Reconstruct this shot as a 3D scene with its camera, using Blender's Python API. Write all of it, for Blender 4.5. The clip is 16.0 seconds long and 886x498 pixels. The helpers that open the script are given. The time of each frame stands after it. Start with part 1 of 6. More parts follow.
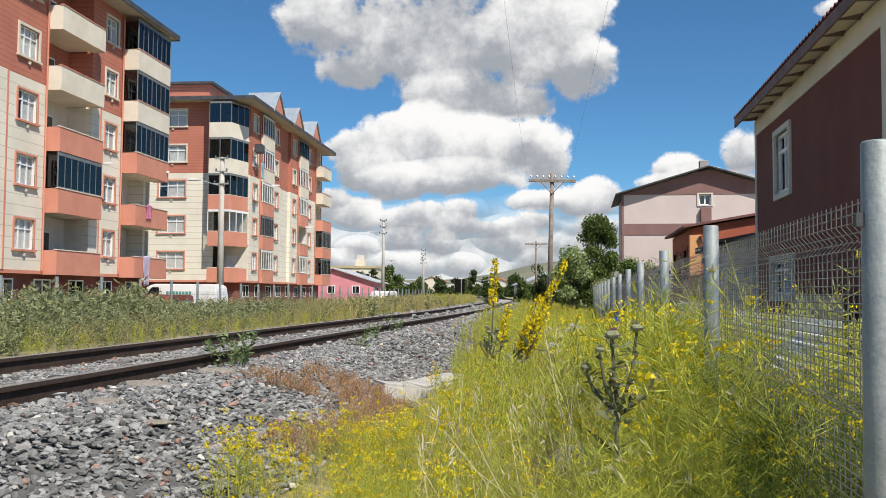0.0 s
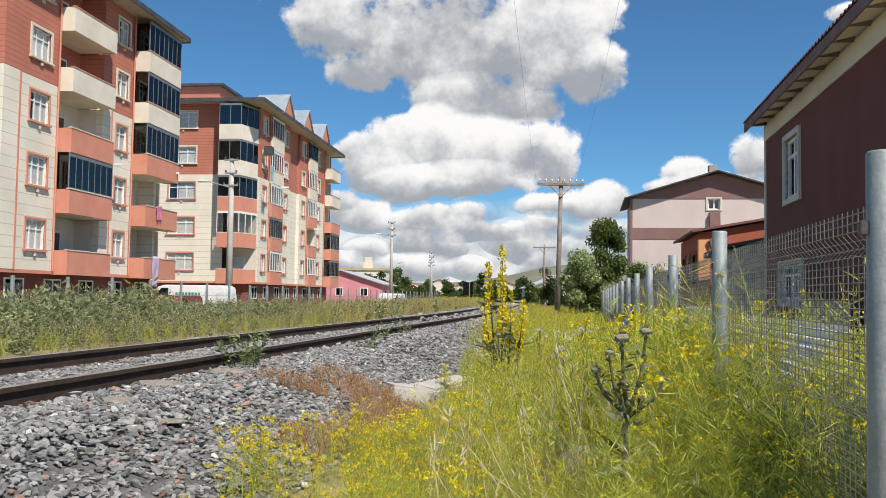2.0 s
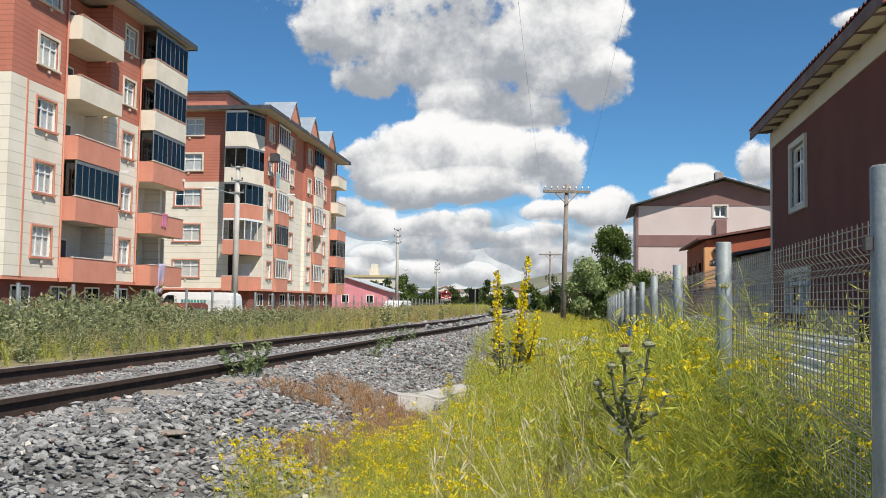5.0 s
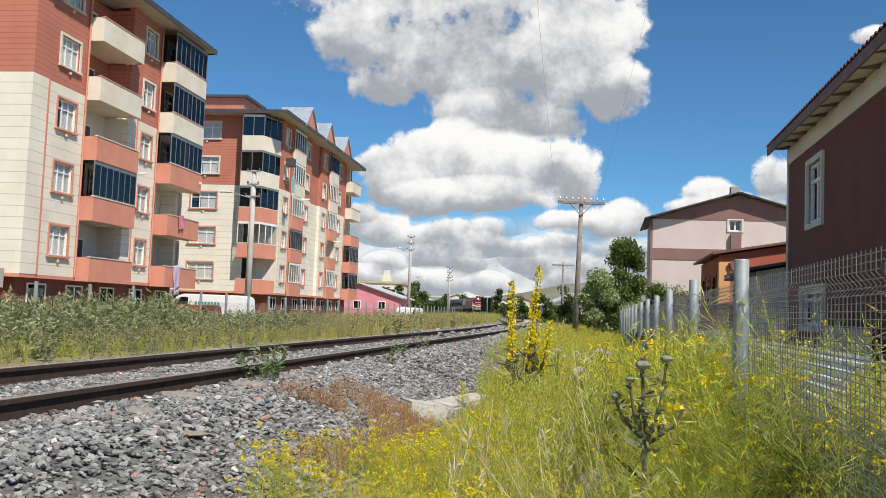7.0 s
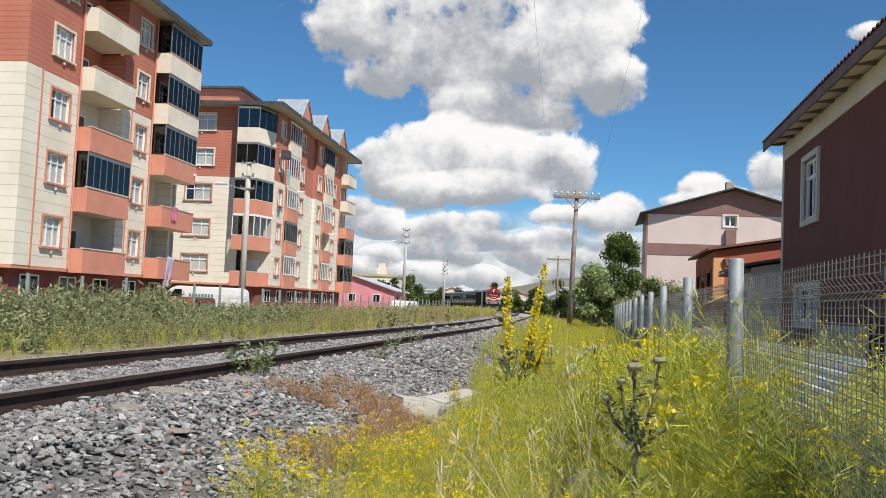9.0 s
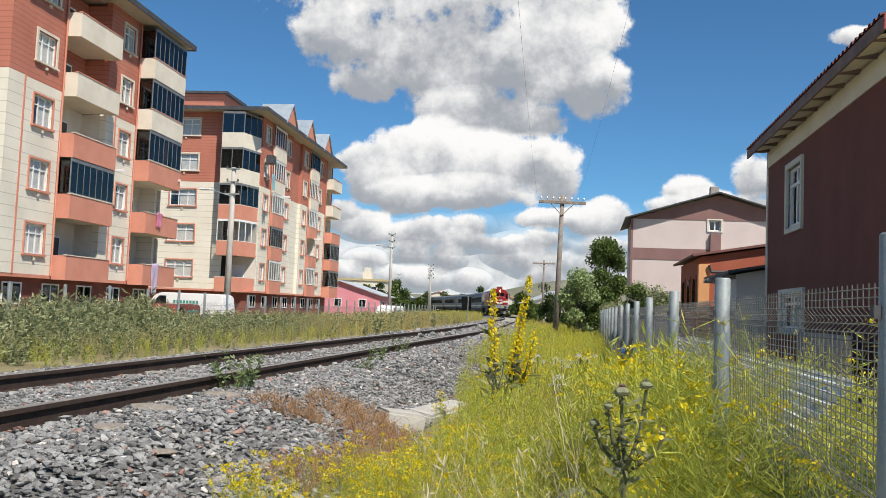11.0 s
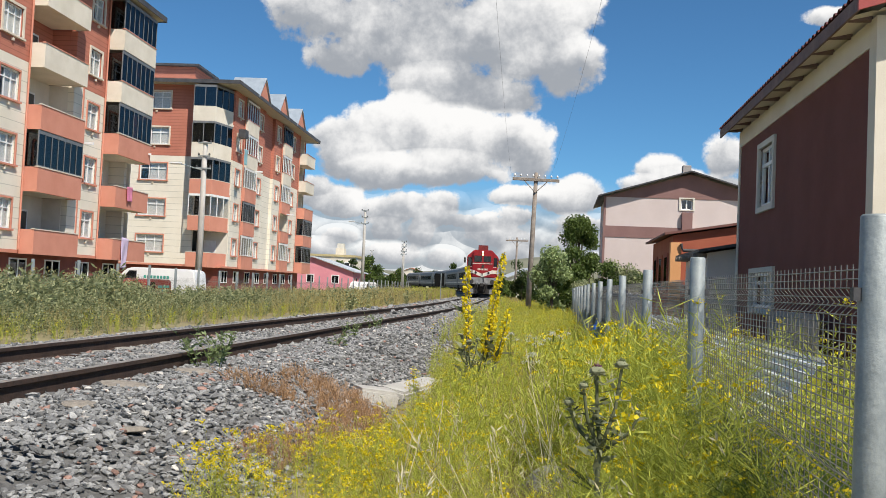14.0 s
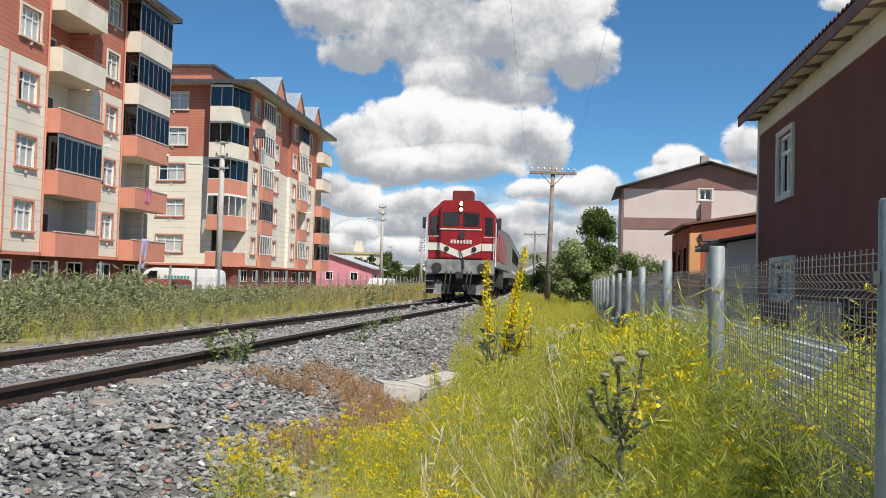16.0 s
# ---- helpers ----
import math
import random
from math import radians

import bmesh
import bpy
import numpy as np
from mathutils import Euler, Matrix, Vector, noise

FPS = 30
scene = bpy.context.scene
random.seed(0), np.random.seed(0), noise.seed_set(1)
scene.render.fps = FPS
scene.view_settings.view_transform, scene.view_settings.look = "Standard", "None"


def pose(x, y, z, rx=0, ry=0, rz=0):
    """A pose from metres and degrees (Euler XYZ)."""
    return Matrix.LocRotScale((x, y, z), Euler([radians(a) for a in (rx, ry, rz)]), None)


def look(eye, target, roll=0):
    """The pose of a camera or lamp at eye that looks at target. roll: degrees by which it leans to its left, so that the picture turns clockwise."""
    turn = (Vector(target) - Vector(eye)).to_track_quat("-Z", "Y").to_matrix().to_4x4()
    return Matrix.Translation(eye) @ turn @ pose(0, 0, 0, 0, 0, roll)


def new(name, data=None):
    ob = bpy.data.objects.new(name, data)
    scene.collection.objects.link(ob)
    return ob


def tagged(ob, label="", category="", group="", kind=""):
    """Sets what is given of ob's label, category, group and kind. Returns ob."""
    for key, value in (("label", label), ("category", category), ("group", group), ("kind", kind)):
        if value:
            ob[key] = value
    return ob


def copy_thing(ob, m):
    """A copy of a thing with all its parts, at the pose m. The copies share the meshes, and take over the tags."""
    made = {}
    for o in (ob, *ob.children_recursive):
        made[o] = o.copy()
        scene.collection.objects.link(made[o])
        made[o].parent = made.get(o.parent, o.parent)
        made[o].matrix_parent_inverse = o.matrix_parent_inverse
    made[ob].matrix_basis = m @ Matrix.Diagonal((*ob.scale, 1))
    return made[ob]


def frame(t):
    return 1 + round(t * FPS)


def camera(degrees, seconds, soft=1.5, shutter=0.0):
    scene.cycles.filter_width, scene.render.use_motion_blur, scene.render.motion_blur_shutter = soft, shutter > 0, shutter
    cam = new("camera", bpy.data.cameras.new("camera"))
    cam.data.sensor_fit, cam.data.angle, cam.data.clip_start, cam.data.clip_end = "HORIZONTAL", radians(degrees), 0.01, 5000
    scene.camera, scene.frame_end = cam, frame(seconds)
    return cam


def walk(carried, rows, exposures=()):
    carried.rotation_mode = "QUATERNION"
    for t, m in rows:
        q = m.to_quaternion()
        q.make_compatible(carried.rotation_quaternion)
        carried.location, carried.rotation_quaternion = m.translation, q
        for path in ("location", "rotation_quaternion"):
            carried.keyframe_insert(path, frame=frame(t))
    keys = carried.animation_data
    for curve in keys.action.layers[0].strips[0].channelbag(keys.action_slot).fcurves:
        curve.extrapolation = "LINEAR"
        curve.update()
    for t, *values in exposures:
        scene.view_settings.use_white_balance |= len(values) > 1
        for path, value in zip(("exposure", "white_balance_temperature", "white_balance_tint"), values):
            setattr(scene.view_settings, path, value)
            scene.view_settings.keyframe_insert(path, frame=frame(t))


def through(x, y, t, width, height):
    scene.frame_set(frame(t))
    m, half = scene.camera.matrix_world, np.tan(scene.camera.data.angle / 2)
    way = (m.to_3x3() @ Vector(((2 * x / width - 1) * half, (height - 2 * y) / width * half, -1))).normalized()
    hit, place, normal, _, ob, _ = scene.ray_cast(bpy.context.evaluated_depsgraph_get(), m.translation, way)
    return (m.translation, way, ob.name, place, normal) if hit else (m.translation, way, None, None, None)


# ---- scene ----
cam = camera(53.0, 16.0, soft=0.8)
PATH = [
    (0, (0.082, -0.085, 0.622), (-0.122, 1.902, 0.721), 0.4),
    (0.5, (0.077, -0.1, 0.624), (-0.133, 1.887, 0.728), 0.3),
    (1, (0.085, -0.079, 0.623), (-0.136, 1.906, 0.73), 0.5),
    (1.5, (0.083, -0.078, 0.623), (-0.136, 1.908, 0.73), 0.7),
    (2, (0.069, -0.154, 0.622), (-0.153, 1.831, 0.727), 0.8),
    (2.5, (0.082, -0.078, 0.624), (-0.14, 1.907, 0.728), 0.6),
    (3, (0.089, -0.085, 0.623), (-0.132, 1.9, 0.729), 0.5),
    (3.5, (0.101, -0.075, 0.624), (-0.124, 1.91, 0.728), 0.5),
    (6, (0.059, -0.184, 0.655), (-0.18, 1.797, 0.794), 1.0),
    (6.5, (0.045, -0.209, 0.653), (-0.195, 1.771, 0.797), 1.3),
    (7, (0.05, -0.207, 0.653), (-0.214, 1.771, 0.79), 2.2),
    (7.5, (0.087, -0.078, 0.67), (-0.165, 1.904, 0.756), 2.5),
    (8, (0.086, -0.059, 0.671), (-0.168, 1.922, 0.777), 2.5),
    (8.5, (0.072, -0.123, 0.669), (-0.184, 1.857, 0.786), 2.6),
    (11, (0.061, -0.094, 0.765), (-0.161, 1.889, 0.897), 2.3),
    (11.5, (0.058, -0.027, 0.764), (-0.148, 1.958, 0.883), 3.3),
    (12, (0.046, -0.039, 0.76), (-0.116, 1.952, 0.86), 3.3),
    (12.5, (0.05, -0.034, 0.769), (-0.102, 1.959, 0.849), 2.7),
    (13, (0.033, -0.07, 0.761), (-0.117, 1.923, 0.838), 2.3),
    (13.5, (0.036, -0.068, 0.773), (-0.114, 1.925, 0.853), 2.5),
    (14, (0.046, -0.054, 0.772), (-0.114, 1.938, 0.854), 2.6),
    (14.5, (0.046, -0.024, 0.772), (-0.152, 1.965, 0.851), 2.8),
    (15, (0.044, -0.016, 0.766), (-0.153, 1.973, 0.839), 2.9),
    (15.5, (0.036, -0.073, 0.782), (-0.16, 1.916, 0.856), 1.5),
    (16, (0.042, -0.083, 0.762), (-0.158, 1.906, 0.832), 1.6),
]
walk(cam, [(t, look(eye, target, roll)) for t, eye, target, roll in PATH])

# ---- light: high summer sun behind the viewer's right shoulder, blue sky with cumulus ----
SUN_DIR = Vector((0.47, -0.61, 1.0)).normalized()
sun = new("sun", bpy.data.lights.new("sun", "SUN"))
sun.data.energy, sun.data.angle, sun.data.color = 5.0, radians(0.53), (1.0, 0.93, 0.82)
sun.matrix_world = look(SUN_DIR * 200, (0, 0, 0))
scene.view_settings.exposure = 0.25

# each cumulus heap: across (x / y), up (z / y), half width, half height
HEAPS = [
    (-0.247, 0.319, 0.062, 0.051), (-0.18, 0.297, 0.079, 0.061), (-0.101, 0.301, 0.098, 0.077), (-0.023, 0.279, 0.092, 0.071), (0.04, 0.257, 0.056, 0.039),
    (0.065, 0.263, 0.029, 0.022), (0.015, 0.323, 0.072, 0.058), (-0.127, 0.381, 0.216, 0.058), (-0.069, 0.228, 0.092, 0.026), (-0.017, 0.217, 0.046, 0.022),
    (-0.206, 0.258, 0.052, 0.026), (-0.206, 0.165, 0.039, 0.026), (-0.166, 0.178, 0.046, 0.032), (-0.127, 0.19, 0.039, 0.029), (-0.075, 0.17, 0.072, 0.035),
    (-0.011, 0.168, 0.049, 0.032), (0.014, 0.149, 0.026, 0.029), (-0.088, 0.131, 0.079, 0.022), (-0.192, 0.139, 0.046, 0.029), (-0.153, 0.125, 0.052, 0.022),
    (-0.232, 0.11, 0.023, 0.013), (0.07, 0.11, 0.029, 0.022), (0.16, 0.14, 0.031, 0.017), (0.181, 0.127, 0.039, 0.016),
    (0.138, 0.121, 0.026, 0.013), (0.229, 0.155, 0.025, 0.032), (0.238, 0.12, 0.033, 0.019), (0.271, 0.12, 0.039, 0.026), (0.346, 0.316, 0.036, 0.012),
    (0.75, 0.3, 0.16, 0.09), (-0.85, 0.42, 0.2, 0.1), (0.2, 0.85, 0.3, 0.12), (-0.278, 0.091, 0.033, 0.013), (-0.219, 0.096, 0.044, 0.019),
    (-0.125, 0.093, 0.036, 0.014), (-0.083, 0.091, 0.029, 0.02), (0.009, 0.104, 0.042, 0.013), (0.054, 0.1, 0.04, 0.02), (0.142, 0.091, 0.037, 0.018),
    (-0.271, 0.072, 0.034, 0.012), (-0.199, 0.085, 0.036, 0.014), (-0.142, 0.079, 0.043, 0.019), (-0.098, 0.076, 0.037, 0.015), (-0.053, 0.074, 0.042, 0.011),
    (0.001, 0.08, 0.03, 0.016), (0.073, 0.075, 0.046, 0.013), (0.128, 0.073, 0.038, 0.014), (-0.276, 0.062, 0.031, 0.017), (-0.2, 0.051, 0.025, 0.013),
    (-0.147, 0.06, 0.029, 0.014), (-0.11, 0.057, 0.025, 0.018), (-0.028, 0.066, 0.04, 0.021), (-0.0, 0.054, 0.045, 0.019), (0.071, 0.066, 0.038, 0.019),
    (0.124, 0.052, 0.034, 0.012), (-0.272, 0.048, 0.031, 0.011), (-0.219, 0.034, 0.041, 0.015), (-0.144, 0.033, 0.046, 0.015), (-0.082, 0.032, 0.025, 0.013),
    (0.003, 0.034, 0.025, 0.016), (0.052, 0.049, 0.027, 0.016), (0.138, 0.038, 0.046, 0.016),
]


class Graph:
    """Short hand for building a node tree."""

    def __init__(self, tree):
        self.tree = tree

    def node(self, kind, inputs=(), **props):
        n = self.tree.nodes.new(kind)
        for k, v in props.items():
            setattr(n, k, v)
        items = inputs.items() if isinstance(inputs, dict) else enumerate(inputs)
        for k, v in items:
            if v is None:
                continue
            if isinstance(v, bpy.types.NodeSocket):
                self.tree.links.new(v, n.inputs[k])
            else:
                n.inputs[k].default_value = v
        return n

    def math(self, op, a, b=None, c=None, clamp=False):
        return self.node("ShaderNodeMath", (a, b, c), operation=op, use_clamp=clamp).outputs[0]

    def vmath(self, op, a, b=None):
        n = self.node("ShaderNodeVectorMath", (a, b), operation=op)
        return n.outputs["Value"] if op in ("LENGTH", "DOT_PRODUCT", "DISTANCE") else n.outputs["Vector"]

    def noise(self, vec, scale, detail=5.0, rough=0.55, **kw):
        return self.node("ShaderNodeTexNoise", {"Vector": vec, "Scale": scale, "Detail": detail, "Roughness": rough}, **kw).outputs[0]

    def ramp(self, value, lo, hi, a=0.0, b=1.0):
        return self.node("ShaderNodeMapRange", {"Value": value, "From Min": lo, "From Max": hi, "To Min": a, "To Max": b},
                         interpolation_type="SMOOTHSTEP").outputs[0]

    def mix(self, fac, a, b):
        n = self.node("ShaderNodeMix", (), data_type="RGBA")
        for key, v in (("Factor", fac), ("A", a), ("B", b)):
            sock = [s for s in n.inputs if s.name == key and s.enabled and s.type == ("VALUE" if key == "Factor" else "RGBA")][0]
            if isinstance(v, bpy.types.NodeSocket):
                self.tree.links.new(v, sock)
            else:
                sock.default_value = v if key == "Factor" else (*v[:3], 1.0)
        return [s for s in n.outputs if s.type == "RGBA"][0]


def make_world():
    world = bpy.data.worlds.new("sky")
    scene.world = world
    world.use_nodes = True
    tree = world.node_tree
    tree.nodes.clear()
    g = Graph(tree)
    sky = g.node("ShaderNodeTexSky", sky_type="NISHITA", sun_disc=False)
    sky.sun_elevation = math.asin(SUN_DIR.z)
    sky.sun_rotation = math.atan2(SUN_DIR.x, SUN_DIR.y)
    sky.altitude, sky.air_density, sky.dust_density, sky.ozone_density = 1700, 1.0, 0.4, 1.2
    way = g.node("ShaderNodeTexCoord").outputs["Generated"]
    xyz = g.node("ShaderNodeSeparateXYZ", (way,)).outputs
    ahead = g.math("MAXIMUM", g.math("ABSOLUTE", xyz[1]), 0.05)
    u, v = g.math("DIVIDE", xyz[0], ahead), g.math("DIVIDE", xyz[2], ahead)
    warp = g.noise(way, 9.0, 4.0)
    fine = g.noise(way, 22.0, 8.0, 0.62)
    crisp = g.noise(way, 70.0, 6.0, 0.6)
    puff = g.math("SUBTRACT", g.math("ADD", g.math("MULTIPLY", warp, 1.1), g.math("ADD", g.math("MULTIPLY", fine, 1.5), g.math("MULTIPLY", crisp, 0.36))), 1.48)
    body, lift, weight = None, None, None
    for cu, cv, ru, rv in HEAPS:
        du = g.math("MULTIPLY", g.math("SUBTRACT", u, cu), 1 / ru)
        dv = g.math("MULTIPLY", g.math("SUBTRACT", v, cv), 1 / rv)
        r2 = g.math("ADD", g.math("MULTIPLY", du, du), g.math("MULTIPLY", dv, dv))
        f = g.math("SUBTRACT", 1.0, r2)
        w = g.math("MAXIMUM", g.math("ADD", f, 0.35), 0.0)
        lw = g.math("MULTIPLY", w, dv)
        body = f if body is None else g.math("SMOOTH_MAX", body, f, 0.4)
        lift = lw if lift is None else g.math("ADD", lift, lw)
        weight = w if weight is None else g.math("ADD", weight, w)
    field = g.math("ADD", g.math("MAXIMUM", body, -1.2), g.math("MULTIPLY", puff, 1.7))
    mask = g.ramp(field, -0.10, 0.42)
    # low down the far cloud banks close up into one veil
    veil = g.ramp(v, 0.125, 0.055, 0.0, 0.94)
    mask = g.math("MAXIMUM", mask, veil)
    topness = g.math("DIVIDE", lift, g.math("ADD", weight, 0.05))
    shade = g.math("ADD", g.math("MULTIPLY", topness, 0.8), g.math("ADD", g.math("MULTIPLY", puff, 1.45), g.math("MULTIPLY", field, -0.16)))
    bright = g.ramp(shade, -0.62, 0.46)
    cloud = g.mix(bright, (0.37, 0.395, 0.435), (0.97, 0.96, 0.945))
    cloud_n = g.node("ShaderNodeBackground", {"Color": cloud, "Strength": 0.85})
    blue = g.node("ShaderNodeMix", (), data_type="RGBA", blend_type="MULTIPLY")
    blue.inputs[0].default_value = 1.0
    tree.links.new(sky.outputs[0], blue.inputs[6])
    blue.inputs[7].default_value = (0.50, 0.89, 1.12, 1)
    sky_n = g.node("ShaderNodeBackground", {"Color": blue.outputs[2], "Strength": 0.085})
    both = g.node("ShaderNodeMixShader", (mask, sky_n.outputs[0], cloud_n.outputs[0]))
    out = g.node("ShaderNodeOutputWorld")
    tree.links.new(both.outputs[0], out.inputs[0])


make_world()


# ---- materials ----
def surface(name, dark, light, scale=3.0, rough=0.8, bump=0.2, metal=0.0, grain=60.0, stain=None, joint=0.0, rand=0.0, spec=0.5):
    """A weathered surface: broad blotches and fine grain between two colours, with fine relief.
    joint: height of the cladding courses whose grooves run round the wall. rand: how far single pieces differ."""
    m = bpy.data.materials.new(name)
    m.use_nodes = True
    tree = m.node_tree
    g = Graph(tree)
    bsdf = tree.nodes["Principled BSDF"]
    at = g.node("ShaderNodeTexCoord").outputs["Object"]
    broad = g.noise(at, scale, 5.0, 0.6)
    fine = g.noise(at, grain, 4.0, 0.6)
    f = g.ramp(g.math("ADD", g.math("MULTIPLY", broad, 0.65), g.math("MULTIPLY", fine, 0.35)), 0.32, 0.68)
    col = g.mix(f, dark, light)
    if rand:
        r = g.node("ShaderNodeObjectInfo").outputs["Random"]
        r = g.math("ADD", r, g.node("ShaderNodeNewGeometry").outputs["Random Per Island"])
        r = g.math("FRACT", r)
        hsv = g.node("ShaderNodeHueSaturation", {"Hue": 0.5, "Saturation": 1.0, "Value": g.ramp(r, 0, 1, 1 - rand, 1 + rand), "Color": col})
        col = hsv.outputs[0]
    if stain:
        s = g.ramp(g.noise(at, scale * 0.37, 6.0, 0.7), 0.55, 0.75)
        col = g.mix(g.math("MULTIPLY", s, 0.6), col, stain)
    height = fine
    if joint:
        z = g.node("ShaderNodeSeparateXYZ", (at,)).outputs[2]
        saw = g.math("FRACT", g.math("DIVIDE", z, joint))
        groove = g.math("LESS_THAN", saw, 0.035 / joint)
        col = g.mix(g.math("MULTIPLY", groove, 0.45), col, [c * 0.35 for c in dark])
        height = g.math("SUBTRACT", fine, groove)
    tree.links.new(col, bsdf.inputs["Base Color"])
    tree.links.new(g.ramp(fine, 0.2, 0.8, max(0.02, rough - 0.12), min(1, rough + 0.1)), bsdf.inputs["Roughness"])
    bsdf.inputs["Metallic"].default_value = metal
    bsdf.inputs["Specular IOR Level"].default_value = spec
    if bump:
        b = g.node("ShaderNodeBump", {"Strength": bump, "Distance": 0.02, "Height": height})
        tree.links.new(b.outputs[0], bsdf.inputs["Normal"])
    return m


def leafy(name, dark, light, through=0.35, rough=0.55, scale=2.0):
    """Leaves, stems and petals: each island differs, and light passes through."""
    m = bpy.data.materials.new(name)
    m.use_nodes = True
    tree = m.node_tree
    g = Graph(tree)
    bsdf = tree.nodes["Principled BSDF"]
    out = tree.nodes["Material Output"]
    at = g.node("ShaderNodeTexCoord").outputs["Object"]
    r = g.node("ShaderNodeNewGeometry").outputs["Random Per Island"]
    r = g.math("ADD", g.math("MULTIPLY", r, 0.7), g.math("MULTIPLY", g.noise(at, scale, 3.0), 0.6))
    col = g.mix(g.ramp(r, 0.2, 1.1), dark, light)
    tree.links.new(col, bsdf.inputs["Base Color"])
    bsdf.inputs["Roughness"].default_value = rough
    bsdf.inputs["Specular IOR Level"].default_value = 0.3
    tr = g.node("ShaderNodeBsdfTranslucent", {"Color": col})
    mx = g.node("ShaderNodeMixShader", (through, bsdf.outputs[0], tr.outputs[0]))
    tree.links.new(mx.outputs[0], out.inputs[0])
    return m


def glass(name, tint=(0.75, 0.8, 0.82), gloss=0.25):
    m = bpy.data.materials.new(name)
    m.use_nodes = True
    tree = m.node_tree
    g = Graph(tree)
    tree.nodes.remove(tree.nodes["Principled BSDF"])
    clear = g.node("ShaderNodeBsdfTransparent", {"Color": (*tint, 1)})
    shine = g.node("ShaderNodeBsdfGlossy", {"Color": (0.9, 0.93, 0.95, 1), "Roughness": 0.03})
    mx = g.node("ShaderNodeMixShader", (gloss, clear.outputs[0], shine.outputs[0]))
    tree.links.new(mx.outputs[0], tree.nodes["Material Output"].inputs[0])
    return m


def glow(name, color, strength):
    m = bpy.data.materials.new(name)
    m.use_nodes = True
    b = m.node_tree.nodes["Principled BSDF"]
    b.inputs["Base Color"].default_value = (*color, 1)
    b.inputs["Emission Color"].default_value = (*color, 1)
    b.inputs["Emission Strength"].default_value = strength
    return m


CREAM = surface("cream_cladding", (0.66, 0.61, 0.51), (0.78, 0.73, 0.63), 0.5, 0.85, 0.15, joint=0.50)
REDCLAD = surface("red_cladding", (0.41, 0.140, 0.093), (0.49, 0.183, 0.125), 0.6, 0.85, 0.15, joint=0.25)
CREAM_PLAIN = surface("cream_render", (0.62, 0.56, 0.46), (0.74, 0.68, 0.58), 0.8, 0.85, 0.1)
RED_PLAIN = surface("salmon_render", (0.54, 0.215, 0.145), (0.62, 0.27, 0.19), 0.8, 0.85, 0.1)
BASE_RED = surface("plinth_red", (0.16, 0.045, 0.035), (0.26, 0.08, 0.06), 0.8, 0.85, 0.1)
TRIM = surface("window_trim", (0.60, 0.52, 0.42), (0.70, 0.63, 0.53), 2, 0.8, 0.05)
PVC = surface("white_pvc", (0.72, 0.72, 0.72), (0.82, 0.82, 0.81), 3, 0.4, 0.03)
# dark colour that stands in for the gloom of unlit rooms
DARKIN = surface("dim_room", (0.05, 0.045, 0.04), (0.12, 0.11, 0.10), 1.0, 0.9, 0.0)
ROOMWALL = surface("balcony_wall", (0.60, 0.55, 0.48), (0.72, 0.67, 0.59), 1.0, 0.9, 0.05)
CURTAIN = surface("net_curtain", (0.62, 0.62, 0.61), (0.82, 0.82, 0.81), 9.0, 0.9, 0.2)
GLASS = glass("window_glass", (0.90, 0.90, 0.89), 0.05)
TINTED = glass("tinted_glass", (0.22, 0.22, 0.225), 0.08)
FRAME_DARK = surface("anodised_frame", (0.16, 0.165, 0.17), (0.24, 0.245, 0.25), 4, 0.5, 0.05, metal=0.3)
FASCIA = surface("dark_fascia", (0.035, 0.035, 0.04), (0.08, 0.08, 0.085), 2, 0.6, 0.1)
SOFFIT = surface("soffit", (0.45, 0.41, 0.35), (0.55, 0.51, 0.45), 2, 0.8, 0.05)
ROOFMETAL = surface("roof_sheet", (0.30, 0.35, 0.40), (0.46, 0.51, 0.55), 1.0, 0.45, 0.1, metal=0.3)
MAROON = surface("maroon_render", (0.135, 0.042, 0.033), (0.170, 0.056, 0.045), 1.3, 0.9, 0.15, grain=120)
WHITEWALL = surface("white_render", (0.58, 0.55, 0.48), (0.68, 0.65, 0.58), 1.2, 0.85, 0.1)
PINKWALL = surface("pale_pink_render", (0.55, 0.46, 0.44), (0.62, 0.53, 0.51), 0.6, 0.9, 0.1)
PINKBAND = surface("mauve_render", (0.21, 0.115, 0.105), (0.26, 0.15, 0.14), 0.8, 0.9, 0.1)
ORANGE = surface("orange_render", (0.31, 0.080, 0.045), (0.39, 0.115, 0.062), 0.8, 0.9, 0.1)
ORANGE_TRIM = surface("orange_trim", (0.62, 0.30, 0.12), (0.72, 0.38, 0.18), 1, 0.85, 0.05)
GREYWALL = surface("grey_render", (0.30, 0.27, 0.26), (0.40, 0.37, 0.35), 0.9, 0.95, 0.2, stain=(0.2, 0.18, 0.17))
PINKHOUSE = surface("bright_pink_render", (0.60, 0.22, 0.27), (0.68, 0.28, 0.33), 0.8, 0.9, 0.1)
CONCRETE = surface("pale_concrete", (0.36, 0.34, 0.31), (0.52, 0.50, 0.46), 2.5, 0.9, 0.4, stain=(0.25, 0.22, 0.18))
POLECON = surface("pole_concrete", (0.38, 0.36, 0.33), (0.50, 0.48, 0.45), 1.5, 0.9, 0.2)
WOODPOLE = surface("weathered_wood", (0.18, 0.145, 0.12), (0.31, 0.265, 0.225), 4, 0.9, 0.5, grain=30)
GALV = surface("galvanised_steel", (0.22, 0.25, 0.255), (0.36, 0.39, 0.39), 6, 0.6, 0.12, metal=0.3, grain=90, stain=(0.17, 0.20, 0.20))
WIRE = surface("galvanised_wire", (0.14, 0.135, 0.125), (0.24, 0.23, 0.215), 20, 0.6, 0.0, metal=0.3)
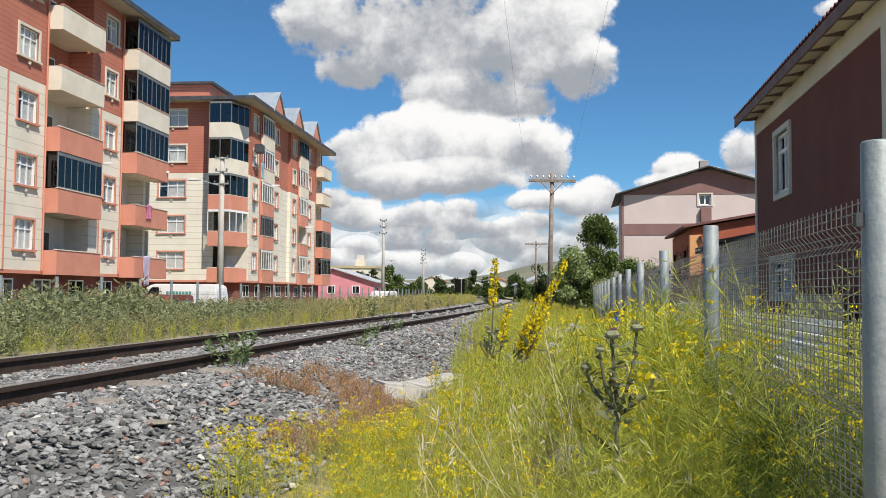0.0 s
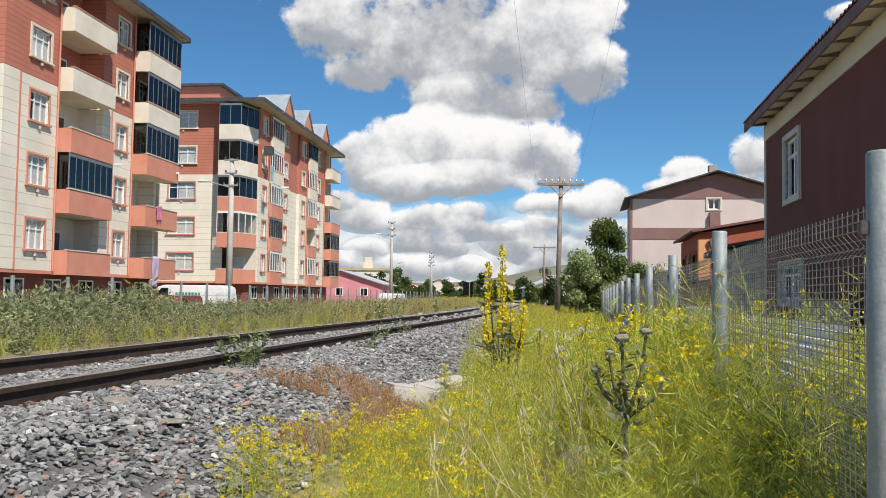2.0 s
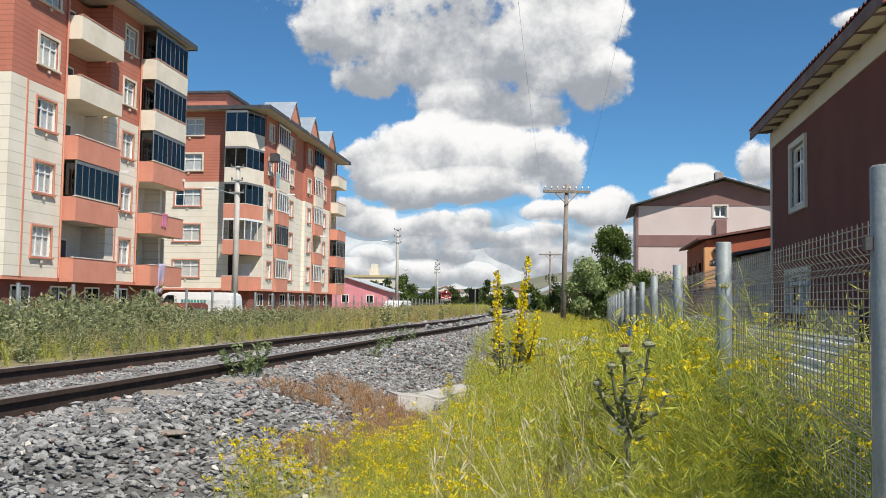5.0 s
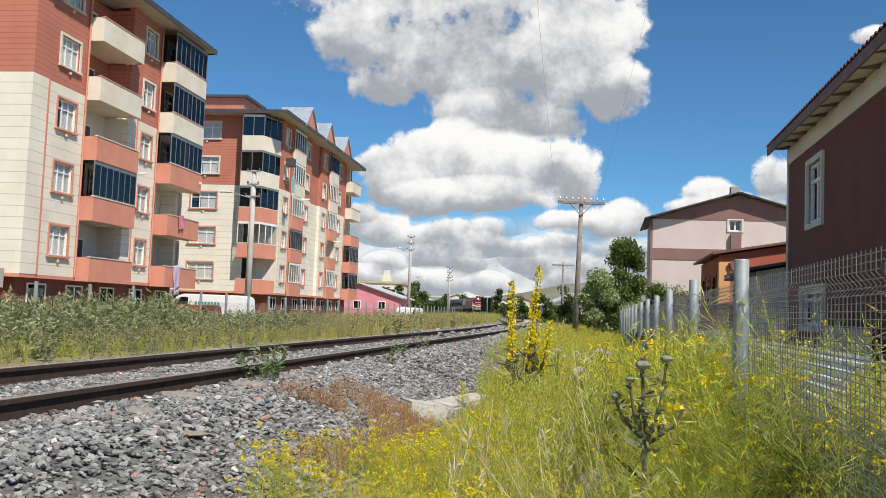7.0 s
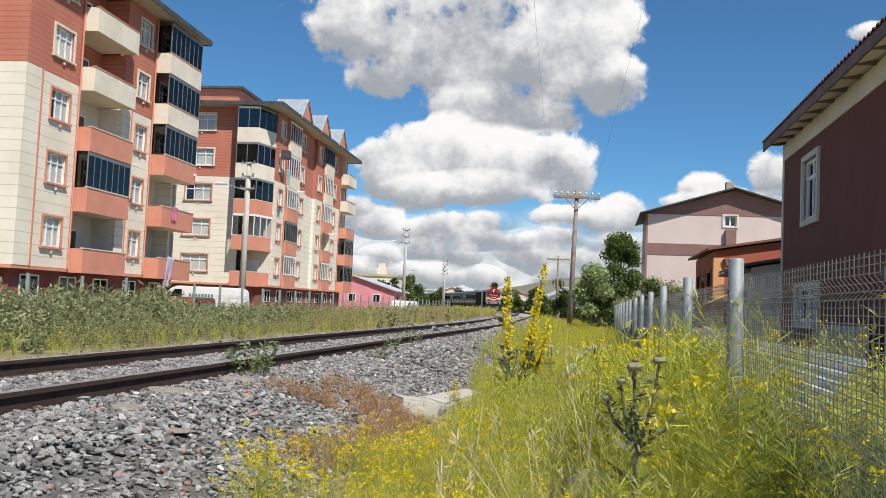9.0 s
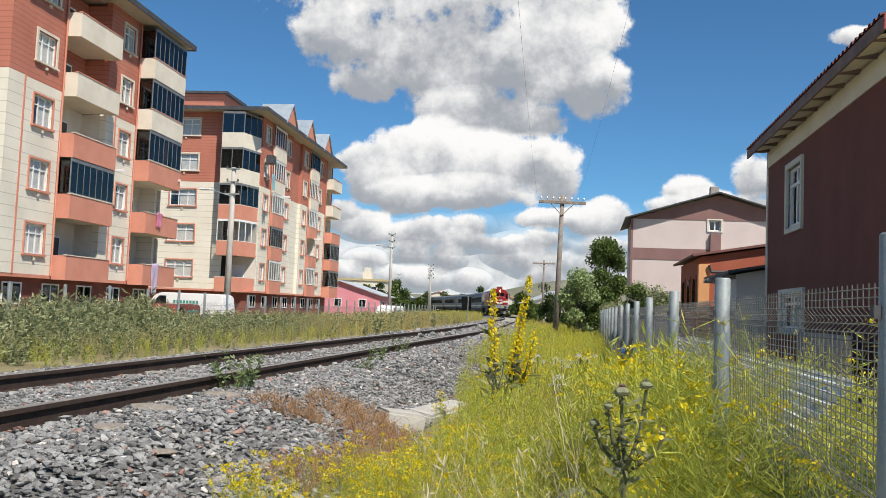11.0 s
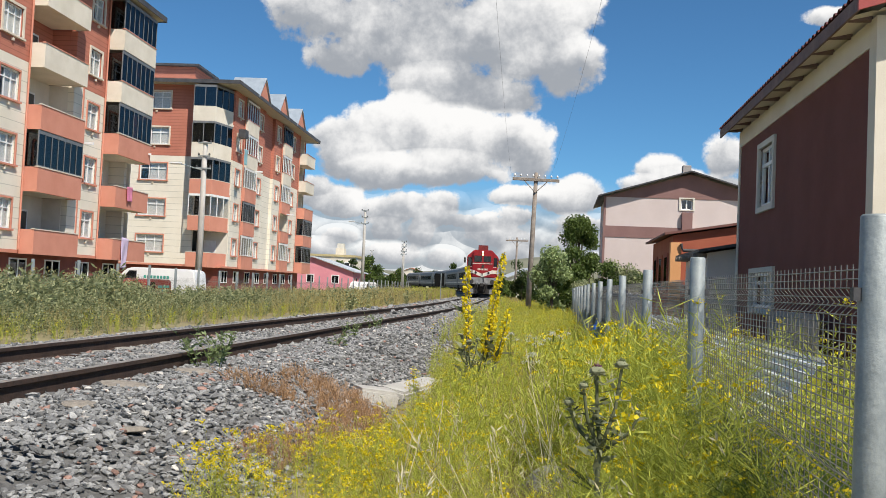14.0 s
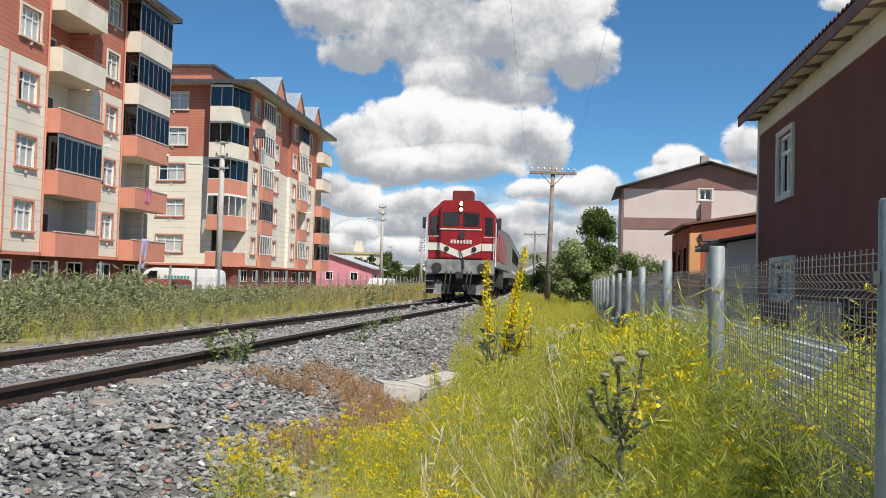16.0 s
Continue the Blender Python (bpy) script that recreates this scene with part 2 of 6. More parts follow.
SHEET = surface("bright_sheet_metal", (0.70, 0.70, 0.70), (0.84, 0.84, 0.83), 2, 0.5, 0.05)
PLASTIC = surface("grey_tarpaulin", (0.28, 0.30, 0.33), (0.40, 0.42, 0.45), 3, 0.4, 0.3)
BLACK = surface("matt_black_paint", (0.006, 0.006, 0.006), (0.014, 0.014, 0.014), 5, 0.9, 0.0, spec=0.05)
SLEEPER = surface("sleeper_concrete", (0.24, 0.225, 0.20), (0.37, 0.35, 0.315), 5, 0.95, 0.5, stain=(0.17, 0.15, 0.125))
RAILTOP = surface("worn_rail_head", (0.20, 0.18, 0.16), (0.33, 0.305, 0.275), 6, 0.5, 0.1, metal=0.2)
RUST = surface("rusty_rail", (0.028, 0.017, 0.013), (0.060, 0.034, 0.024), 12, 0.85, 0.4)
STONE = surface("ballast_stone", (0.140, 0.140, 0.138), (0.300, 0.297, 0.288), 9, 0.88, 0.5, rand=0.38)
STONE_PALE = surface("pale_stone", (0.36, 0.33, 0.30), (0.55, 0.52, 0.47), 9, 0.88, 0.4, rand=0.3)
STONE_RED = surface("reddish_stone", (0.22, 0.13, 0.10), (0.34, 0.21, 0.17), 9, 0.88, 0.4, rand=0.3)
BED = surface("ballast_fines", (0.075, 0.073, 0.07), (0.16, 0.155, 0.148), 14, 0.95, 0.8, grain=45)


# ---- geometry helpers ----
def box(bm, x0, x1, y0, y1, z0, z1):
    v = [bm.verts.new((x, y, z)) for z in (z0, z1) for y in (y0, y1) for x in (x0, x1)]
    for f in ((0, 2, 3, 1), (4, 5, 7, 6), (0, 1, 5, 4), (2, 6, 7, 3), (0, 4, 6, 2), (1, 3, 7, 5)):
        bm.faces.new([v[i] for i in f])
    return v


def soft_box(x0, x1, y0, y1, z0, z1, r=0.02, seg=2):
    bm = bmesh.new()
    box(bm, x0, x1, y0, y1, z0, z1)
    bmesh.ops.bevel(bm, geom=bm.edges[:], offset=r, segments=seg, affect="EDGES")
    return bm


def prism(bm, outline, axis, a, b):
    """Extrude a closed outline of (p, q) along axis x, y or z from a to b."""
    def at(p, q, s):
        return {"x": (s, p, q), "y": (p, s, q), "z": (p, q, s)}[axis]
    lo = [bm.verts.new(at(p, q, a)) for p, q in outline]
    hi = [bm.verts.new(at(p, q, b)) for p, q in outline]
    n = len(outline)
    bm.faces.new(lo)
    bm.faces.new(hi[::-1])
    for i in range(n):
        bm.faces.new((lo[i], hi[i], hi[(i + 1) % n], lo[(i + 1) % n]))


def tube(bm, points, radii, sides=8, cap=True):
    """A round bar through the points with a radius at each."""
    rings = []
    for i, p in enumerate(points):
        p = Vector(p)
        d = Vector(points[min(i + 1, len(points) - 1)]) - Vector(points[max(i - 1, 0)])
        d.normalize()
        side = d.cross(Vector((0, 0, 1)) if abs(d.z) < 0.9 else Vector((1, 0, 0))).normalized()
        up = side.cross(d)
        r = radii[i] if isinstance(radii, (list, tuple)) else radii
        rings.append([bm.verts.new(p + r * (math.cos(a) * side + math.sin(a) * up)) for a in [2 * math.pi * k / sides for k in range(sides)]])
    for a, b in zip(rings, rings[1:]):
        for k in range(sides):
            bm.faces.new((a[k], a[(k + 1) % sides], b[(k + 1) % sides], b[k]))
    if cap:
        bm.faces.new(rings[0][::-1])
        bm.faces.new(rings[-1])


def lattice(face, cuts_a, cuts_z, solid, o0, o1):
    """One connected slab between the outs o0 and o1, cut into cells along and up; solid(i, j) says which cells are filled."""
    bm = bmesh.new()
    grid = {}

    def at(i, j, k):
        if (i, j, k) not in grid:
            x, y = face(cuts_a[i], (o0, o1)[k])
            grid[i, j, k] = bm.verts.new((x, y, cuts_z[j]))
        return grid[i, j, k]
    n, m = len(cuts_a) - 1, len(cuts_z) - 1

    def full(i, j):
        return 0 <= i < n and 0 <= j < m and solid(i, j)
    for i in range(n):
        for j in range(m):
            if not full(i, j):
                continue
            for k in (0, 1):
                bm.faces.new((at(i, j, k), at(i + 1, j, k), at(i + 1, j + 1, k), at(i, j + 1, k)))
            for di, dj, p, q in ((-1, 0, (i, j), (i, j + 1)), (1, 0, (i + 1, j), (i + 1, j + 1)), (0, -1, (i, j), (i + 1, j)), (0, 1, (i, j + 1), (i + 1, j + 1))):
                if not full(i + di, j + dj):
                    bm.faces.new((at(*p, 0), at(*q, 0), at(*q, 1), at(*p, 1)))
    return bm


def window_frame(face, a, b, z0, z1, o0, o1, bars, w=0.07, transom=0.66):
    """A frame with upright bars at the given shares of its width and one transom."""
    ca, cz = [a, a + w], [z0, z0 + w]
    for f in bars:
        ca += [a + (b - a) * f - w / 2, a + (b - a) * f + w / 2]
    ca += [b - w, b]
    if transom:
        cz += [z0 + (z1 - z0) * transom, z0 + (z1 - z0) * transom + 0.06]
    cz += [z1 - w, z1]
    return lattice(face, ca, cz, lambda i, j: i % 2 == 0 or j % 2 == 0, o0, o1)


def part(name, bm, material, parent=None, label="", smooth=False):
    """Link a bmesh as one mesh object under a thing or part."""
    bmesh.ops.recalc_face_normals(bm, faces=bm.faces[:])
    me = bpy.data.meshes.new(name)
    bm.to_mesh(me)
    bm.free()
    me.materials.append(material)
    if smooth:
        for p in me.polygons:
            p.use_smooth = True
    ob = new(name, me)
    ob.parent = parent
    return tagged(ob, label) if label else ob


def boxes(name, dims, material, parent=None, label=""):
    bm = bmesh.new()
    for d in dims:
        box(bm, *d)
    return part(name, bm, material, parent, label)


def thing(name, label, category, group="", kind="", at=None):
    ob = new(name)
    if at is not None:
        ob.matrix_basis = at
    return tagged(ob, label, category, group, kind)


def soup(name, verts, faces, material, parent=None, smooth=False):
    me = bpy.data.meshes.new(name)
    me.from_pydata(verts.tolist() if isinstance(verts, np.ndarray) else verts, [], faces.tolist() if isinstance(faces, np.ndarray) else faces)
    me.materials.append(material)
    if smooth:
        me.polygons.foreach_set("use_smooth", [True] * len(me.polygons))
    ob = new(name, me)
    ob.parent = parent
    return ob


# ---- the line of the track ----
LINE = [(-60, -7.1), (-25, -5.55), (7, -4.0), (20, -3.37), (32, -2.76), (52, -2.55), (75, -2.52), (95, -2.9), (131, -6.0),
        (180, -13.4), (228, -23.6), (277, -36.5), (330, -52.0), (430, -84.0), (600, -142.0)]


def spline(points, ys):
    y, x = np.array(points, float).T
    h, n = np.diff(y), len(y)
    a, b = np.zeros((n, n)), np.zeros(n)
    a[0, 0] = a[-1, -1] = 1
    for i in range(1, n - 1):
        a[i, i - 1:i + 2] = h[i - 1], 2 * (h[i - 1] + h[i]), h[i]
        b[i] = 6 * ((x[i + 1] - x[i]) / h[i] - (x[i] - x[i - 1]) / h[i - 1])
    m = np.linalg.solve(a, b)
    k = np.clip(np.searchsorted(y, ys) - 1, 0, n - 2)
    t, u, hk = ys - y[k], y[k + 1] - ys, h[k]
    return m[k] * u**3 / (6 * hk) + m[k + 1] * t**3 / (6 * hk) + (x[k] / hk - m[k] * hk / 6) * u + (x[k + 1] / hk - m[k + 1] * hk / 6) * t


TY = np.arange(-60, 600.5, 1.0)
TX = spline(LINE, TY)
TS = np.r_[0, np.cumsum(np.hypot(np.diff(TX), np.diff(TY)))]


def track_x(y):
    return float(np.interp(y, TY, TX))


def track_at(s):
    """Place and direction (towards growing y) at the length s along the line."""
    x, y = np.interp(s, TS, TX), np.interp(s, TS, TY)
    dx, dy = np.interp(s + 0.5, TS, TX) - np.interp(s - 0.5, TS, TX), np.interp(s + 0.5, TS, TY) - np.interp(s - 0.5, TS, TY)
    n = math.hypot(dx, dy)
    return float(x), float(y), dx / n, dy / n


# ---- ground: one sheet to the horizon ----
def smooth(a, b, t):
    t = min(1.0, max(0.0, (t - a) / (b - a)))
    return t * t * (3 - 2 * t)


def ground_z(x, y):
    """The ground's height: the ballast bank round the track, the weedy verge, the lower yard beyond."""
    d = x - track_x(min(max(y, -60), 430))
    crown = -0.19 + 0.045 * smooth(0.72, 0.86, abs(d))
    bank = crown - 0.36 * smooth(1.5, 2.9, d) if d > 0 else crown - 0.24 * smooth(1.5, 3.0, -d)
    if d > 0:
        z = bank + 0.03 * smooth(3, 6, d)
    else:
        z = bank - 0.55 * smooth(6.0, 12.0, -d)
    return z + 0.03 * noise.noise((x * 0.7, y * 0.7, 0)) * smooth(1.5, 3.0, abs(d))


def make_ground():
    m = surface("verge_soil", (0.17, 0.14, 0.07), (0.30, 0.26, 0.13), 0.8, 0.95, 0.8, grain=18, stain=(0.20, 0.21, 0.06))
    offs = [-900, -500, -250, -120, -60, -35, -22, -15, -12, -9, -7.5, -6, -5, -4, -3.4, -3, -2.7, -2.3, -1.9, -1.5, -1.2, -0.86, -0.72, 0, 0.72, 0.86,
            1.2, 1.5, 1.8, 2.1, 2.4, 2.7, 3.0, 3.5, 4, 5, 6, 8, 11, 16, 25, 40, 80, 160, 300, 600, 900]
    ys = [-60, -40, -20, -10, -5] + [0.5 * k for k in range(0, 60)] + [30 + 2 * k for k in range(0, 40)] + [110 + 8 * k for k in range(40)] + [430, 600, 900, 1500, 2600]
    verts, faces = [], []
    for y in ys:
        cx = track_x(min(y, 430))
        for o in offs:
            verts.append((cx + o, y, ground_z(cx + o, min(y, 430)) - (0.03 if -2.9 < o < 2.5 and 2 < y < 200 else 0.0)))
    n = len(offs)
    for j in range(len(ys) - 1):
        for i in range(n - 1):
            a = j * n + i
            faces.append((a, a + 1, a + n + 1, a + n))
    g = soup("ground", verts, faces, m, smooth=True)
    return tagged(g, "dry weedy soil along a single railway line", "ground", kind="structure")


make_ground()


def make_track():
    track = thing("railway_track", "single railway track with rusty rails on concrete sleepers in grey ballast", "track", kind="structure")
    head = [(-0.036, 0.0), (0.036, 0.0), (0.036, -0.032), (0.009, -0.045), (0.009, -0.138), (0.07, -0.155), (0.07, -0.17),
            (-0.07, -0.17), (-0.07, -0.155), (-0.009, -0.138), (-0.009, -0.045), (-0.036, -0.032)]
    ys = list(range(-30, 60)) + list(range(60, 430, 3))
    for side in (-1, 1):
        for nm, outline, mat_ in (("rail", head, RUST), ("rail_head", [(-0.030, 0.003), (0.030, 0.003), (0.034, -0.006), (-0.034, -0.006)], RAILTOP)):
            verts, faces = [], []
            n = len(outline)
            for y in ys:
                s = float(np.interp(y, TY, TS))
                x, yy, dx, dy = track_at(s)
                for p, q in outline:
                    o = side * 0.7535 + p
                    verts.append((x + o * dy, yy - o * dx, q))
            for j in range(len(ys) - 1):
                for i in range(n):
                    a, b = j * n + i, j * n + (i + 1) % n
                    faces.append((a, a + n, b + n, b))
            soup(nm, verts, faces, mat_, track)
    sl = soft_box(-1.22, 1.22, -0.13, 0.13, -0.34, -0.158, 0.03, 1)
    first = part("sleeper", sl, SLEEPER, track)
    clip = boxes("rail_clip", [(-0.06, 0.06, -0.05, 0.05, -0.165, -0.135)], RUST, track)
    s, k = float(np.interp(0.0, TY, TS)), 0
    while True:
        x, y, dx, dy = track_at(s)
        if y > 110:
            break
        turn = math.degrees(math.atan2(-dx, dy))
        for src, o in ([(first, 0)] + ([(clip, -0.87), (clip, -0.63), (clip, 0.63), (clip, 0.87)] if y < 26 else [])):
            ob = src if src is first and k == 0 else new(src.name.split(".")[0], src.data)
            ob.parent = track
            ob.matrix_basis = pose(x + o * dy, y - o * dx, random.uniform(0.0, 0.024) if src is first else 0, 0, 0, turn)
        s, k = s + 0.6, k + 1
    clip.matrix_basis = pose(*track_at(float(np.interp(-2, TY, TS)))[:2], 0)
    return track


TRACK = make_track()


# ---- ballast ----
def stone_shapes(rng, n):
    """Crushed-stone shapes: squashed twenty-sided lumps with knocked-off corners."""
    bm = bmesh.new()
    bmesh.ops.create_icosphere(bm, subdivisions=1, radius=1.0)
    v = np.array([p.co for p in bm.verts])
    f = np.array([[p.index for p in q.verts] for q in bm.faces])
    bm.free()
    out = []
    for _ in range(n):
        w = v * rng.uniform(0.72, 1.25, (len(v), 1)) * np.array([rng.uniform(0.9, 1.4), rng.uniform(0.7, 1.0), rng.uniform(0.32, 0.6)])
        out.append((w, f))
    return out


def turns(rng, n, tilt=0.5):
    """n random rotation matrices: any heading, some tilt."""
    a, b, c = rng.uniform(0, 2 * np.pi, n), rng.normal(0, tilt, n), rng.normal(0, tilt, n)
    z, o = np.zeros(n), np.ones(n)
    rz = np.stack([np.stack([np.cos(a), -np.sin(a), z], 1), np.stack([np.sin(a), np.cos(a), z], 1), np.stack([z, z, o], 1)], 1)
    rx = np.stack([np.stack([o, z, z], 1), np.stack([z, np.cos(b), -np.sin(b)], 1), np.stack([z, np.sin(b), np.cos(b)], 1)], 1)
    ry = np.stack([np.stack([np.cos(c), z, np.sin(c)], 1), np.stack([z, o, z], 1), np.stack([-np.sin(c), z, np.cos(c)], 1)], 1)
    return rz @ rx @ ry


def scatter(shapes, places, sizes, rots, rng):
    """Join copies of the shapes at the places into one set of vertices and triangles."""
    pick = rng.integers(0, len(shapes), len(places))
    vs, fs, base = [], [], 0
    for k, (v, f) in enumerate(shapes):
        idx = np.nonzero(pick == k)[0]
        if not len(idx):
            continue
        w = np.einsum("nij,vj->nvi", rots[idx], v) * sizes[idx][:, None, None] + places[idx][:, None, :]
        vs.append(w.reshape(-1, 3))
        fs.append((f[None] + (base + np.arange(len(idx)) * len(v))[:, None, None]).reshape(-1, f.shape[1]))
        base += len(idx) * len(v)
    return np.concatenate(vs), np.concatenate(fs)


def ballast_places(rng, y0, y1, d0, d1, density):
    n = int((y1 - y0) * (d1 - d0) * density)
    y = rng.uniform(y0, y1, n)
    d = rng.uniform(d0, d1, n)
    x = d + np.interp(y, TY, TX)
    keep = (x > -0.62 * y - 1.2) & (np.abs(np.abs(d) - 0.7535) > 0.10)
    keep &= (np.abs(d) > 0.8) | (rng.random(n) < 0.85)
    # a ragged edge, and less stone over the sleepers
    keep &= rng.random(n) < np.where((d > 2.55) | (d < -2.7), 0.6, 1.0)
    x, y, d = x[keep], y[keep], d[keep]
    # between the rails the stones lie heaped over the sleepers
    z = np.array([ground_z(a, b) for a, b in zip(x, y)]) + np.where(np.abs(d) < 0.66, 0.024, 0.0)
    return np.stack([x, y, z], 1), d


def make_ballast():
    rng = np.random.default_rng(5)
    bed = thing("ballast", "grey crushed-stone railway ballast", "gravel", kind="structure")
    shapes = stone_shapes(rng, 10)
    # the bed under the loose stones
    verts, faces = [], []
    ys = [2 + 0.5 * k for k in range(82)] + [43 + 3 * k for k in range(60)]
    ds = [-3.1, -2.6, -2.0, -1.5, -1.1, -0.9, -0.86, -0.72, 0, 0.72, 0.86, 0.9, 1.1, 1.5, 2.0, 2.4, 2.75]
    for y in ys:
        for d in ds:
            x = track_x(y) + d * (1.0 if y < 60 else 0.72)
            verts.append((x, y, ground_z(x, y) + (0.012 if -2.9 < d < 2.6 else -0.03)))
    n = len(ds)
    for j in range(len(ys) - 1):
        for i in range(n - 1):
            a = j * n + i
            faces.append((a, a + 1, a + n + 1, a + n))
    soup("fines", verts, faces, BED, bed, smooth=True)
    near, nd = ballast_places(rng, 3.0, 12.0, -3.0, 2.85, 760)
    mid, md = ballast_places(rng, 12.0, 26.0, -3.0, 2.75, 260)
    far, fd = ballast_places(rng, 26.0, 70.0, -2.9, 2.6, 36)
    singles = near[(near[:, 1] < 6.2) & (near[:, 0] < -1.4)][:300]
    groups = []
    for pl, lo, hi in ((near, 0.013, 0.029), (mid, 0.017, 0.036), (far, 0.035, 0.075)):
        sz = rng.uniform(lo, hi, len(pl)) * np.where(rng.random(len(pl)) < 0.1, 1.5, 1.0)
        pl = pl + np.stack([np.zeros(len(pl)), np.zeros(len(pl)), sz * rng.uniform(0.15, 0.7, len(pl)) + 0.012], 1)
        kind = rng.choice([0, 1, 2], len(pl), p=[0.945, 0.025, 0.03])
        groups.append((pl, sz, kind))
    pl = np.concatenate([g_[0] for g_ in groups])
    sz = np.concatenate([g_[1] for g_ in groups])
    kind = np.concatenate([g_[2] for g_ in groups])
    for k, mat_ in ((0, STONE), (1, STONE_PALE), (2, STONE_RED)):
        sel = kind == k
        v, f = scatter(shapes, pl[sel], sz[sel], turns(rng, int(sel.sum()), 0.35), rng)
        tagged(soup("loose_stones", v, f, mat_, bed), kind="stuff")
    meshes = []
    for v, f in shapes:
        me = bpy.data.meshes.new("stone")
        me.from_pydata(v.tolist(), [], f.tolist())
        me.materials.append(STONE)
        meshes.append(me)
    for x, y, z in singles:
        ob = new("stone", random.choice(meshes))
        ob.parent = bed
        s = random.uniform(0.015, 0.031)
        ob.matrix_basis = pose(x, y, z + 0.03, random.uniform(-20, 20), random.uniform(-20, 20), random.uniform(0, 360)) @ Matrix.Scale(s, 4)
    return bed


make_ballast()


SANDY = surface("sandy_slab", (0.22, 0.19, 0.155), (0.34, 0.30, 0.25), 6, 0.95, 0.5, stain=(0.16, 0.14, 0.12))


def make_kerb_blocks():
    for x, y, l, w, h, turn, tilt, label in ((-1.33, 9.05, 0.42, 0.42, 0.24, 20, 6, "broken pale concrete block at the edge of the ballast"),
                                             (-1.02, 10.15, 0.34, 1.5, 0.28, -14, 6, "long pale concrete kerb block sunk at the ballast edge")):
        bm = soft_box(-l / 2, l / 2, -w / 2, w / 2, -h, 0.06, 0.03, 2)
        for v in bm.verts:
            v.co += 0.035 * noise.noise_vector(v.co * 3 + Vector((x, y, 0)))
        ob = part("concrete_block", bm, CONCRETE)
        tagged(ob, label, "concrete block")
        ob.matrix_basis = pose(x, y, ground_z(x, y) + 0.08, 0, tilt, turn)
    bm = bmesh.new()
    bmesh.ops.create_icosphere(bm, subdivisions=3, radius=0.21)
    for v in bm.verts:
        v.co = Vector((v.co.x * 1.1, v.co.y * 0.8, v.co.z * 0.85)) * (1 + 0.3 * noise.noise(v.co * 4))
    ob = part("boulder", bm, STONE_PALE, smooth=True)
    tagged(ob, "pale weathered boulder half hidden in tall grass", "boulder")
    ob.matrix_basis = pose(0.36, 5.3, -0.44)
    for k, (x, y, s) in enumerate(((-2.95, 6.7, 0.2), (-2.8, 7.9, 0.2), (-2.2, 5.2, 0.1), (-2.75, 5.6, 0.17))):
        bm = bmesh.new()
        bmesh.ops.create_icosphere(bm, subdivisions=2, radius=1)
        for v in bm.verts:
            v.co = Vector((v.co.x, v.co.y * 0.6, v.co.z * 0.16)) * (1 + 0.25 * noise.noise(v.co * 2 + Vector((k, 0, 0))))
        ob = part("flat_stone", bm, SANDY)
        tagged(ob, "flat sandy slab lying among the ballast", "stone")
        ob.matrix_basis = pose(x, y, ground_z(x, y) + 0.03, 4, 3, 30 * k) @ Matrix.Scale(s, 4)


make_kerb_blocks()


# ---- apartment blocks ----
F0, STOREY, LEVELS = 1.55, 2.98, 5


def window_unit(parent, face, a, b, z0, z1, upper, tall=False):
    """A window in a wall. face maps (along, out, up) to the world; out is positive outside."""
    w = part("window", window_frame(face, a, b, z0, z1, -0.14, -0.08, (0.5,) if b - a < 1.4 else (0.33, 0.67)), PVC, parent)
    part("pane", bm_face(face, [(a + 0.02, b - 0.02, -0.118, -0.112, z0 + 0.02, z1 - 0.02)]), GLASS, w)
    if random.random() < 0.9:
        c = random.choice((0.0, 0.0, 0.35))
        part("curtain", bm_face(face, [(a + 0.03 + c * (b - a), b - 0.03, -0.150, -0.142, z0 + 0.02, z1 - 0.02)]), CURTAIN, w)
    trim_mat = TRIM if upper else RED_PLAIN
    t = 0.13 if upper else 0.09
    part("surround", lattice(face, [a - t, a, b, b + t], [z0, z1, z1 + t], lambda i, j: i != 1 or j == 1, -0.02, 0.06), trim_mat, w)
    part("sill", bm_face(face, [(a - t - 0.05, b + t + 0.05, -0.1, 0.13, z0 - 0.09, z0)]), trim_mat, w)
    part("vent", bm_face(face, [((a + b) / 2 - 0.07, (a + b) / 2 + 0.07, -0.02, 0.1, z0 - 0.3, z0 - 0.17)]), TRIM, w)
    return w


def bm_face(face, dims):
    bm = bmesh.new()
    for a0, a1, o0, o1, z0, z1 in dims:
        p, q = face(a0, o0), face(a1, o1)
        box(bm, min(p[0], q[0]), max(p[0], q[0]), min(p[1], q[1]), max(p[1], q[1]), z0, z1)
    return bm


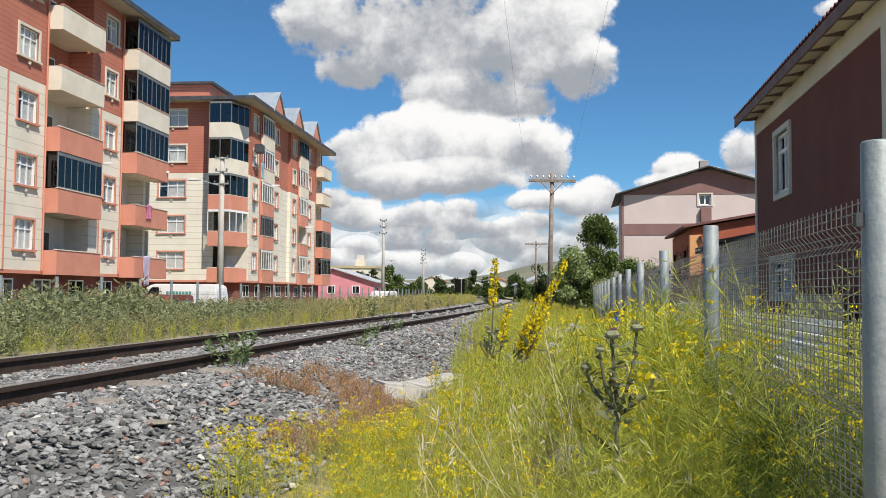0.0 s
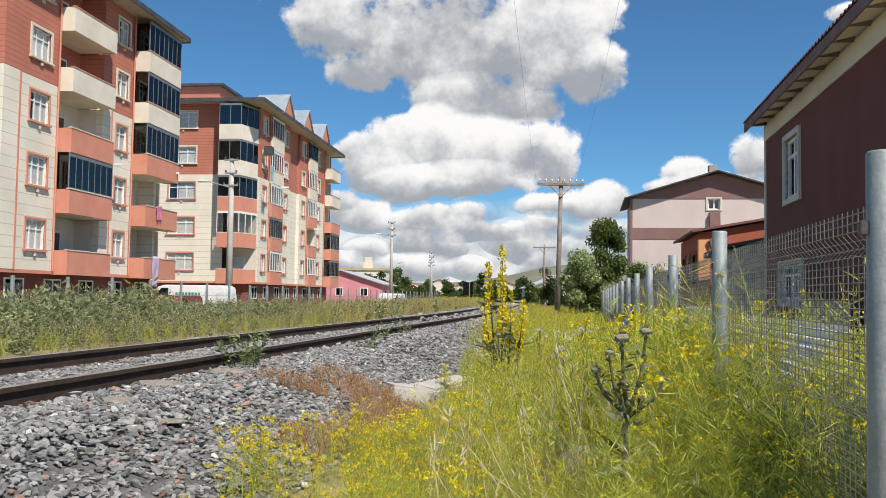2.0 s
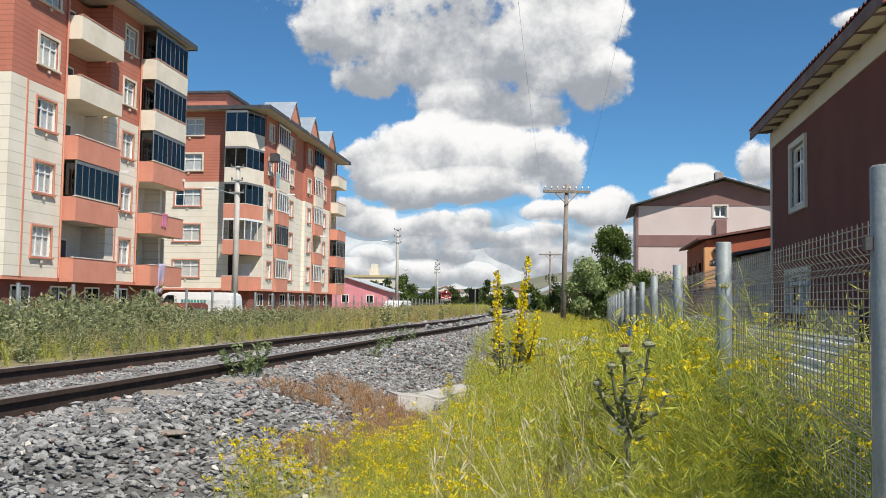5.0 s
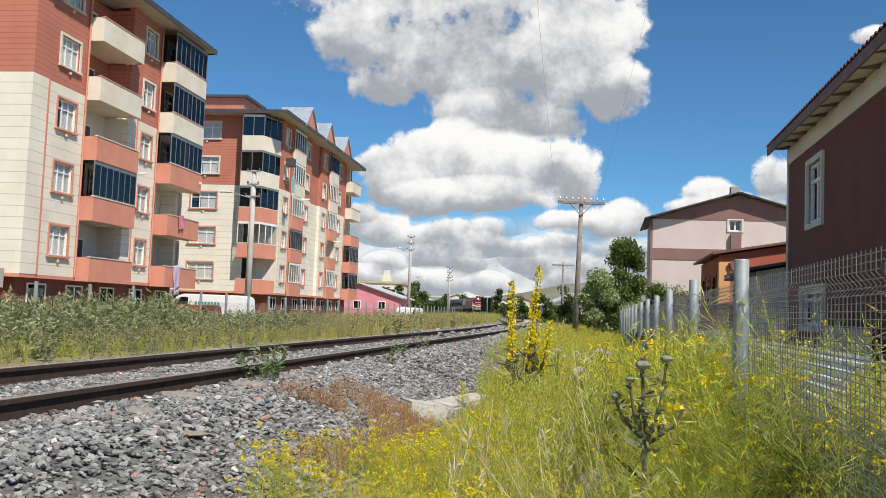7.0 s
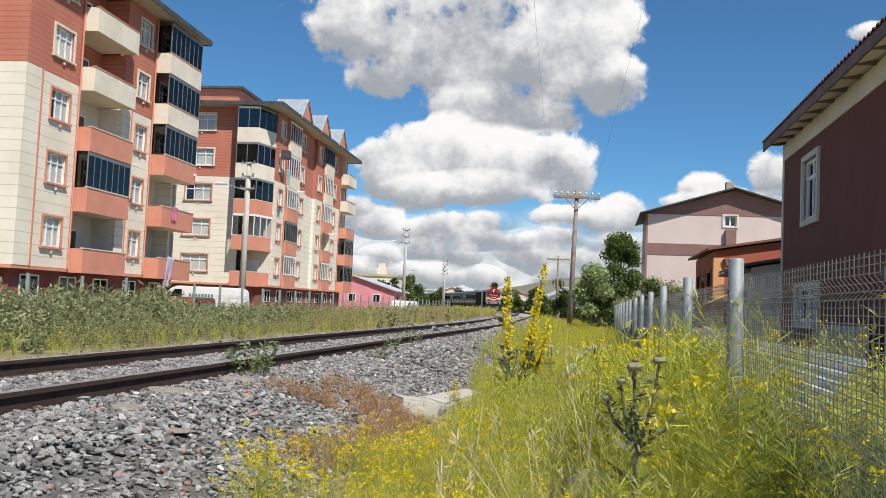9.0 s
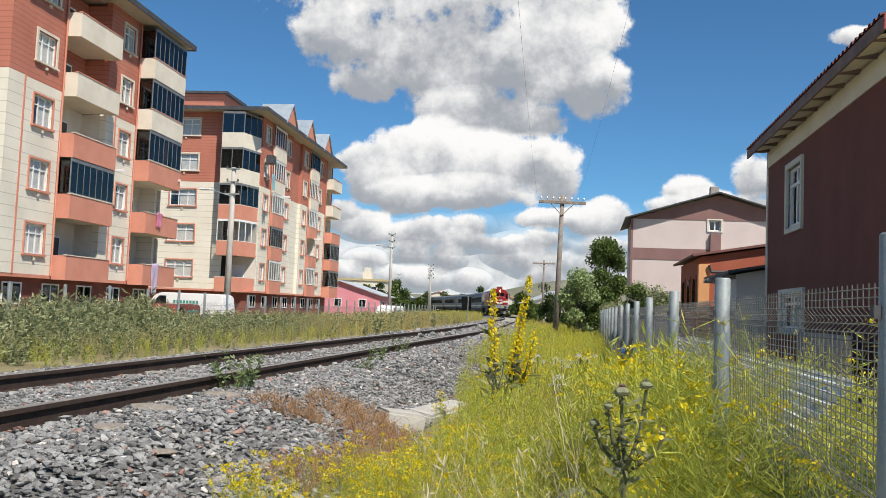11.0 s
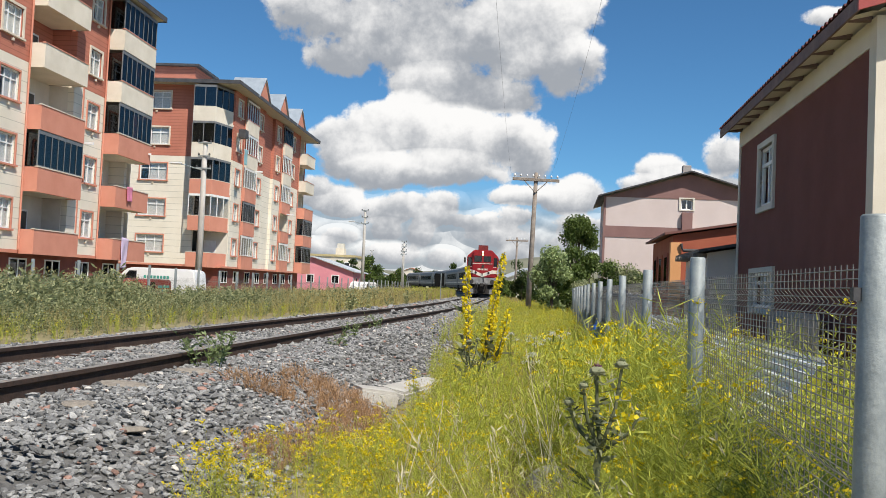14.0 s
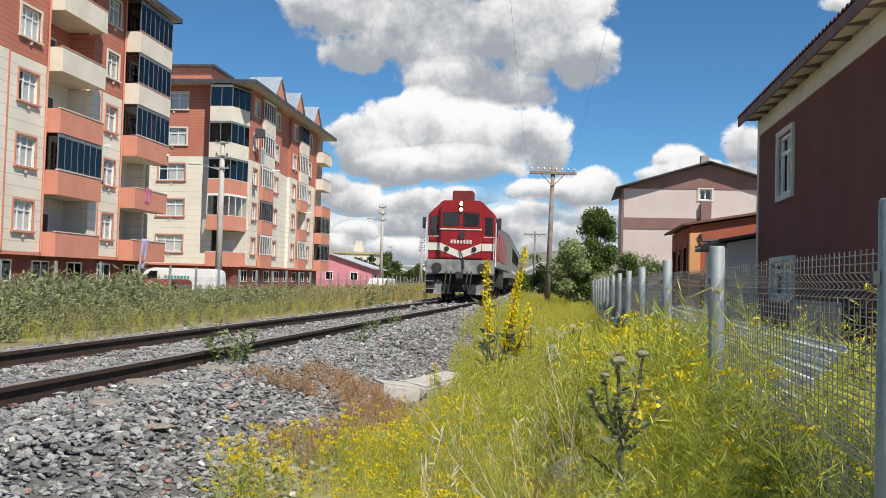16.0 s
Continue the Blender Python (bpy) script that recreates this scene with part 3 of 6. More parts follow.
def facade(parent, face, columns, first):
    """Columns of (kind, from, to, ...): plain wall, window, balcony. Walls are two-tone: cream for three storeys, red above."""
    for zone, lo, hi, mat_ in (("lower_wall", 0, 3, CREAM), ("upper_wall", 3, 5, REDCLAD)):
        zb, zt = F0 + lo * STOREY, F0 + hi * STOREY
        cz = [zb]
        for k in range(lo, hi):
            cz += [F0 + k * STOREY + 0.95, F0 + k * STOREY + 2.35]
        cz.append(zt)
        runs = []
        for kind, a, b, *more in columns:
            if kind == "balcony":
                runs.append(None)
                continue
            out = more[0] if kind == "wall" and more else 0.0
            if not runs or runs[-1] is None or runs[-1][0] != out:
                runs.append([out, [a], set()])
            ca, holes = runs[-1][1], runs[-1][2]
            if kind == "window":
                holes.add(len(ca))
                ca += more[:2]
            ca.append(b)
        for run in runs:
            if run:
                part(zone, lattice(face, run[1], cz, lambda i, j: i not in run[2] or j % 2 == 0, -0.28, run[0]), mat_, parent)
    for kind, a, b, *more in columns:
        if kind == "window":
            for k in range(LEVELS):
                z = F0 + k * STOREY
                window_unit(parent, face, more[0], more[1], z + 0.95, z + 2.35, k >= 3)
        if kind == "balcony":
            out, deep, glazed = more
            for k in range(LEVELS):
                z = F0 + k * STOREY
                upper = k >= 3
                balcony(parent, face, a, b, out, deep, z, upper, glazed[k])


def balcony(parent, face, a, b, out, deep, z, upper, glazed, ends=True):
    wall_m = REDCLAD if upper else CREAM
    bal = part("balcony", bm_face(face, [(a + 0.13, b - 0.13, -deep, out - 0.13, z - 0.16, z)]), CREAM_PLAIN, parent)
    par = CREAM_PLAIN if upper else RED_PLAIN
    dims = [(a, b, out - 0.12, out, z - 0.18, z + 1.0)]
    if out > 0.2:
        dims += [(a, a + 0.12, 0.0, out - 0.12, z - 0.18, z + 1.0), (b - 0.12, b, 0.0, out - 0.12, z - 0.18, z + 1.0)]
    part("parapet", bm_face(face, dims), par, bal)
    part("coping", bm_face(face, [(a - 0.03, b + 0.03, out - 0.15, out + 0.03, z + 1.0, z + 1.05)]), TRIM if not upper else RED_PLAIN, bal)
    part("back_wall", bm_face(face, [(a, b, -deep - 0.1, -deep, z, z + STOREY - 0.16), (a - 0.1, a + 0.02, -deep, -0.28, z, z + STOREY - 0.16),
                                      (b - 0.02, b + 0.1, -deep, -0.28, z, z + STOREY - 0.16)]), ROOMWALL if not upper else REDCLAD, bal)
    m = (a + b) / 2
    door = part("balcony_door", bm_face(face, [(m - 0.2, m + 0.7, -deep, -deep + 0.05, z, z + 2.1)]), PVC, bal)
    # the door's pane is painted dark, as the unlit room behind would look
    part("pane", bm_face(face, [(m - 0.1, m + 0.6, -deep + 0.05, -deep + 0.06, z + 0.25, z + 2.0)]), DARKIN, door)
    if glazed:
        n = max(2, round((b - a) / 0.62))
        ca = []
        for i in range(n + 1):
            q, w = a + (b - a) * i / n, 0.016 if glazed == 1 else 0.035
            ca += [q - w, q + w]
        g_ = part("glazing_frame", lattice(face, ca, [z + 1.05, z + 1.10, z + 2.60, z + 2.78], lambda i, j: i % 2 == 0 or j != 1, out - 0.09, out - 0.03), PVC if glazed == 2 else FRAME_DARK, bal)
        part("pane", bm_face(face, [(a + 0.02, b - 0.02, out - 0.065, out - 0.055, z + 1.05, z + 2.62)]), GLASS if glazed == 2 else TINTED, g_)
        if out > 0.2:
            for e in (a, b):
                part("pane", bm_face(face, [(e - 0.01, e + 0.01, 0.0, out - 0.1, z + 1.05, z + 2.62)]), GLASS if glazed == 2 else TINTED, g_)


def apartment(label, xf, y0, y1, depth, side, front, gables):
    house = thing("apartment_building", label, "building")
    top = F0 + LEVELS * STOREY
    # dark block added behind the windows in place of unlit rooms
    part("dark_room_core", bm_face(lambda a, o: (xf - 1.6 + o, a), [(y0 + 1.6, y1 - 1.0, -depth + 2, 0.0, -0.9, top)]), DARKIN, house)
    part("rear_wall", bm_face(lambda a, o: (xf - depth + o, a), [(y0, y1, 0, 0.3, -0.9, top)]), CREAM_PLAIN, house)
    part("end_wall", bm_face(lambda a, o: (a, y1 + o), [(xf - depth + 0.3, xf - 0.3, -0.3, 0.0, F0, top)]), CREAM, house)
    part("plinth", bm_face(lambda a, o: (xf + o, a), [(y0 + 0.4, y1 - 0.3, -0.6, -0.35, -0.95, F0), (y0 + 0.4, y0 + 0.65, -depth + 0.3, -0.6, -0.95, F0)]), BASE_RED, house)
    part("floor_edge", bm_face(lambda a, o: (xf + o, a), [(y0 - 0.03, y1, -depth + 0.3, 0.04, F0 - 0.16, F0)]), RED_PLAIN, house)
    for k in range(int((y1 - y0) / 3.2)):
        yy = y0 + 1.2 + 3.2 * k
        w = part("basement_window", window_frame(lambda a, o: (xf + o, a), yy, yy + 1.5, 0.15, 1.17, -0.36, -0.30, (0.5,), 0.07, 0), PVC, house)
        part("pane", bm_face(lambda a, o: (xf + o, a), [(yy + 0.05, yy + 1.45, -0.345, -0.335, 0.2, 1.12)]), TINTED, w)
    facade(house, lambda a, o: (xf + o, a), side, 0)
    facade(house, lambda a, o: (a, y0 - o), front, 0)
    # eaves, fascia and hipped roof
    e = 1.15
    roof = boxes("eave_slab", [(xf - depth - e, xf + e, y0 - e, y1 + e, top, top + 0.12)], SOFFIT, house)
    boxes("fascia", [(xf + e, xf + e + 0.05, y0 - e, y1 + e, top - 0.05, top + 0.26), (xf - depth - e, xf + e + 0.05, y0 - e - 0.05, y0 - e, top - 0.05, top + 0.26),
                     (xf - depth - e, xf + e + 0.05, y1 + e, y1 + e + 0.05, top - 0.05, top + 0.26)], FASCIA, roof)
    bm = bmesh.new()
    r = depth / 2
    c = [bm.verts.new(p) for p in ((xf + e, y0 - e, top + 0.14), (xf + e, y1 + e, top + 0.14), (xf - depth - e, y1 + e, top + 0.14), (xf - depth - e, y0 - e, top + 0.14),
                                   (xf - r, y0 + r, top + 1.9), (xf - r, y1 - r, top + 1.9))]
    for f in ((0, 1, 5, 4), (1, 2, 5), (2, 3, 4, 5), (3, 0, 4), (0, 3, 2, 1)):
        bm.faces.new([c[i] for i in f])
    part("roof", bm, ROOFMETAL, house)
    for ya, w, h in gables:
        bm = bmesh.new()
        prism(bm, [(ya - w / 2, top + 0.12), (ya + w / 2, top + 0.12), (ya, top + h)], "x", xf + e - 0.25, xf + e - 0.05)
        gb = part("gable", bm, RED_PLAIN, house)
        bm = bmesh.new()
        for s in (-1, 1):
            prism(bm, [(ya, top + h), (ya + s * (w / 2 + 0.15), top + 0.05), (ya + s * (w / 2 + 0.15), top + 0.15), (ya, top + h + 0.1)], "x", xf - 1.7, xf + e + 0.1)
        part("gable_roof", bm, ROOFMETAL, gb)
    # downpipes
    for kind, a, b, *more in side:
        if kind == "balcony":
            bm = bmesh.new()
            tube(bm, [(xf + 0.09, a - 0.12, F0), (xf + 0.09, a - 0.12, top)], 0.05, 6)
            part("downpipe", bm, RED_PLAIN, house)
    return house


D, L, N = 1, 2, 0      # dark glazing, light glazing, open
block_a = apartment("five-storey apartment block in salmon red and cream cladding with balconies", -23.4, 35.8, 52.2, 13.0,
    [("wall", 35.8, 37.0, 0.06), ("window", 37.0, 40.3, 37.9, 39.5), ("balcony", 40.3, 44.6, 0.75, 1.3, (N, D, N, N, N)), ("wall", 44.6, 45.6, 0.05),
     ("window", 45.6, 48.2, 46.2, 47.5), ("balcony", 48.2, 52.6, 0.95, 1.3, (N, N, D, D, D))],
    [("wall", -36.4, -30.0), ("window", -30.0, -26.0, -29.0, -27.2), ("wall", -26.0, -23.685)], [])
block_b = apartment("five-storey apartment block with three roof gables, salmon red and cream", -23.9, 71.2, 99.0, 15.0,
    [("wall", 72.75, 73.0), ("window", 73.0, 75.6, 73.6, 74.8), ("balcony", 75.6, 79.0, 0.3, 1.2, (L, D, L, L, L)), ("window", 79.0, 82.0, 79.9, 81.1),
     ("wall", 82.0, 85.4, -0.4), ("window", 85.4, 88.2, 86.2, 87.4), ("balcony", 88.2, 91.4, 0.3, 1.2, (L, N, L, L, D)), ("window", 91.4, 94.2, 92.2, 93.4),
     ("wall", 94.2, 95.4), ("balcony", 95.4, 99.4, 0.9, 1.2, (D, D, N, N, N))],
    [("wall", -38.9, -32.0), ("window", -32.0, -28.2, -31.2, -28.9), ("wall", -28.2, -26.5)],
    [(77.3, 3.4, 2.05), (84.0, 3.4, 2.05), (91.0, 3.4, 2.05)])


def strip(pts, z0, z1, thick):
    """An upright band of that thickness along an open line of points."""
    bm = bmesh.new()
    off = []
    for i, p in enumerate(pts):
        d = Vector(pts[min(i + 1, len(pts) - 1)]) - Vector(pts[max(i - 1, 0)])
        n = Vector((-d.y, d.x)).normalized() * thick
        off.append((p[0] + n.x, p[1] + n.y))
    for i in range(len(pts) - 1):
        prism(bm, [pts[i], pts[i + 1], off[i + 1], off[i]], "z", z0, z1)
    bmesh.ops.remove_doubles(bm, verts=bm.verts[:], dist=0.0005)
    return bm


def corner_balconies(house):
    """The bay of balconies that wraps the block's corner."""
    line = [(-26.5, 71.15), (-26.5, 70.05), (-24.65, 70.05), (-23.95, 72.72)]
    for k, glazed in enumerate((0, 2, 1, 1, 1)):
        z, upper = F0 + k * STOREY, k >= 3
        bm = bmesh.new()
        prism(bm, [(-26.4, 72.6), (-26.4, 70.2), (-24.8, 70.2), (-24.15, 72.6)], "z", z - 0.15, z)
        bal = part("corner_balcony", bm, CREAM_PLAIN, house)
        part("parapet", strip(line, z - 0.18, z + 1.0, 0.1), CREAM_PLAIN if upper else RED_PLAIN, bal)
        part("coping", strip(line, z + 1.0, z + 1.05, 0.13), TRIM, bal)
        boxes("back_wall", [(-26.5, -23.95, 72.6, 72.72, z, z + STOREY - 0.16)], REDCLAD if upper else ROOMWALL, bal)
        boxes("balcony_door", [(-25.9, -24.9, 72.55, 72.6, z, z + 2.1)], PVC, bal)
        if glazed:
            fm = PVC if glazed == 2 else FRAME_DARK
            for i in range(len(line) - 1):
                a, b = Vector(line[i]), Vector(line[i + 1])
                n = max(1, round((b - a).length / 0.8))
                for j in range(n):
                    p = a.lerp(b, j / n)
                    boxes("mullion", [(p.x - 0.03, p.x + 0.03, p.y + 0.02, p.y + 0.08, z + 1.05, z + 2.65)], fm, bal)
            part("pane", strip([(x, y + 0.05) for x, y in line], z + 1.05, z + 2.62, 0.012), GLASS if glazed == 2 else TINTED, bal)
            part("head_rail", strip(line, z + 2.62, z + 2.8, 0.08), fm, bal)


corner_balconies(block_b)
for y in (36.98, 45.55):
    boxes("red_pilaster", [(-23.4, -23.31, y, y + 0.12, F0, F0 + 3 * STOREY)], RED_PLAIN, block_a)
for y, z in ((44.9, 7.35), (52.3, 7.9)):
    boxes("floodlight", [(-23.3, -22.3, y, y + 0.1, z, z + 0.12)], PVC, block_a)
for y, z in ((78.2, 10.2), (90.2, 7.3)):
    boxes("floodlight", [(-23.6, -22.9, y, y + 0.12, z, z + 0.14)], PVC, block_b)
boxes("air_conditioner", [(-23.6, -23.0, 73.0, 73.9, F0 + 3 * STOREY + 2.0, F0 + 3 * STOREY + 2.7)], FASCIA, block_b)
boxes("stair_head", [(-33.5, -28.2, 74.5, 79.0, F0 + 5 * STOREY + 0.15, 18.75)], REDCLAD, block_b)
boxes("stair_head_roof", [(-33.8, -27.8, 74.1, 79.4, 18.75, 18.95)], FASCIA, block_b)


# ---- the houses beyond the fence ----
SKEW = 0.0478          # the fence and the near house run a little off the y axis


def fence_x(y):
    return 0.857 + SKEW * (y - 2.03)


def skewed(x, y):
    """A frame whose y axis runs along the fence."""
    return pose(x, y, 0, 0, 0, -math.degrees(math.atan(SKEW)))


def make_maroon_house():
    h = thing("house", "maroon rendered house with cream trim and a corrugated metal roof", "house", at=skewed(4.29, 10.85))
    ln, wd, top = 8.05, 7.0, 4.25
    wy0, wy1, wz0, wz1 = 5.02, 6.1, 2.48, 3.58
    by0, by1, bz0, bz1 = 4.85, 6.55, 0.62, 1.27
    # side wall with its two openings
    part("side_wall", lattice(lambda a, o: (o, a), [0.25, by0, wy0, wy1, by1, ln - 0.14], [0.05, bz0, bz1, wz0, wz1, 3.92],
                              lambda i, j: not (j == 1 and i in (1, 2, 3)) and not (j == 3 and i == 2), 0.0, 0.3), MAROON, h)
    boxes("plinth", [(-0.03, 0.3, 0, ln, -0.9, 0.05)], GREYWALL, h)
    boxes("corner_band", [(-0.02, 0.3, ln - 0.14, ln, 0.05, top)], CREAM_PLAIN, h)
    boxes("corner_band", [(-0.02, 0.3, 0, 0.25, 0.05, top)], CREAM_PLAIN, h)
    boxes("top_band", [(-0.02, 0.3, 0.25, ln - 0.14, 3.92, top)], CREAM_PLAIN, h)
    boxes("front_wall", [(0.3, wd, 0, 0.3, -0.9, top)], WHITEWALL, h)
    boxes("rear_wall", [(0.3, wd, ln - 0.3, ln, -0.9, top)], WHITEWALL, h)
    boxes("far_wall", [(wd - 0.3, wd, 0.3, ln - 0.3, -0.9, top)], MAROON, h)
    # dark sheet added behind the openings to give the rooms' gloom
    boxes("dark_room_backing", [(1.6, 1.7, 0.3, ln - 0.3, -0.9, top)], DARKIN, h)
    for a, b, c, d, t in ((wy0, wy1, wz0, wz1, 0.10), (by0, by1, bz0, bz1, 0.09)):
        w = part("window", window_frame(lambda p, o: (o, p), a, b, c, d, 0.03, 0.09, (0.5,), 0.065, 0.68), PVC, h)
        boxes("pane", [(0.06, 0.066, a, b, c, d)], GLASS, w)
        boxes("curtain", [(0.16, 0.17, a + 0.42 * (b - a), b, c, d)], CURTAIN, w)
        part("surround", lattice(lambda p, o: (o, p), [a - t, a, b, b + t], [c - t, c, d, d + t], lambda i, j: i != 1 or j != 1, -0.05, 0.028), WHITEWALL, w)
    # corrugated roof over rafters
    pitch, e = 0.30, 0.34
    bm = bmesh.new()
    prism(bm, [(-e, top - 0.02), (wd / 2, top + pitch * (wd / 2 + e) - 0.02), (wd + e, top - 0.02), (wd / 2, top + pitch * (wd / 2 + e) - 0.32)], "y", 0.02, ln - 0.02)
    part("gable_wall", bm, CREAM_PLAIN, h)
    n = 190
    verts, faces = [], []
    for i in range(n + 1):
        y = -0.4 + (ln + 0.72) * i / n
        bump = 0.022 * (1 if (i // 2) % 2 else -1)
        for x, z in ((-e - 0.05, top + 0.13), (wd / 2, top + 0.13 + pitch * (wd / 2 + e)), (wd + e + 0.05, top + 0.13)):
            verts.append((x, y, z + bump))
    for i in range(n):
        for k in range(2):
            a = i * 3 + k
            faces.append((a, a + 1, a + 4, a + 3))
    roof = soup("roof_sheet", verts, faces, surface("dark_red_roof", (0.10, 0.035, 0.032), (0.17, 0.06, 0.055), 2, 0.5, 0.1), h)
    fm = surface("old_fascia", (0.13, 0.085, 0.08), (0.22, 0.15, 0.14), 3, 0.8, 0.3, stain=(0.3, 0.27, 0.25))
    boxes("fascia", [(-e - 0.03, -e, -0.38, ln + 0.3, top - 0.07, top + 0.10)], fm, h)
    bm = bmesh.new()
    prism(bm, [(-e - 0.03, top - 0.07), (-e - 0.03, top + 0.11), (wd / 2, top + 0.11 + pitch * (wd / 2 + e)), (wd / 2, top - 0.07 + pitch * (wd / 2 + e))], "y", -0.42, -0.38)
    part("verge_board", bm, surface("red_paint", (0.30, 0.045, 0.04), (0.40, 0.07, 0.06), 2, 0.6, 0.1), h)
    # soffit coloured near black to deepen the shade under the eaves
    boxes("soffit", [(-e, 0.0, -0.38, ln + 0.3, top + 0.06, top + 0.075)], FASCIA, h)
    for k in range(11):
        y = 0.2 + 0.76 * k
        part("rafter", soft_box(-e + 0.01, 0.0, y, y + 0.06, top - 0.02, top + 0.055, 0.008, 1), fm, h)
    return h


make_maroon_house()


def make_shed():
    h = thing("shed", "low grey rendered shed with a dark overhanging roof", "shed", at=skewed(4.15, 19.2))
    bm = bmesh.new()
    prism(bm, [(0, -0.9), (6, -0.9), (6, 2.9), (0, 1.72)], "y", 0.0, 3.2)
    part("wall", bm, surface("shed_render", (0.58, 0.53, 0.49), (0.70, 0.65, 0.60), 0.9, 0.95, 0.2, stain=(0.45, 0.4, 0.36)), h)
    bm = bmesh.new()
    prism(bm, [(-0.22, 1.72), (6.3, 3.00), (6.3, 3.06), (-0.22, 1.78)], "y", -0.25, 3.5)
    part("roof", bm, FASCIA, h)
    for k in range(6):
        part("rafter", soft_box(-0.3, 0.1, 0.1 + 0.55 * k, 0.18 + 0.55 * k, 1.62, 1.71, 0.01, 1), WOODPOLE, h)
    w = boxes("window", [(-0.03, 0.02, 1.2, 1.9, 0.75, 1.2)], PVC, h)
    boxes("pane", [(-0.04, -0.03, 1.27, 1.83, 0.82, 1.13)], GLASS, w)
    return h


make_shed()


def make_orange_house():
    h = thing("orange_house", "single-storey orange rendered house with a shallow dark roof edge", "house", at=skewed(4.1, 23.2))
    bm = bmesh.new()
    prism(bm, [(0, -0.9), (9, -0.9), (9, 3.9), (0, 2.33)], "y", 0.0, 4.6)
    part("wall", bm, ORANGE, h)
    bm = bmesh.new()
    prism(bm, [(-0.22, 2.33), (9.2, 3.97), (9.2, 4.03), (-0.22, 2.39)], "y", -0.15, 4.8)
    part("roof", bm, surface("rust_red_roof_edge", (0.13, 0.05, 0.04), (0.2, 0.085, 0.07), 2, 0.7, 0.1), h)
    boxes("corner_pilaster", [(-0.05, 0.22, -0.05, 0.2, -0.9, 2.15)], ORANGE_TRIM, h)
    for k in range(3):
        w = boxes("window", [(-0.03, 0.01, 0.75 + 1.25 * k, 1.45 + 1.25 * k, 0.9, 1.9)], ORANGE, h)
        boxes("pane", [(-0.04, -0.03, 0.85 + 1.25 * k, 1.35 + 1.25 * k, 1.0, 1.8)], TINTED, w)
    bm = bmesh.new()
    tube(bm, [(1.6, -0.1, 1.95), (0.25, -0.1, 1.95), (0.2, -0.1, 2.12)], 0.04, 8)
    part("stove_pipe", bm, FASCIA, h)
    part("chimney", soft_box(3.3, 3.8, 1.2, 1.6, 2.7, 3.55, 0.02, 1), GREYWALL, h)
    return h


make_orange_house()


def make_pink_block():
    h = thing("gabled_house", "pale pink two-storey house with mauve bands and a gable roof", "house", at=pose(4.85, 48.0, 0, 0, 0, -3.0))
    wd = 8.7
    boxes("lower_wall", [(0, wd, 0, 0.3, -0.9, 3.78)], PINKWALL, h)
    part("upper_wall", lattice(lambda a, o: (a, o), [0, 3.9, 4.52, wd], [4.38, 5.35, 5.93], lambda i, j: i != 1 or j == 0, 0.0, 0.3), PINKWALL, h)
    boxes("band", [(-0.02, wd + 0.02, -0.03, 0.3, 3.78, 4.38)], PINKBAND, h)
    boxes("corner_strip", [(-0.12, 0.0, -0.04, 0.3, -0.9, 5.95)], PINKBAND, h)
    bm = bmesh.new()
    prism(bm, [(-0.1, 5.93), (wd + 0.1, 5.93), (wd / 2, 7.25)], "y", -0.03, 0.3)
    part("gable", bm, PINKBAND, h)
    for q in (0, wd - 0.3):
        boxes("side_wall", [(q, q + 0.3, 0.3, 6.5, -0.9, 5.95)], PINKWALL, h)
    bm = bmesh.new()
    for s in (-1, 1):
        prism(bm, [(wd / 2, 7.33), (wd / 2 + s * (wd / 2 + 0.45), 5.89), (wd / 2 + s * (wd / 2 + 0.45), 5.96), (wd / 2, 7.40)], "y", -0.5, 6.8)
    part("roof", bm, FASCIA, h)
    w = part("window", window_frame(lambda a, o: (a, o), 3.9, 4.52, 5.35, 5.93, 0.1, 0.16, (0.5,), 0.07, 0), PVC, h)
    boxes("pane", [(3.9, 4.52, 0.12, 0.126, 5.4, 5.9)], TINTED, w)
    part("surround", lattice(lambda a, o: (a, o), [3.8, 3.9, 4.52, 4.62], [5.3, 5.35, 5.93, 6.0], lambda i, j: i != 1 or j != 1, -0.05, -0.003), WHITEWALL, w)
    part("flue", soft_box(3.95, 4.5, -0.25, 0.0, 2.6, 5.2, 0.02, 1), PINKBAND, h)
    part("chimney", soft_box(4.05, 4.5, 0.8, 1.3, 7.0, 7.85, 0.02, 1), GREYWALL, h)
    # a dark panel on the wall stands for the shaded recess
    w = boxes("balcony_opening", [(8.0, 8.9, -0.02, 0.05, 4.9, 5.7)], DARKIN, h)
    return h


make_pink_block()


# ---- mesh fence with galvanised posts ----
POSTS = [2.03 + 2.49 * k for k in range(15)]


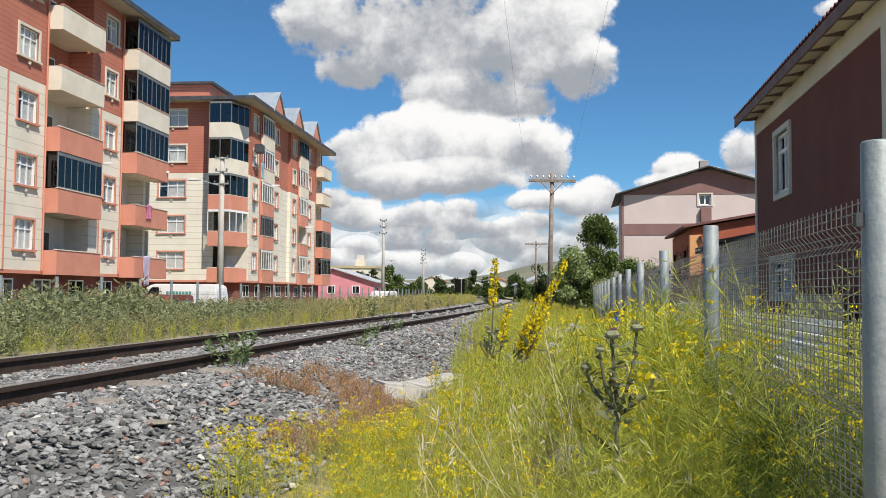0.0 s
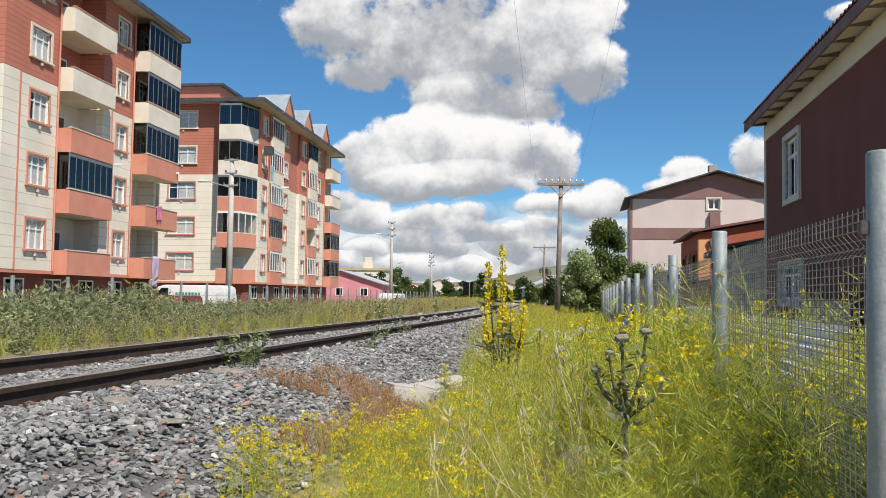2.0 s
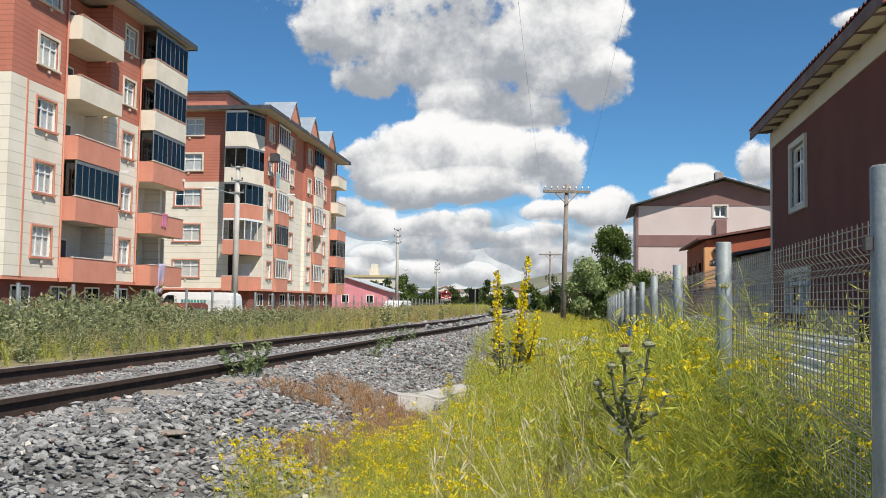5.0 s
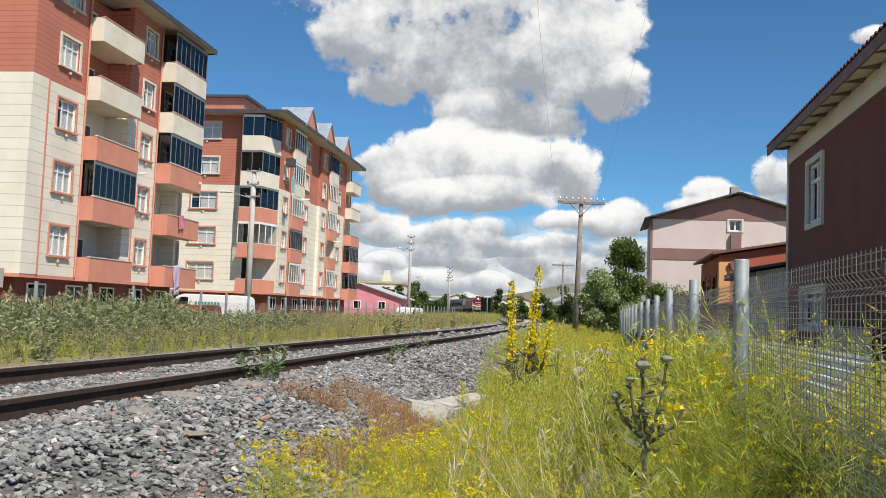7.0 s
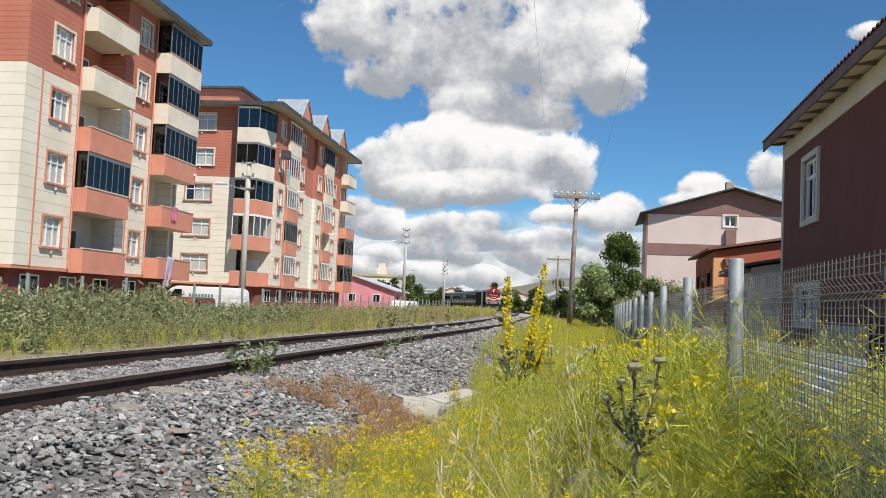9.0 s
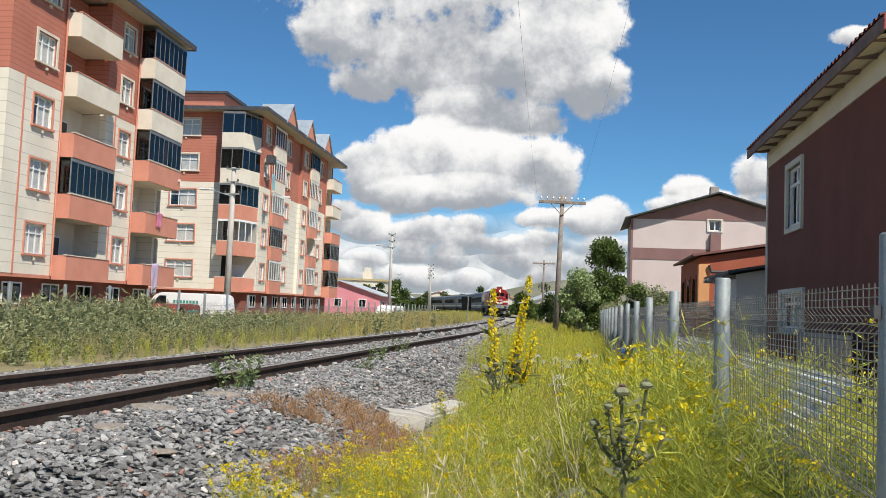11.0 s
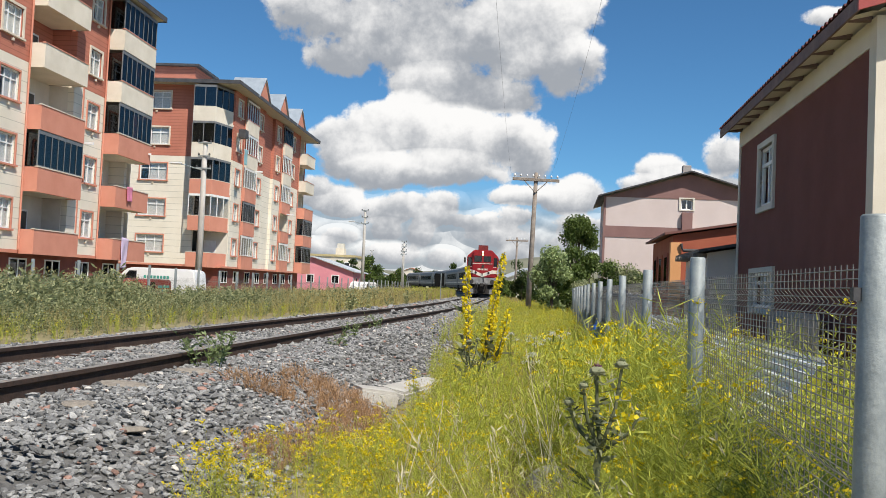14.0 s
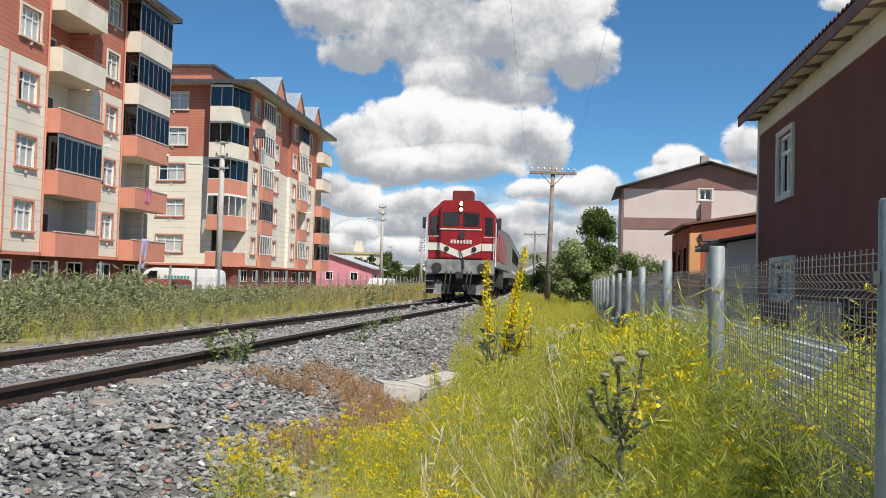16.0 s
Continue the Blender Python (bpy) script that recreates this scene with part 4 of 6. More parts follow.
def make_fence():
    fence = thing("mesh_fence", "welded wire mesh fence on round galvanised steel posts", "fence")
    for k, y in enumerate(POSTS):
        x, top, lean = fence_x(y), 0.977 - 0.005 * k, random.uniform(-0.012, 0.012)
        bm = bmesh.new()
        tube(bm, [(x, y, -0.95), (x + lean, y, top - 0.006), (x + lean, y, top)], [0.038, 0.038, 0.034], 20)
        part("post", bm, GALV, fence, smooth=True)
        bm = bmesh.new()
        box(bm, x - 0.045, x + 0.052, y - 0.012, y + 0.012, 0.78, 0.81)
        part("clamp", bm, FASCIA, fence)
        part("clamp", soft_box(x - 0.045, x + 0.052, y - 0.012, y + 0.012, 0.10, 0.13, 0.003, 1), FASCIA, fence)
    for k, (y0, y1) in enumerate(zip(POSTS, POSTS[1:])):
        near = k < 6
        zs = list(np.arange(-0.55, 0.865, 0.0235 if near else 0.047))
        verts, faces = [], []

        def bend(z):
            return max(0.0, 0.03 - abs(z - 0.775) * 0.9) + max(0.0, 0.03 - abs(z - 0.30) * 0.9)

        def bar(points, r):
            base = len(verts)
            for x, y, z in points:
                for dx, dz in ((-r, 0), (0, r), (r, 0), (0, -r)):
                    verts.append((x + dx, y + (dz if abs(points[0][1] - points[-1][1]) < 0.01 else 0), z + (0 if abs(points[0][1] - points[-1][1]) < 0.01 else dz)))
            for i in range(len(points) - 1):
                for s in range(4):
                    a, b = base + i * 4 + s, base + i * 4 + (s + 1) % 4
                    faces.append((a, a + 4, b + 4, b))
        sag = random.uniform(-0.015, 0.015)
        for z in zs:
            bar([(fence_x(y) + 0.045 + bend(z) + sag * math.sin((y - y0) / (y1 - y0) * math.pi), y, z) for y in (y0 + 0.02, (y0 + y1) / 2, y1 - 0.02)], 0.0019)
        for y in np.arange(y0 + 0.04, y1, 0.05 if near else 0.1):
            bar([(fence_x(y) + 0.049 + bend(z) + sag * math.sin((y - y0) / (y1 - y0) * math.pi), y, z) for z in (-0.55, 0.267, 0.30, 0.333, 0.742, 0.775, 0.808, 0.875)], 0.0017)
        tagged(soup("wire_panel", verts, faces, WIRE, fence), kind="stuff")
    return fence


make_fence()


def make_sheets():
    """Bright corrugated sheets stacked behind the fence, and a tarpaulin over the next stretch."""
    s = thing("corrugated_sheet", "bright corrugated metal sheets leaning behind the mesh fence", "sheet metal")
    for y0, y1, z0, z1, off in ((4.3, 8.0, 0.12, 0.50, 0.25), (8.05, 11.3, 0.12, 0.54, 0.25), (11.35, 15.5, 0.12, 0.5, 0.28)):
        verts, faces, rows = [], [], 260
        for i in range(rows + 1):
            z = z0 + (z1 - z0) * i / rows
            w = 0.015 * math.sin(z * 2 * math.pi / 0.045)
            for y in (y0, y1):
                verts.append((fence_x(y) + off + 0.8 * (z - 0.1) - 0.78 * w, y, z + 0.62 * w))
        for i in range(rows):
            faces.append((2 * i, 2 * i + 1, 2 * i + 3, 2 * i + 2))
        ob = soup("sheet", verts, faces, SHEET, s)
        md = ob.modifiers.new("thick", "SOLIDIFY")
        md.thickness = 0.002
    for y in (5.2, 6.6, 7.8, 8.4, 9.8, 11.0, 11.6, 13.4, 15.2):
        part("trestle", soft_box(fence_x(y) + 0.56, fence_x(y) + 0.62, y, y + 0.06, -0.8, 0.40, 0.01, 1), WOODPOLE, s)
    t = thing("tarpaulin", "grey plastic tarpaulin draped behind the fence posts", "tarpaulin")
    verts, faces, nu, nv = [], [], 60, 16
    for i in range(nu + 1):
        for j in range(nv + 1):
            y = 9.2 + 16.0 * i / nu
            z = 0.0 + (0.80 - 0.03 * i / nu) * j / nv
            x = fence_x(y) + 0.14 + 0.05 * noise.noise((y * 0.9, z * 3, 4)) + 0.03 * math.sin(y * 2.5 + 5 * z) + 0.10 * (j / nv) ** 2
            verts.append((x, y, max(z, 0.34 + 0.06 * math.sin(y * 1.3)) + 0.05 * noise.noise((y * 0.6, 2, j * 0.1))))
    for i in range(nu):
        for j in range(nv):
            a = i * (nv + 1) + j
            faces.append((a, a + nv + 1, a + nv + 2, a + 1))
    ob = soup("cover", verts, faces, PLASTIC, t, smooth=True)
    ob.modifiers.new("thick", "SOLIDIFY").thickness = 0.004
    b = thing("board", "pale grey board leaning against the plinth of a maroon house", "board", at=skewed(3.9, 11.6))
    part("panel", soft_box(0, 0.05, 0, 2.6, -0.5, 0.62, 0.008, 1), GREYWALL, b)
    c = thing("plastic_bag", "blue plastic bag caught at the foot of a fence post", "bag")
    bm = bmesh.new()
    bmesh.ops.create_icosphere(bm, subdivisions=2, radius=0.09)
    for v in bm.verts:
        v.co = Vector((fence_x(14.3) - 0.06, 14.3, 0.12)) + Vector((v.co.x * 0.5, v.co.y * 0.9, v.co.z * 2.2)) * (1 + 0.5 * noise.noise(v.co * 20))
    part("sheet", bm, surface("blue_plastic", (0.01, 0.07, 0.35), (0.03, 0.14, 0.5), 8, 0.4, 0.2), c)


make_sheets()


# ---- poles and wires ----
def make_telegraph_pole(label, x, y, z0, top, arm, lean=0.0, crossarms=1):
    p = thing("telegraph_pole", label, "utility pole", group="wooden telegraph poles", at=pose(x, y, 0, 0, lean, 0))
    bm = bmesh.new()
    tube(bm, [(0, 0, z0 - 0.4), (0, 0, (z0 + top) / 2), (0, 0, top + 0.25)], [0.135, 0.115, 0.09], 12)
    part("pole", bm, WOODPOLE, p, smooth=True)
    for k in range(crossarms):
        z = top - 0.1 - 0.7 * k
        part("crossarm", soft_box(-arm / 2, arm / 2, -0.16, -0.06, z - 0.07, z + 0.07, 0.012, 1), WOODPOLE, p)
        bm = bmesh.new()
        for s in (-1, 1):
            tube(bm, [(s * 0.55, -0.12, z - 0.05), (0, -0.12, z - 0.62)], 0.022, 6)
        part("brace", bm, WOODPOLE, p)
        for i in range(8):
            q = -arm / 2 + 0.1 + (arm - 0.2) * i / 7
            if abs(q) < 0.1:
                continue
            bm = bmesh.new()
            tube(bm, [(q, -0.11, z + 0.05), (q, -0.11, z + 0.14), (q, -0.11, z + 0.15), (q, -0.11, z + 0.22), (q, -0.11, z + 0.25)], [0.012, 0.012, 0.05, 0.042, 0.015], 8)
            part("insulator", bm, PVC, p, smooth=True)
    return p


make_telegraph_pole("weathered wooden telegraph pole with a crossarm of white insulators", 0.8, 42.0, -0.4, 6.05, 2.2, 1.2)
make_telegraph_pole("distant wooden telegraph pole with one crossarm", 0.3, 95.0, -0.5, 6.0, 2.4)


def make_concrete_pole(label, x, y, z0, top, width, lamp):
    p = thing("concrete_pole", label, "utility pole", group="concrete power poles", at=pose(x, y, 0))
    bm = bmesh.new()
    tube(bm, [(0, 0, z0), (0, 0, top)], [width, width * 0.6], 10)
    part("shaft", bm, POLECON, p, smooth=True)
    for k, (z, w) in enumerate(((top - 0.1, 0.9), (top - 0.95, 0.8), (top - 1.75, 1.0))):
        part("bracket", soft_box(-w / 2, w / 2, -0.2, -0.1, z - 0.05, z + 0.05, 0.01, 1), GALV, p)
        for q in (-w / 2 + 0.05, w / 2 - 0.05):
            bm = bmesh.new()
            tube(bm, [(q, -0.15, z), (q, -0.15, z + 0.1), (q, -0.15, z + 0.2)], [0.03, 0.07, 0.04], 8)
            part("insulator", bm, FASCIA, p)
    if lamp:
        bm = bmesh.new()
        tube(bm, [(0, -0.1, top - 1.9), (-0.6, -0.5, top - 1.75), (-1.2, -0.9, top - 1.6)], 0.03, 6)
        arm = part("lamp_arm", bm, GALV, p)
        part("lamp_head", soft_box(-1.9, -1.1, -1.15, -0.85, top - 1.66, top - 1.52, 0.05, 2), PVC, arm)
    return p


make_concrete_pole("tall concrete power pole with a street lamp arm and brackets", -20.1, 55.6, -0.9, 9.35, 0.24, True)
make_concrete_pole("tall concrete power pole with a street lamp arm and brackets", -19.1, 112.0, -0.9, 9.95, 0.24, True)
make_concrete_pole("slim distant concrete power pole", -18.65, 150.0, -0.9, 8.0, 0.2, False)
make_concrete_pole("slim distant concrete power pole", -19.1, 154.0, -0.9, 7.6, 0.18, False)
make_concrete_pole("slim distant concrete power pole", -33.0, 205.0, -0.9, 8.2, 0.18, False)
make_concrete_pole("slim distant concrete power pole", -27.0, 215.0, -0.9, 9.5, 0.18, False)


def make_wire(label, pts):
    c = bpy.data.curves.new("overhead_wire", "CURVE")
    c.dimensions, c.bevel_depth, c.bevel_resolution = "3D", 0.002, 1
    sp = c.splines.new("POLY")
    n = 24
    sp.points.add(n)
    a, b, sag = Vector(pts[0]), Vector(pts[1]), pts[2]
    for i in range(n + 1):
        t = i / n
        p = a.lerp(b, t)
        sp.points[i].co = (p.x, p.y, p.z - 4 * sag * t * (1 - t), 1)
    c.materials.append(FASCIA)
    return tagged(new("overhead_wire", c), label, "wire", "overhead telegraph wires")


for q in (-0.25, 1.65):
    make_wire("thin overhead telegraph wire to the crossarm", ((q, 41.85, 6.2), (q - 0.4, -4.0, 7.2), 0.75))


def make_marker():
    m = thing("track_marker", "black rectangular board on a thin steel post beside the track", "sign", at=pose(-5.35, 66.0, 0))
    bm = bmesh.new()
    tube(bm, [(0.05, 0, -0.6), (0.05, 0, 1.7)], 0.035, 8)
    part("post", bm, GALV, m)
    part("board", soft_box(-0.42, 0.0, -0.06, -0.04, 0.7, 1.65, 0.006, 1), BLACK, m)
    part("board", soft_box(0.1, 0.3, -0.06, -0.04, 0.75, 1.68, 0.006, 1), BLACK, m)


make_marker()


# ---- weeds and grass ----
GREEN = leafy("yellow_green_foliage", (0.30, 0.34, 0.045), (0.64, 0.65, 0.12), 0.42)
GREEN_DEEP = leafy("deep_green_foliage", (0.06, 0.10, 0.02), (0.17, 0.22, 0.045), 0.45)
OLIVE = leafy("olive_foliage", (0.11, 0.14, 0.06), (0.46, 0.475, 0.255), 0.42)
STRAW = leafy("dry_straw", (0.33, 0.27, 0.10), (0.54, 0.46, 0.21), 0.4, 0.7)
BLEACHED = leafy("bleached_straw", (0.50, 0.44, 0.28), (0.72, 0.66, 0.48), 0.3, 0.7)
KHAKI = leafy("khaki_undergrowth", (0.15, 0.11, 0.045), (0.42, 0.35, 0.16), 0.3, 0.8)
RUSSET = leafy("russet_dry_grass", (0.32, 0.185, 0.09), (0.55, 0.35, 0.20), 0.3, 0.8)
PETAL = leafy("yellow_petals", (0.62, 0.48, 0.008), (0.80, 0.66, 0.02), 0.35, 0.6)
GOLD = leafy("golden_petals", (0.70, 0.54, 0.006), (0.82, 0.68, 0.02), 0.3, 0.6)
WHITE_P = leafy("white_petals", (0.55, 0.55, 0.48), (0.74, 0.74, 0.68), 0.3, 0.7)
THISTLE_G = leafy("thistle_grey_green", (0.10, 0.115, 0.05), (0.36, 0.37, 0.23), 0.35, 0.8)
WEED_LEAF = leafy("weed_leaf", (0.11, 0.15, 0.055), (0.30, 0.36, 0.17), 0.3)
PURPLE = leafy("thistle_purple", (0.20, 0.07, 0.14), (0.32, 0.14, 0.22), 0.2, 0.8)


class Tri:
    """Gathers triangles of one plant, by kind."""

    def __init__(self):
        self.v, self.f = {}, {}

    def add(self, key, pts, tris):
        v, f = self.v.setdefault(key, []), self.f.setdefault(key, [])
        b = len(v)
        v.extend(pts)
        f.extend([tuple(b + i for i in t) for t in tris])

    def ribbon(self, key, pts, w0, w1, rng):
        a = rng.uniform(0, 2 * np.pi)
        side = np.array([np.cos(a), np.sin(a), 0.0])
        n = len(pts)
        out = []
        for i, p in enumerate(pts):
            w = (w0 + (w1 - w0) * i / (n - 1)) / 2
            out += [p - side * w, p + side * w]
        self.add(key, out, [t for i in range(n - 1) for t in ((2 * i, 2 * i + 1, 2 * i + 3), (2 * i, 2 * i + 3, 2 * i + 2))])

    def leaf(self, key, p, way, length, width, rng):
        way = way / np.linalg.norm(way)
        side = np.cross(way, rng.normal(0, 1, 3))
        side /= np.linalg.norm(side) + 1e-9
        self.add(key, [p, p + way * length * 0.45 + side * width / 2, p + way * length, p + way * length * 0.45 - side * width / 2], [(0, 1, 2), (0, 2, 3)])

    def tuft(self, key, c, r, size, n, rng, flat=1.0):
        for _ in range(n):
            p = c + rng.normal(0, r, 3) * np.array([1, 1, flat])
            a, b = rng.normal(0, 1, 3), rng.normal(0, 1, 3)
            a, b = a / np.linalg.norm(a) * size, b / np.linalg.norm(b) * size
            self.add(key, [p - a, p + b, p + a, p - b], [(0, 1, 2), (0, 2, 3)])

    def shapes(self):
        return {k: (np.array(self.v[k]), np.array(self.f[k])) for k in self.v}


def stem_points(rng, base, height, lean, n=4):
    a = rng.uniform(0, 2 * np.pi)
    d = np.array([np.cos(a), np.sin(a), 0]) * lean
    t = np.linspace(0, 1, n)
    return [base + np.array([0, 0, height * q]) + d * height * q ** 1.6 for q in t]


def mustard(rng, flowers, wide=1.0, leaves=20, bloom=1.0):
    """Feathery yellow-flowered weed, one metre-scale unit high."""
    g = Tri()
    for _ in range(rng.integers(5, 9)):
        pts = stem_points(rng, rng.normal(0, 0.05, 3) * [1, 1, 0], rng.uniform(0.6, 1.0), rng.uniform(0.05, 0.45))
        g.ribbon("green", pts, 0.0055 * wide, 0.0025 * wide, rng)
        for _ in range(leaves):
            q = rng.uniform(0.12, 0.95)
            i = min(int(q * 3), 2)
            p = pts[i] + (pts[i + 1] - pts[i]) * (q * 3 - i)
            w = rng.normal(0, 1, 3) * [1, 1, 0.3] + [0, 0, 0.8]
            g.leaf("green", p, w, rng.uniform(0.05, 0.12), 0.0058 * wide, rng)
        if rng.random() < flowers:
            g.tuft("petal", pts[-1], 0.011 * wide * bloom, 0.0050 * wide * bloom, 15, rng, 0.5)
            if rng.random() < 0.6:
                g.tuft("petal", pts[-1] + rng.normal(0, 0.05, 3), 0.010 * wide * bloom, 0.0045 * wide * bloom, 8, rng, 0.5)
    return g.shapes()


def straw(rng, wide=1.0):
    g = Tri()
    for _ in range(rng.integers(7, 13)):
        pts = stem_points(rng, rng.normal(0, 0.05, 3) * [1, 1, 0], rng.uniform(0.5, 1.0), rng.uniform(0.1, 0.55))
        g.ribbon("straw", pts, 0.005 * wide, 0.002 * wide, rng)
        if rng.random() < 0.6:
            for _ in range(6):
                g.leaf("straw", pts[-1] - [0, 0, rng.uniform(0, 0.14)], rng.normal(0, 0.5, 3) + [0, 0, 1], 0.06, 0.006 * wide, rng)
    return g.shapes()


def broadweed(rng, wide=1.0):
    g = Tri()
    for _ in range(rng.integers(4, 8)):
        pts = stem_points(rng, rng.normal(0, 0.06, 3) * [1, 1, 0], rng.uniform(0.55, 1.0), rng.uniform(0.05, 0.35))
        g.ribbon("olive", pts, 0.010, 0.004, rng)
        for _ in range(15):
            q = rng.uniform(0.1, 1.0)
            i = min(int(q * 3), 2)
            p = pts[i] + (pts[i + 1] - pts[i]) * (q * 3 - i)
            g.leaf("olive", p, rng.normal(0, 1, 3) * [1, 1, 0.5] + [0, 0, 0.5], rng.uniform(0.07, 0.17), 0.042 * wide, rng)
        if rng.random() < 0.35:
            g.tuft("straw", pts[-1], 0.03, 0.016, 5, rng)
    return g.shapes()


PLANT_MATS = {"green": GREEN, "petal": PETAL, "straw": STRAW, "olive": OLIVE, "deep": GREEN_DEEP, "russet": RUSSET}


def field(name, label, variants, places, sizes, rng, mats=None, tilt=0.08):
    """One patch of uncountable plants: a mesh for each material."""
    patch = thing(name, label, "grass", kind="stuff")
    rots = turns(rng, len(places), tilt)
    pick = rng.integers(0, len(variants), len(places))
    keys = sorted({k for v in variants for k in v})
    for key in keys:
        vs, fs, base = [], [], 0
        for i, v in enumerate(variants):
            if key not in v:
                continue
            idx = np.nonzero(pick == i)[0]
            if not len(idx):
                continue
            w, f = scatter([v[key]], places[idx], sizes[idx], rots[idx], rng)
            vs.append(w)
            fs.append(f + base)
            base += len(w)
        if vs:
            tagged(soup("blades", np.concatenate(vs), np.concatenate(fs), (mats or PLANT_MATS)[key], patch), kind="stuff")
    return patch


def spots(rng, n, x0, x1, y0, y1, keep):
    """Points on the ground where keep(x, y) allows (a chance from 0 to 1)."""
    x, y = rng.uniform(x0, x1, n), rng.uniform(y0, y1, n)
    ok = np.array([rng.random() < keep(a, b) for a, b in zip(x, y)])
    x, y = x[ok], y[ok]
    return np.stack([x, y, [ground_z(a, b) - 0.02 for a, b in zip(x, y)]], 1)


def right_edge(y):
    """Where the ballast gives way to the weeds."""
    return (track_x(y) + 2.62 + 0.42 * smooth(5.6, 6.8, y) * (1 - smooth(9.6, 11.2, y)) - 0.85 * smooth(11.5, 22.0, y)
            + 0.22 * noise.noise((y * 0.8, 1.7, 0)))


def dry_patch(x, y):
    """How far a spot lies in the parched hollow round the boulder (1 in its middle)."""
    return max(0.0, 1.0 - ((x - 0.22) / 0.30) ** 2 - ((y - 4.6) / 1.15) ** 2)


def tall(x, y):
    """How high the weeds stand on the verge: low by the stones, high by the fence."""
    h = 0.35 + 0.22 * smooth(-1.2, 0.0, x) + (0.30 * smooth(0.0, 0.45, x) + 0.34 * smooth(0.5, 0.85, x)) * (1 - 0.75 * smooth(5.0, 10.5, y))
    return h * (1 - 0.55 * min(1.0, 1.6 * dry_patch(x, y)))


def make_verge():
    rng = np.random.default_rng(11)
    plain = [mustard(rng, 0.3, 0.6, 62, 1.7) for _ in range(7)]
    bloom = [mustard(rng, 0.95, 1.6, 18, 1.7) for _ in range(5)]
    mid = [mustard(rng, 0.14, 1.5, 26) for _ in range(5)]
    dry = [straw(rng, 1.3) for _ in range(6)]

    def band(x, y):
        e = right_edge(y)
        return 0.0 if x < e else smooth(e, e + 0.4, x) * (1.0 if x < fence_x(y) + (0.0 if y < 5 else 0.25) else (0.06 if y < 5 else (0.5 if y < 9 else 0.12)))

    def heights(p, lo, hi, rate):
        clump = np.array([0.86 + 0.42 * noise.noise((a * rate, b * rate, 5)) for a, b, _ in p])
        return clump * np.array([tall(a, b) for a, b, _ in p]) * rng.uniform(lo, hi, len(p))
    p = spots(rng, 950, -0.9, 2.0, 2.7, 5.4, lambda x, y: band(x, y) * (0.85 if x > 0.45 else 0.7) * (1 - 0.8 * min(1, 1.5 * dry_patch(x, y))))
    field("wild_mustard", "dense feathery yellow-green weeds close to the fence", plain, p, heights(p, 0.7, 1.12, 2.2), rng)
    p = spots(rng, 2700, -2.0, 2.1, 5.2, 14, band)
    field("wild_mustard", "dense feathery yellow-green weeds between ballast and fence", mid, p, heights(p, 0.75, 1.2, 1.6), rng)
    p = spots(rng, 620, -2.0, 1.3, 2.5, 14, lambda x, y: 0 if y < 3.2 else band(x, y) * (0.95 if x < -0.4 and y < 7 else 0.2) * (1 - min(1, 2 * dry_patch(x, y))))
    field("wild_mustard", "yellow blossoming weeds beside the ballast", bloom, p, heights(p, 0.85, 1.2, 1.6), rng)
    p = spots(rng, 1250, -2.0, 1.4, 2.5, 14, lambda x, y: 0 if y < 3.4 else band(x, y) * (0.55 if -0.9 < x < 0.5 and y > 5 else 0.25))
    field("dry_grass", "dry straw-coloured grass stalks among the weeds", dry, p, np.array([min(0.72, tall(a, b)) for a, b, _ in p]) * rng.uniform(0.75, 1.15, len(p)), rng)
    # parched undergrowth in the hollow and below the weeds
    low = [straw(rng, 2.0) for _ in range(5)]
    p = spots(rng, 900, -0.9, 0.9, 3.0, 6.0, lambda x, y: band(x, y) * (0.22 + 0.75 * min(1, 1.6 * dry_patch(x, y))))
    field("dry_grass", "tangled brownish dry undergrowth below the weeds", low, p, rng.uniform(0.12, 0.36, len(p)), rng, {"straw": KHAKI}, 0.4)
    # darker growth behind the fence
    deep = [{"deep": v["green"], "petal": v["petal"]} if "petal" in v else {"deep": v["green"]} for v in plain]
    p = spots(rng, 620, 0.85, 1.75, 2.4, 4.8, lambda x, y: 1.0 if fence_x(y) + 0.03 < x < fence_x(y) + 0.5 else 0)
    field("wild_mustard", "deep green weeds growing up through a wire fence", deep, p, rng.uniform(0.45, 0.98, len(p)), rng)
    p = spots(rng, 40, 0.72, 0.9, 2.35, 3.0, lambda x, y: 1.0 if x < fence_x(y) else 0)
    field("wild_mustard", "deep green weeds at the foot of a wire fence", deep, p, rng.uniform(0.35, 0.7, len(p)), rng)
    # long bleached stalks, forked and bowed
    bleached = [straw(rng, 1.5) for _ in range(5)]
    p = spots(rng, 80, -0.45, 1.0, 3.4, 8.0, lambda x, y: 0.25 * band(x, y))
    field("dry_grass", "long bleached stalks leaning among the weeds", bleached, p, rng.uniform(0.7, 1.0, len(p)), rng, {"straw": BLEACHED}, 0.25)
    stalk = []
    for _ in range(6):
        g = Tri()
        pts = stem_points(rng, np.zeros(3), rng.uniform(0.75, 1.0), rng.uniform(0.2, 0.6), 7)
        g.ribbon("straw", pts, 0.009, 0.004, rng)
        for q in (2, 3, 4):
            twig = [pts[q] + (np.array([rng.normal(0, 0.3), rng.normal(0, 0.3), 0.55])) * t * rng.uniform(0.25, 0.5) for t in (0, 0.4, 0.75, 1.0)]
            g.ribbon("straw", twig, 0.006, 0.003, rng)
        stalk.append(g.shapes())
    p = spots(rng, 80, -0.5, 0.8, 3.3, 5.6, lambda x, y: 0.32 * band(x, y))
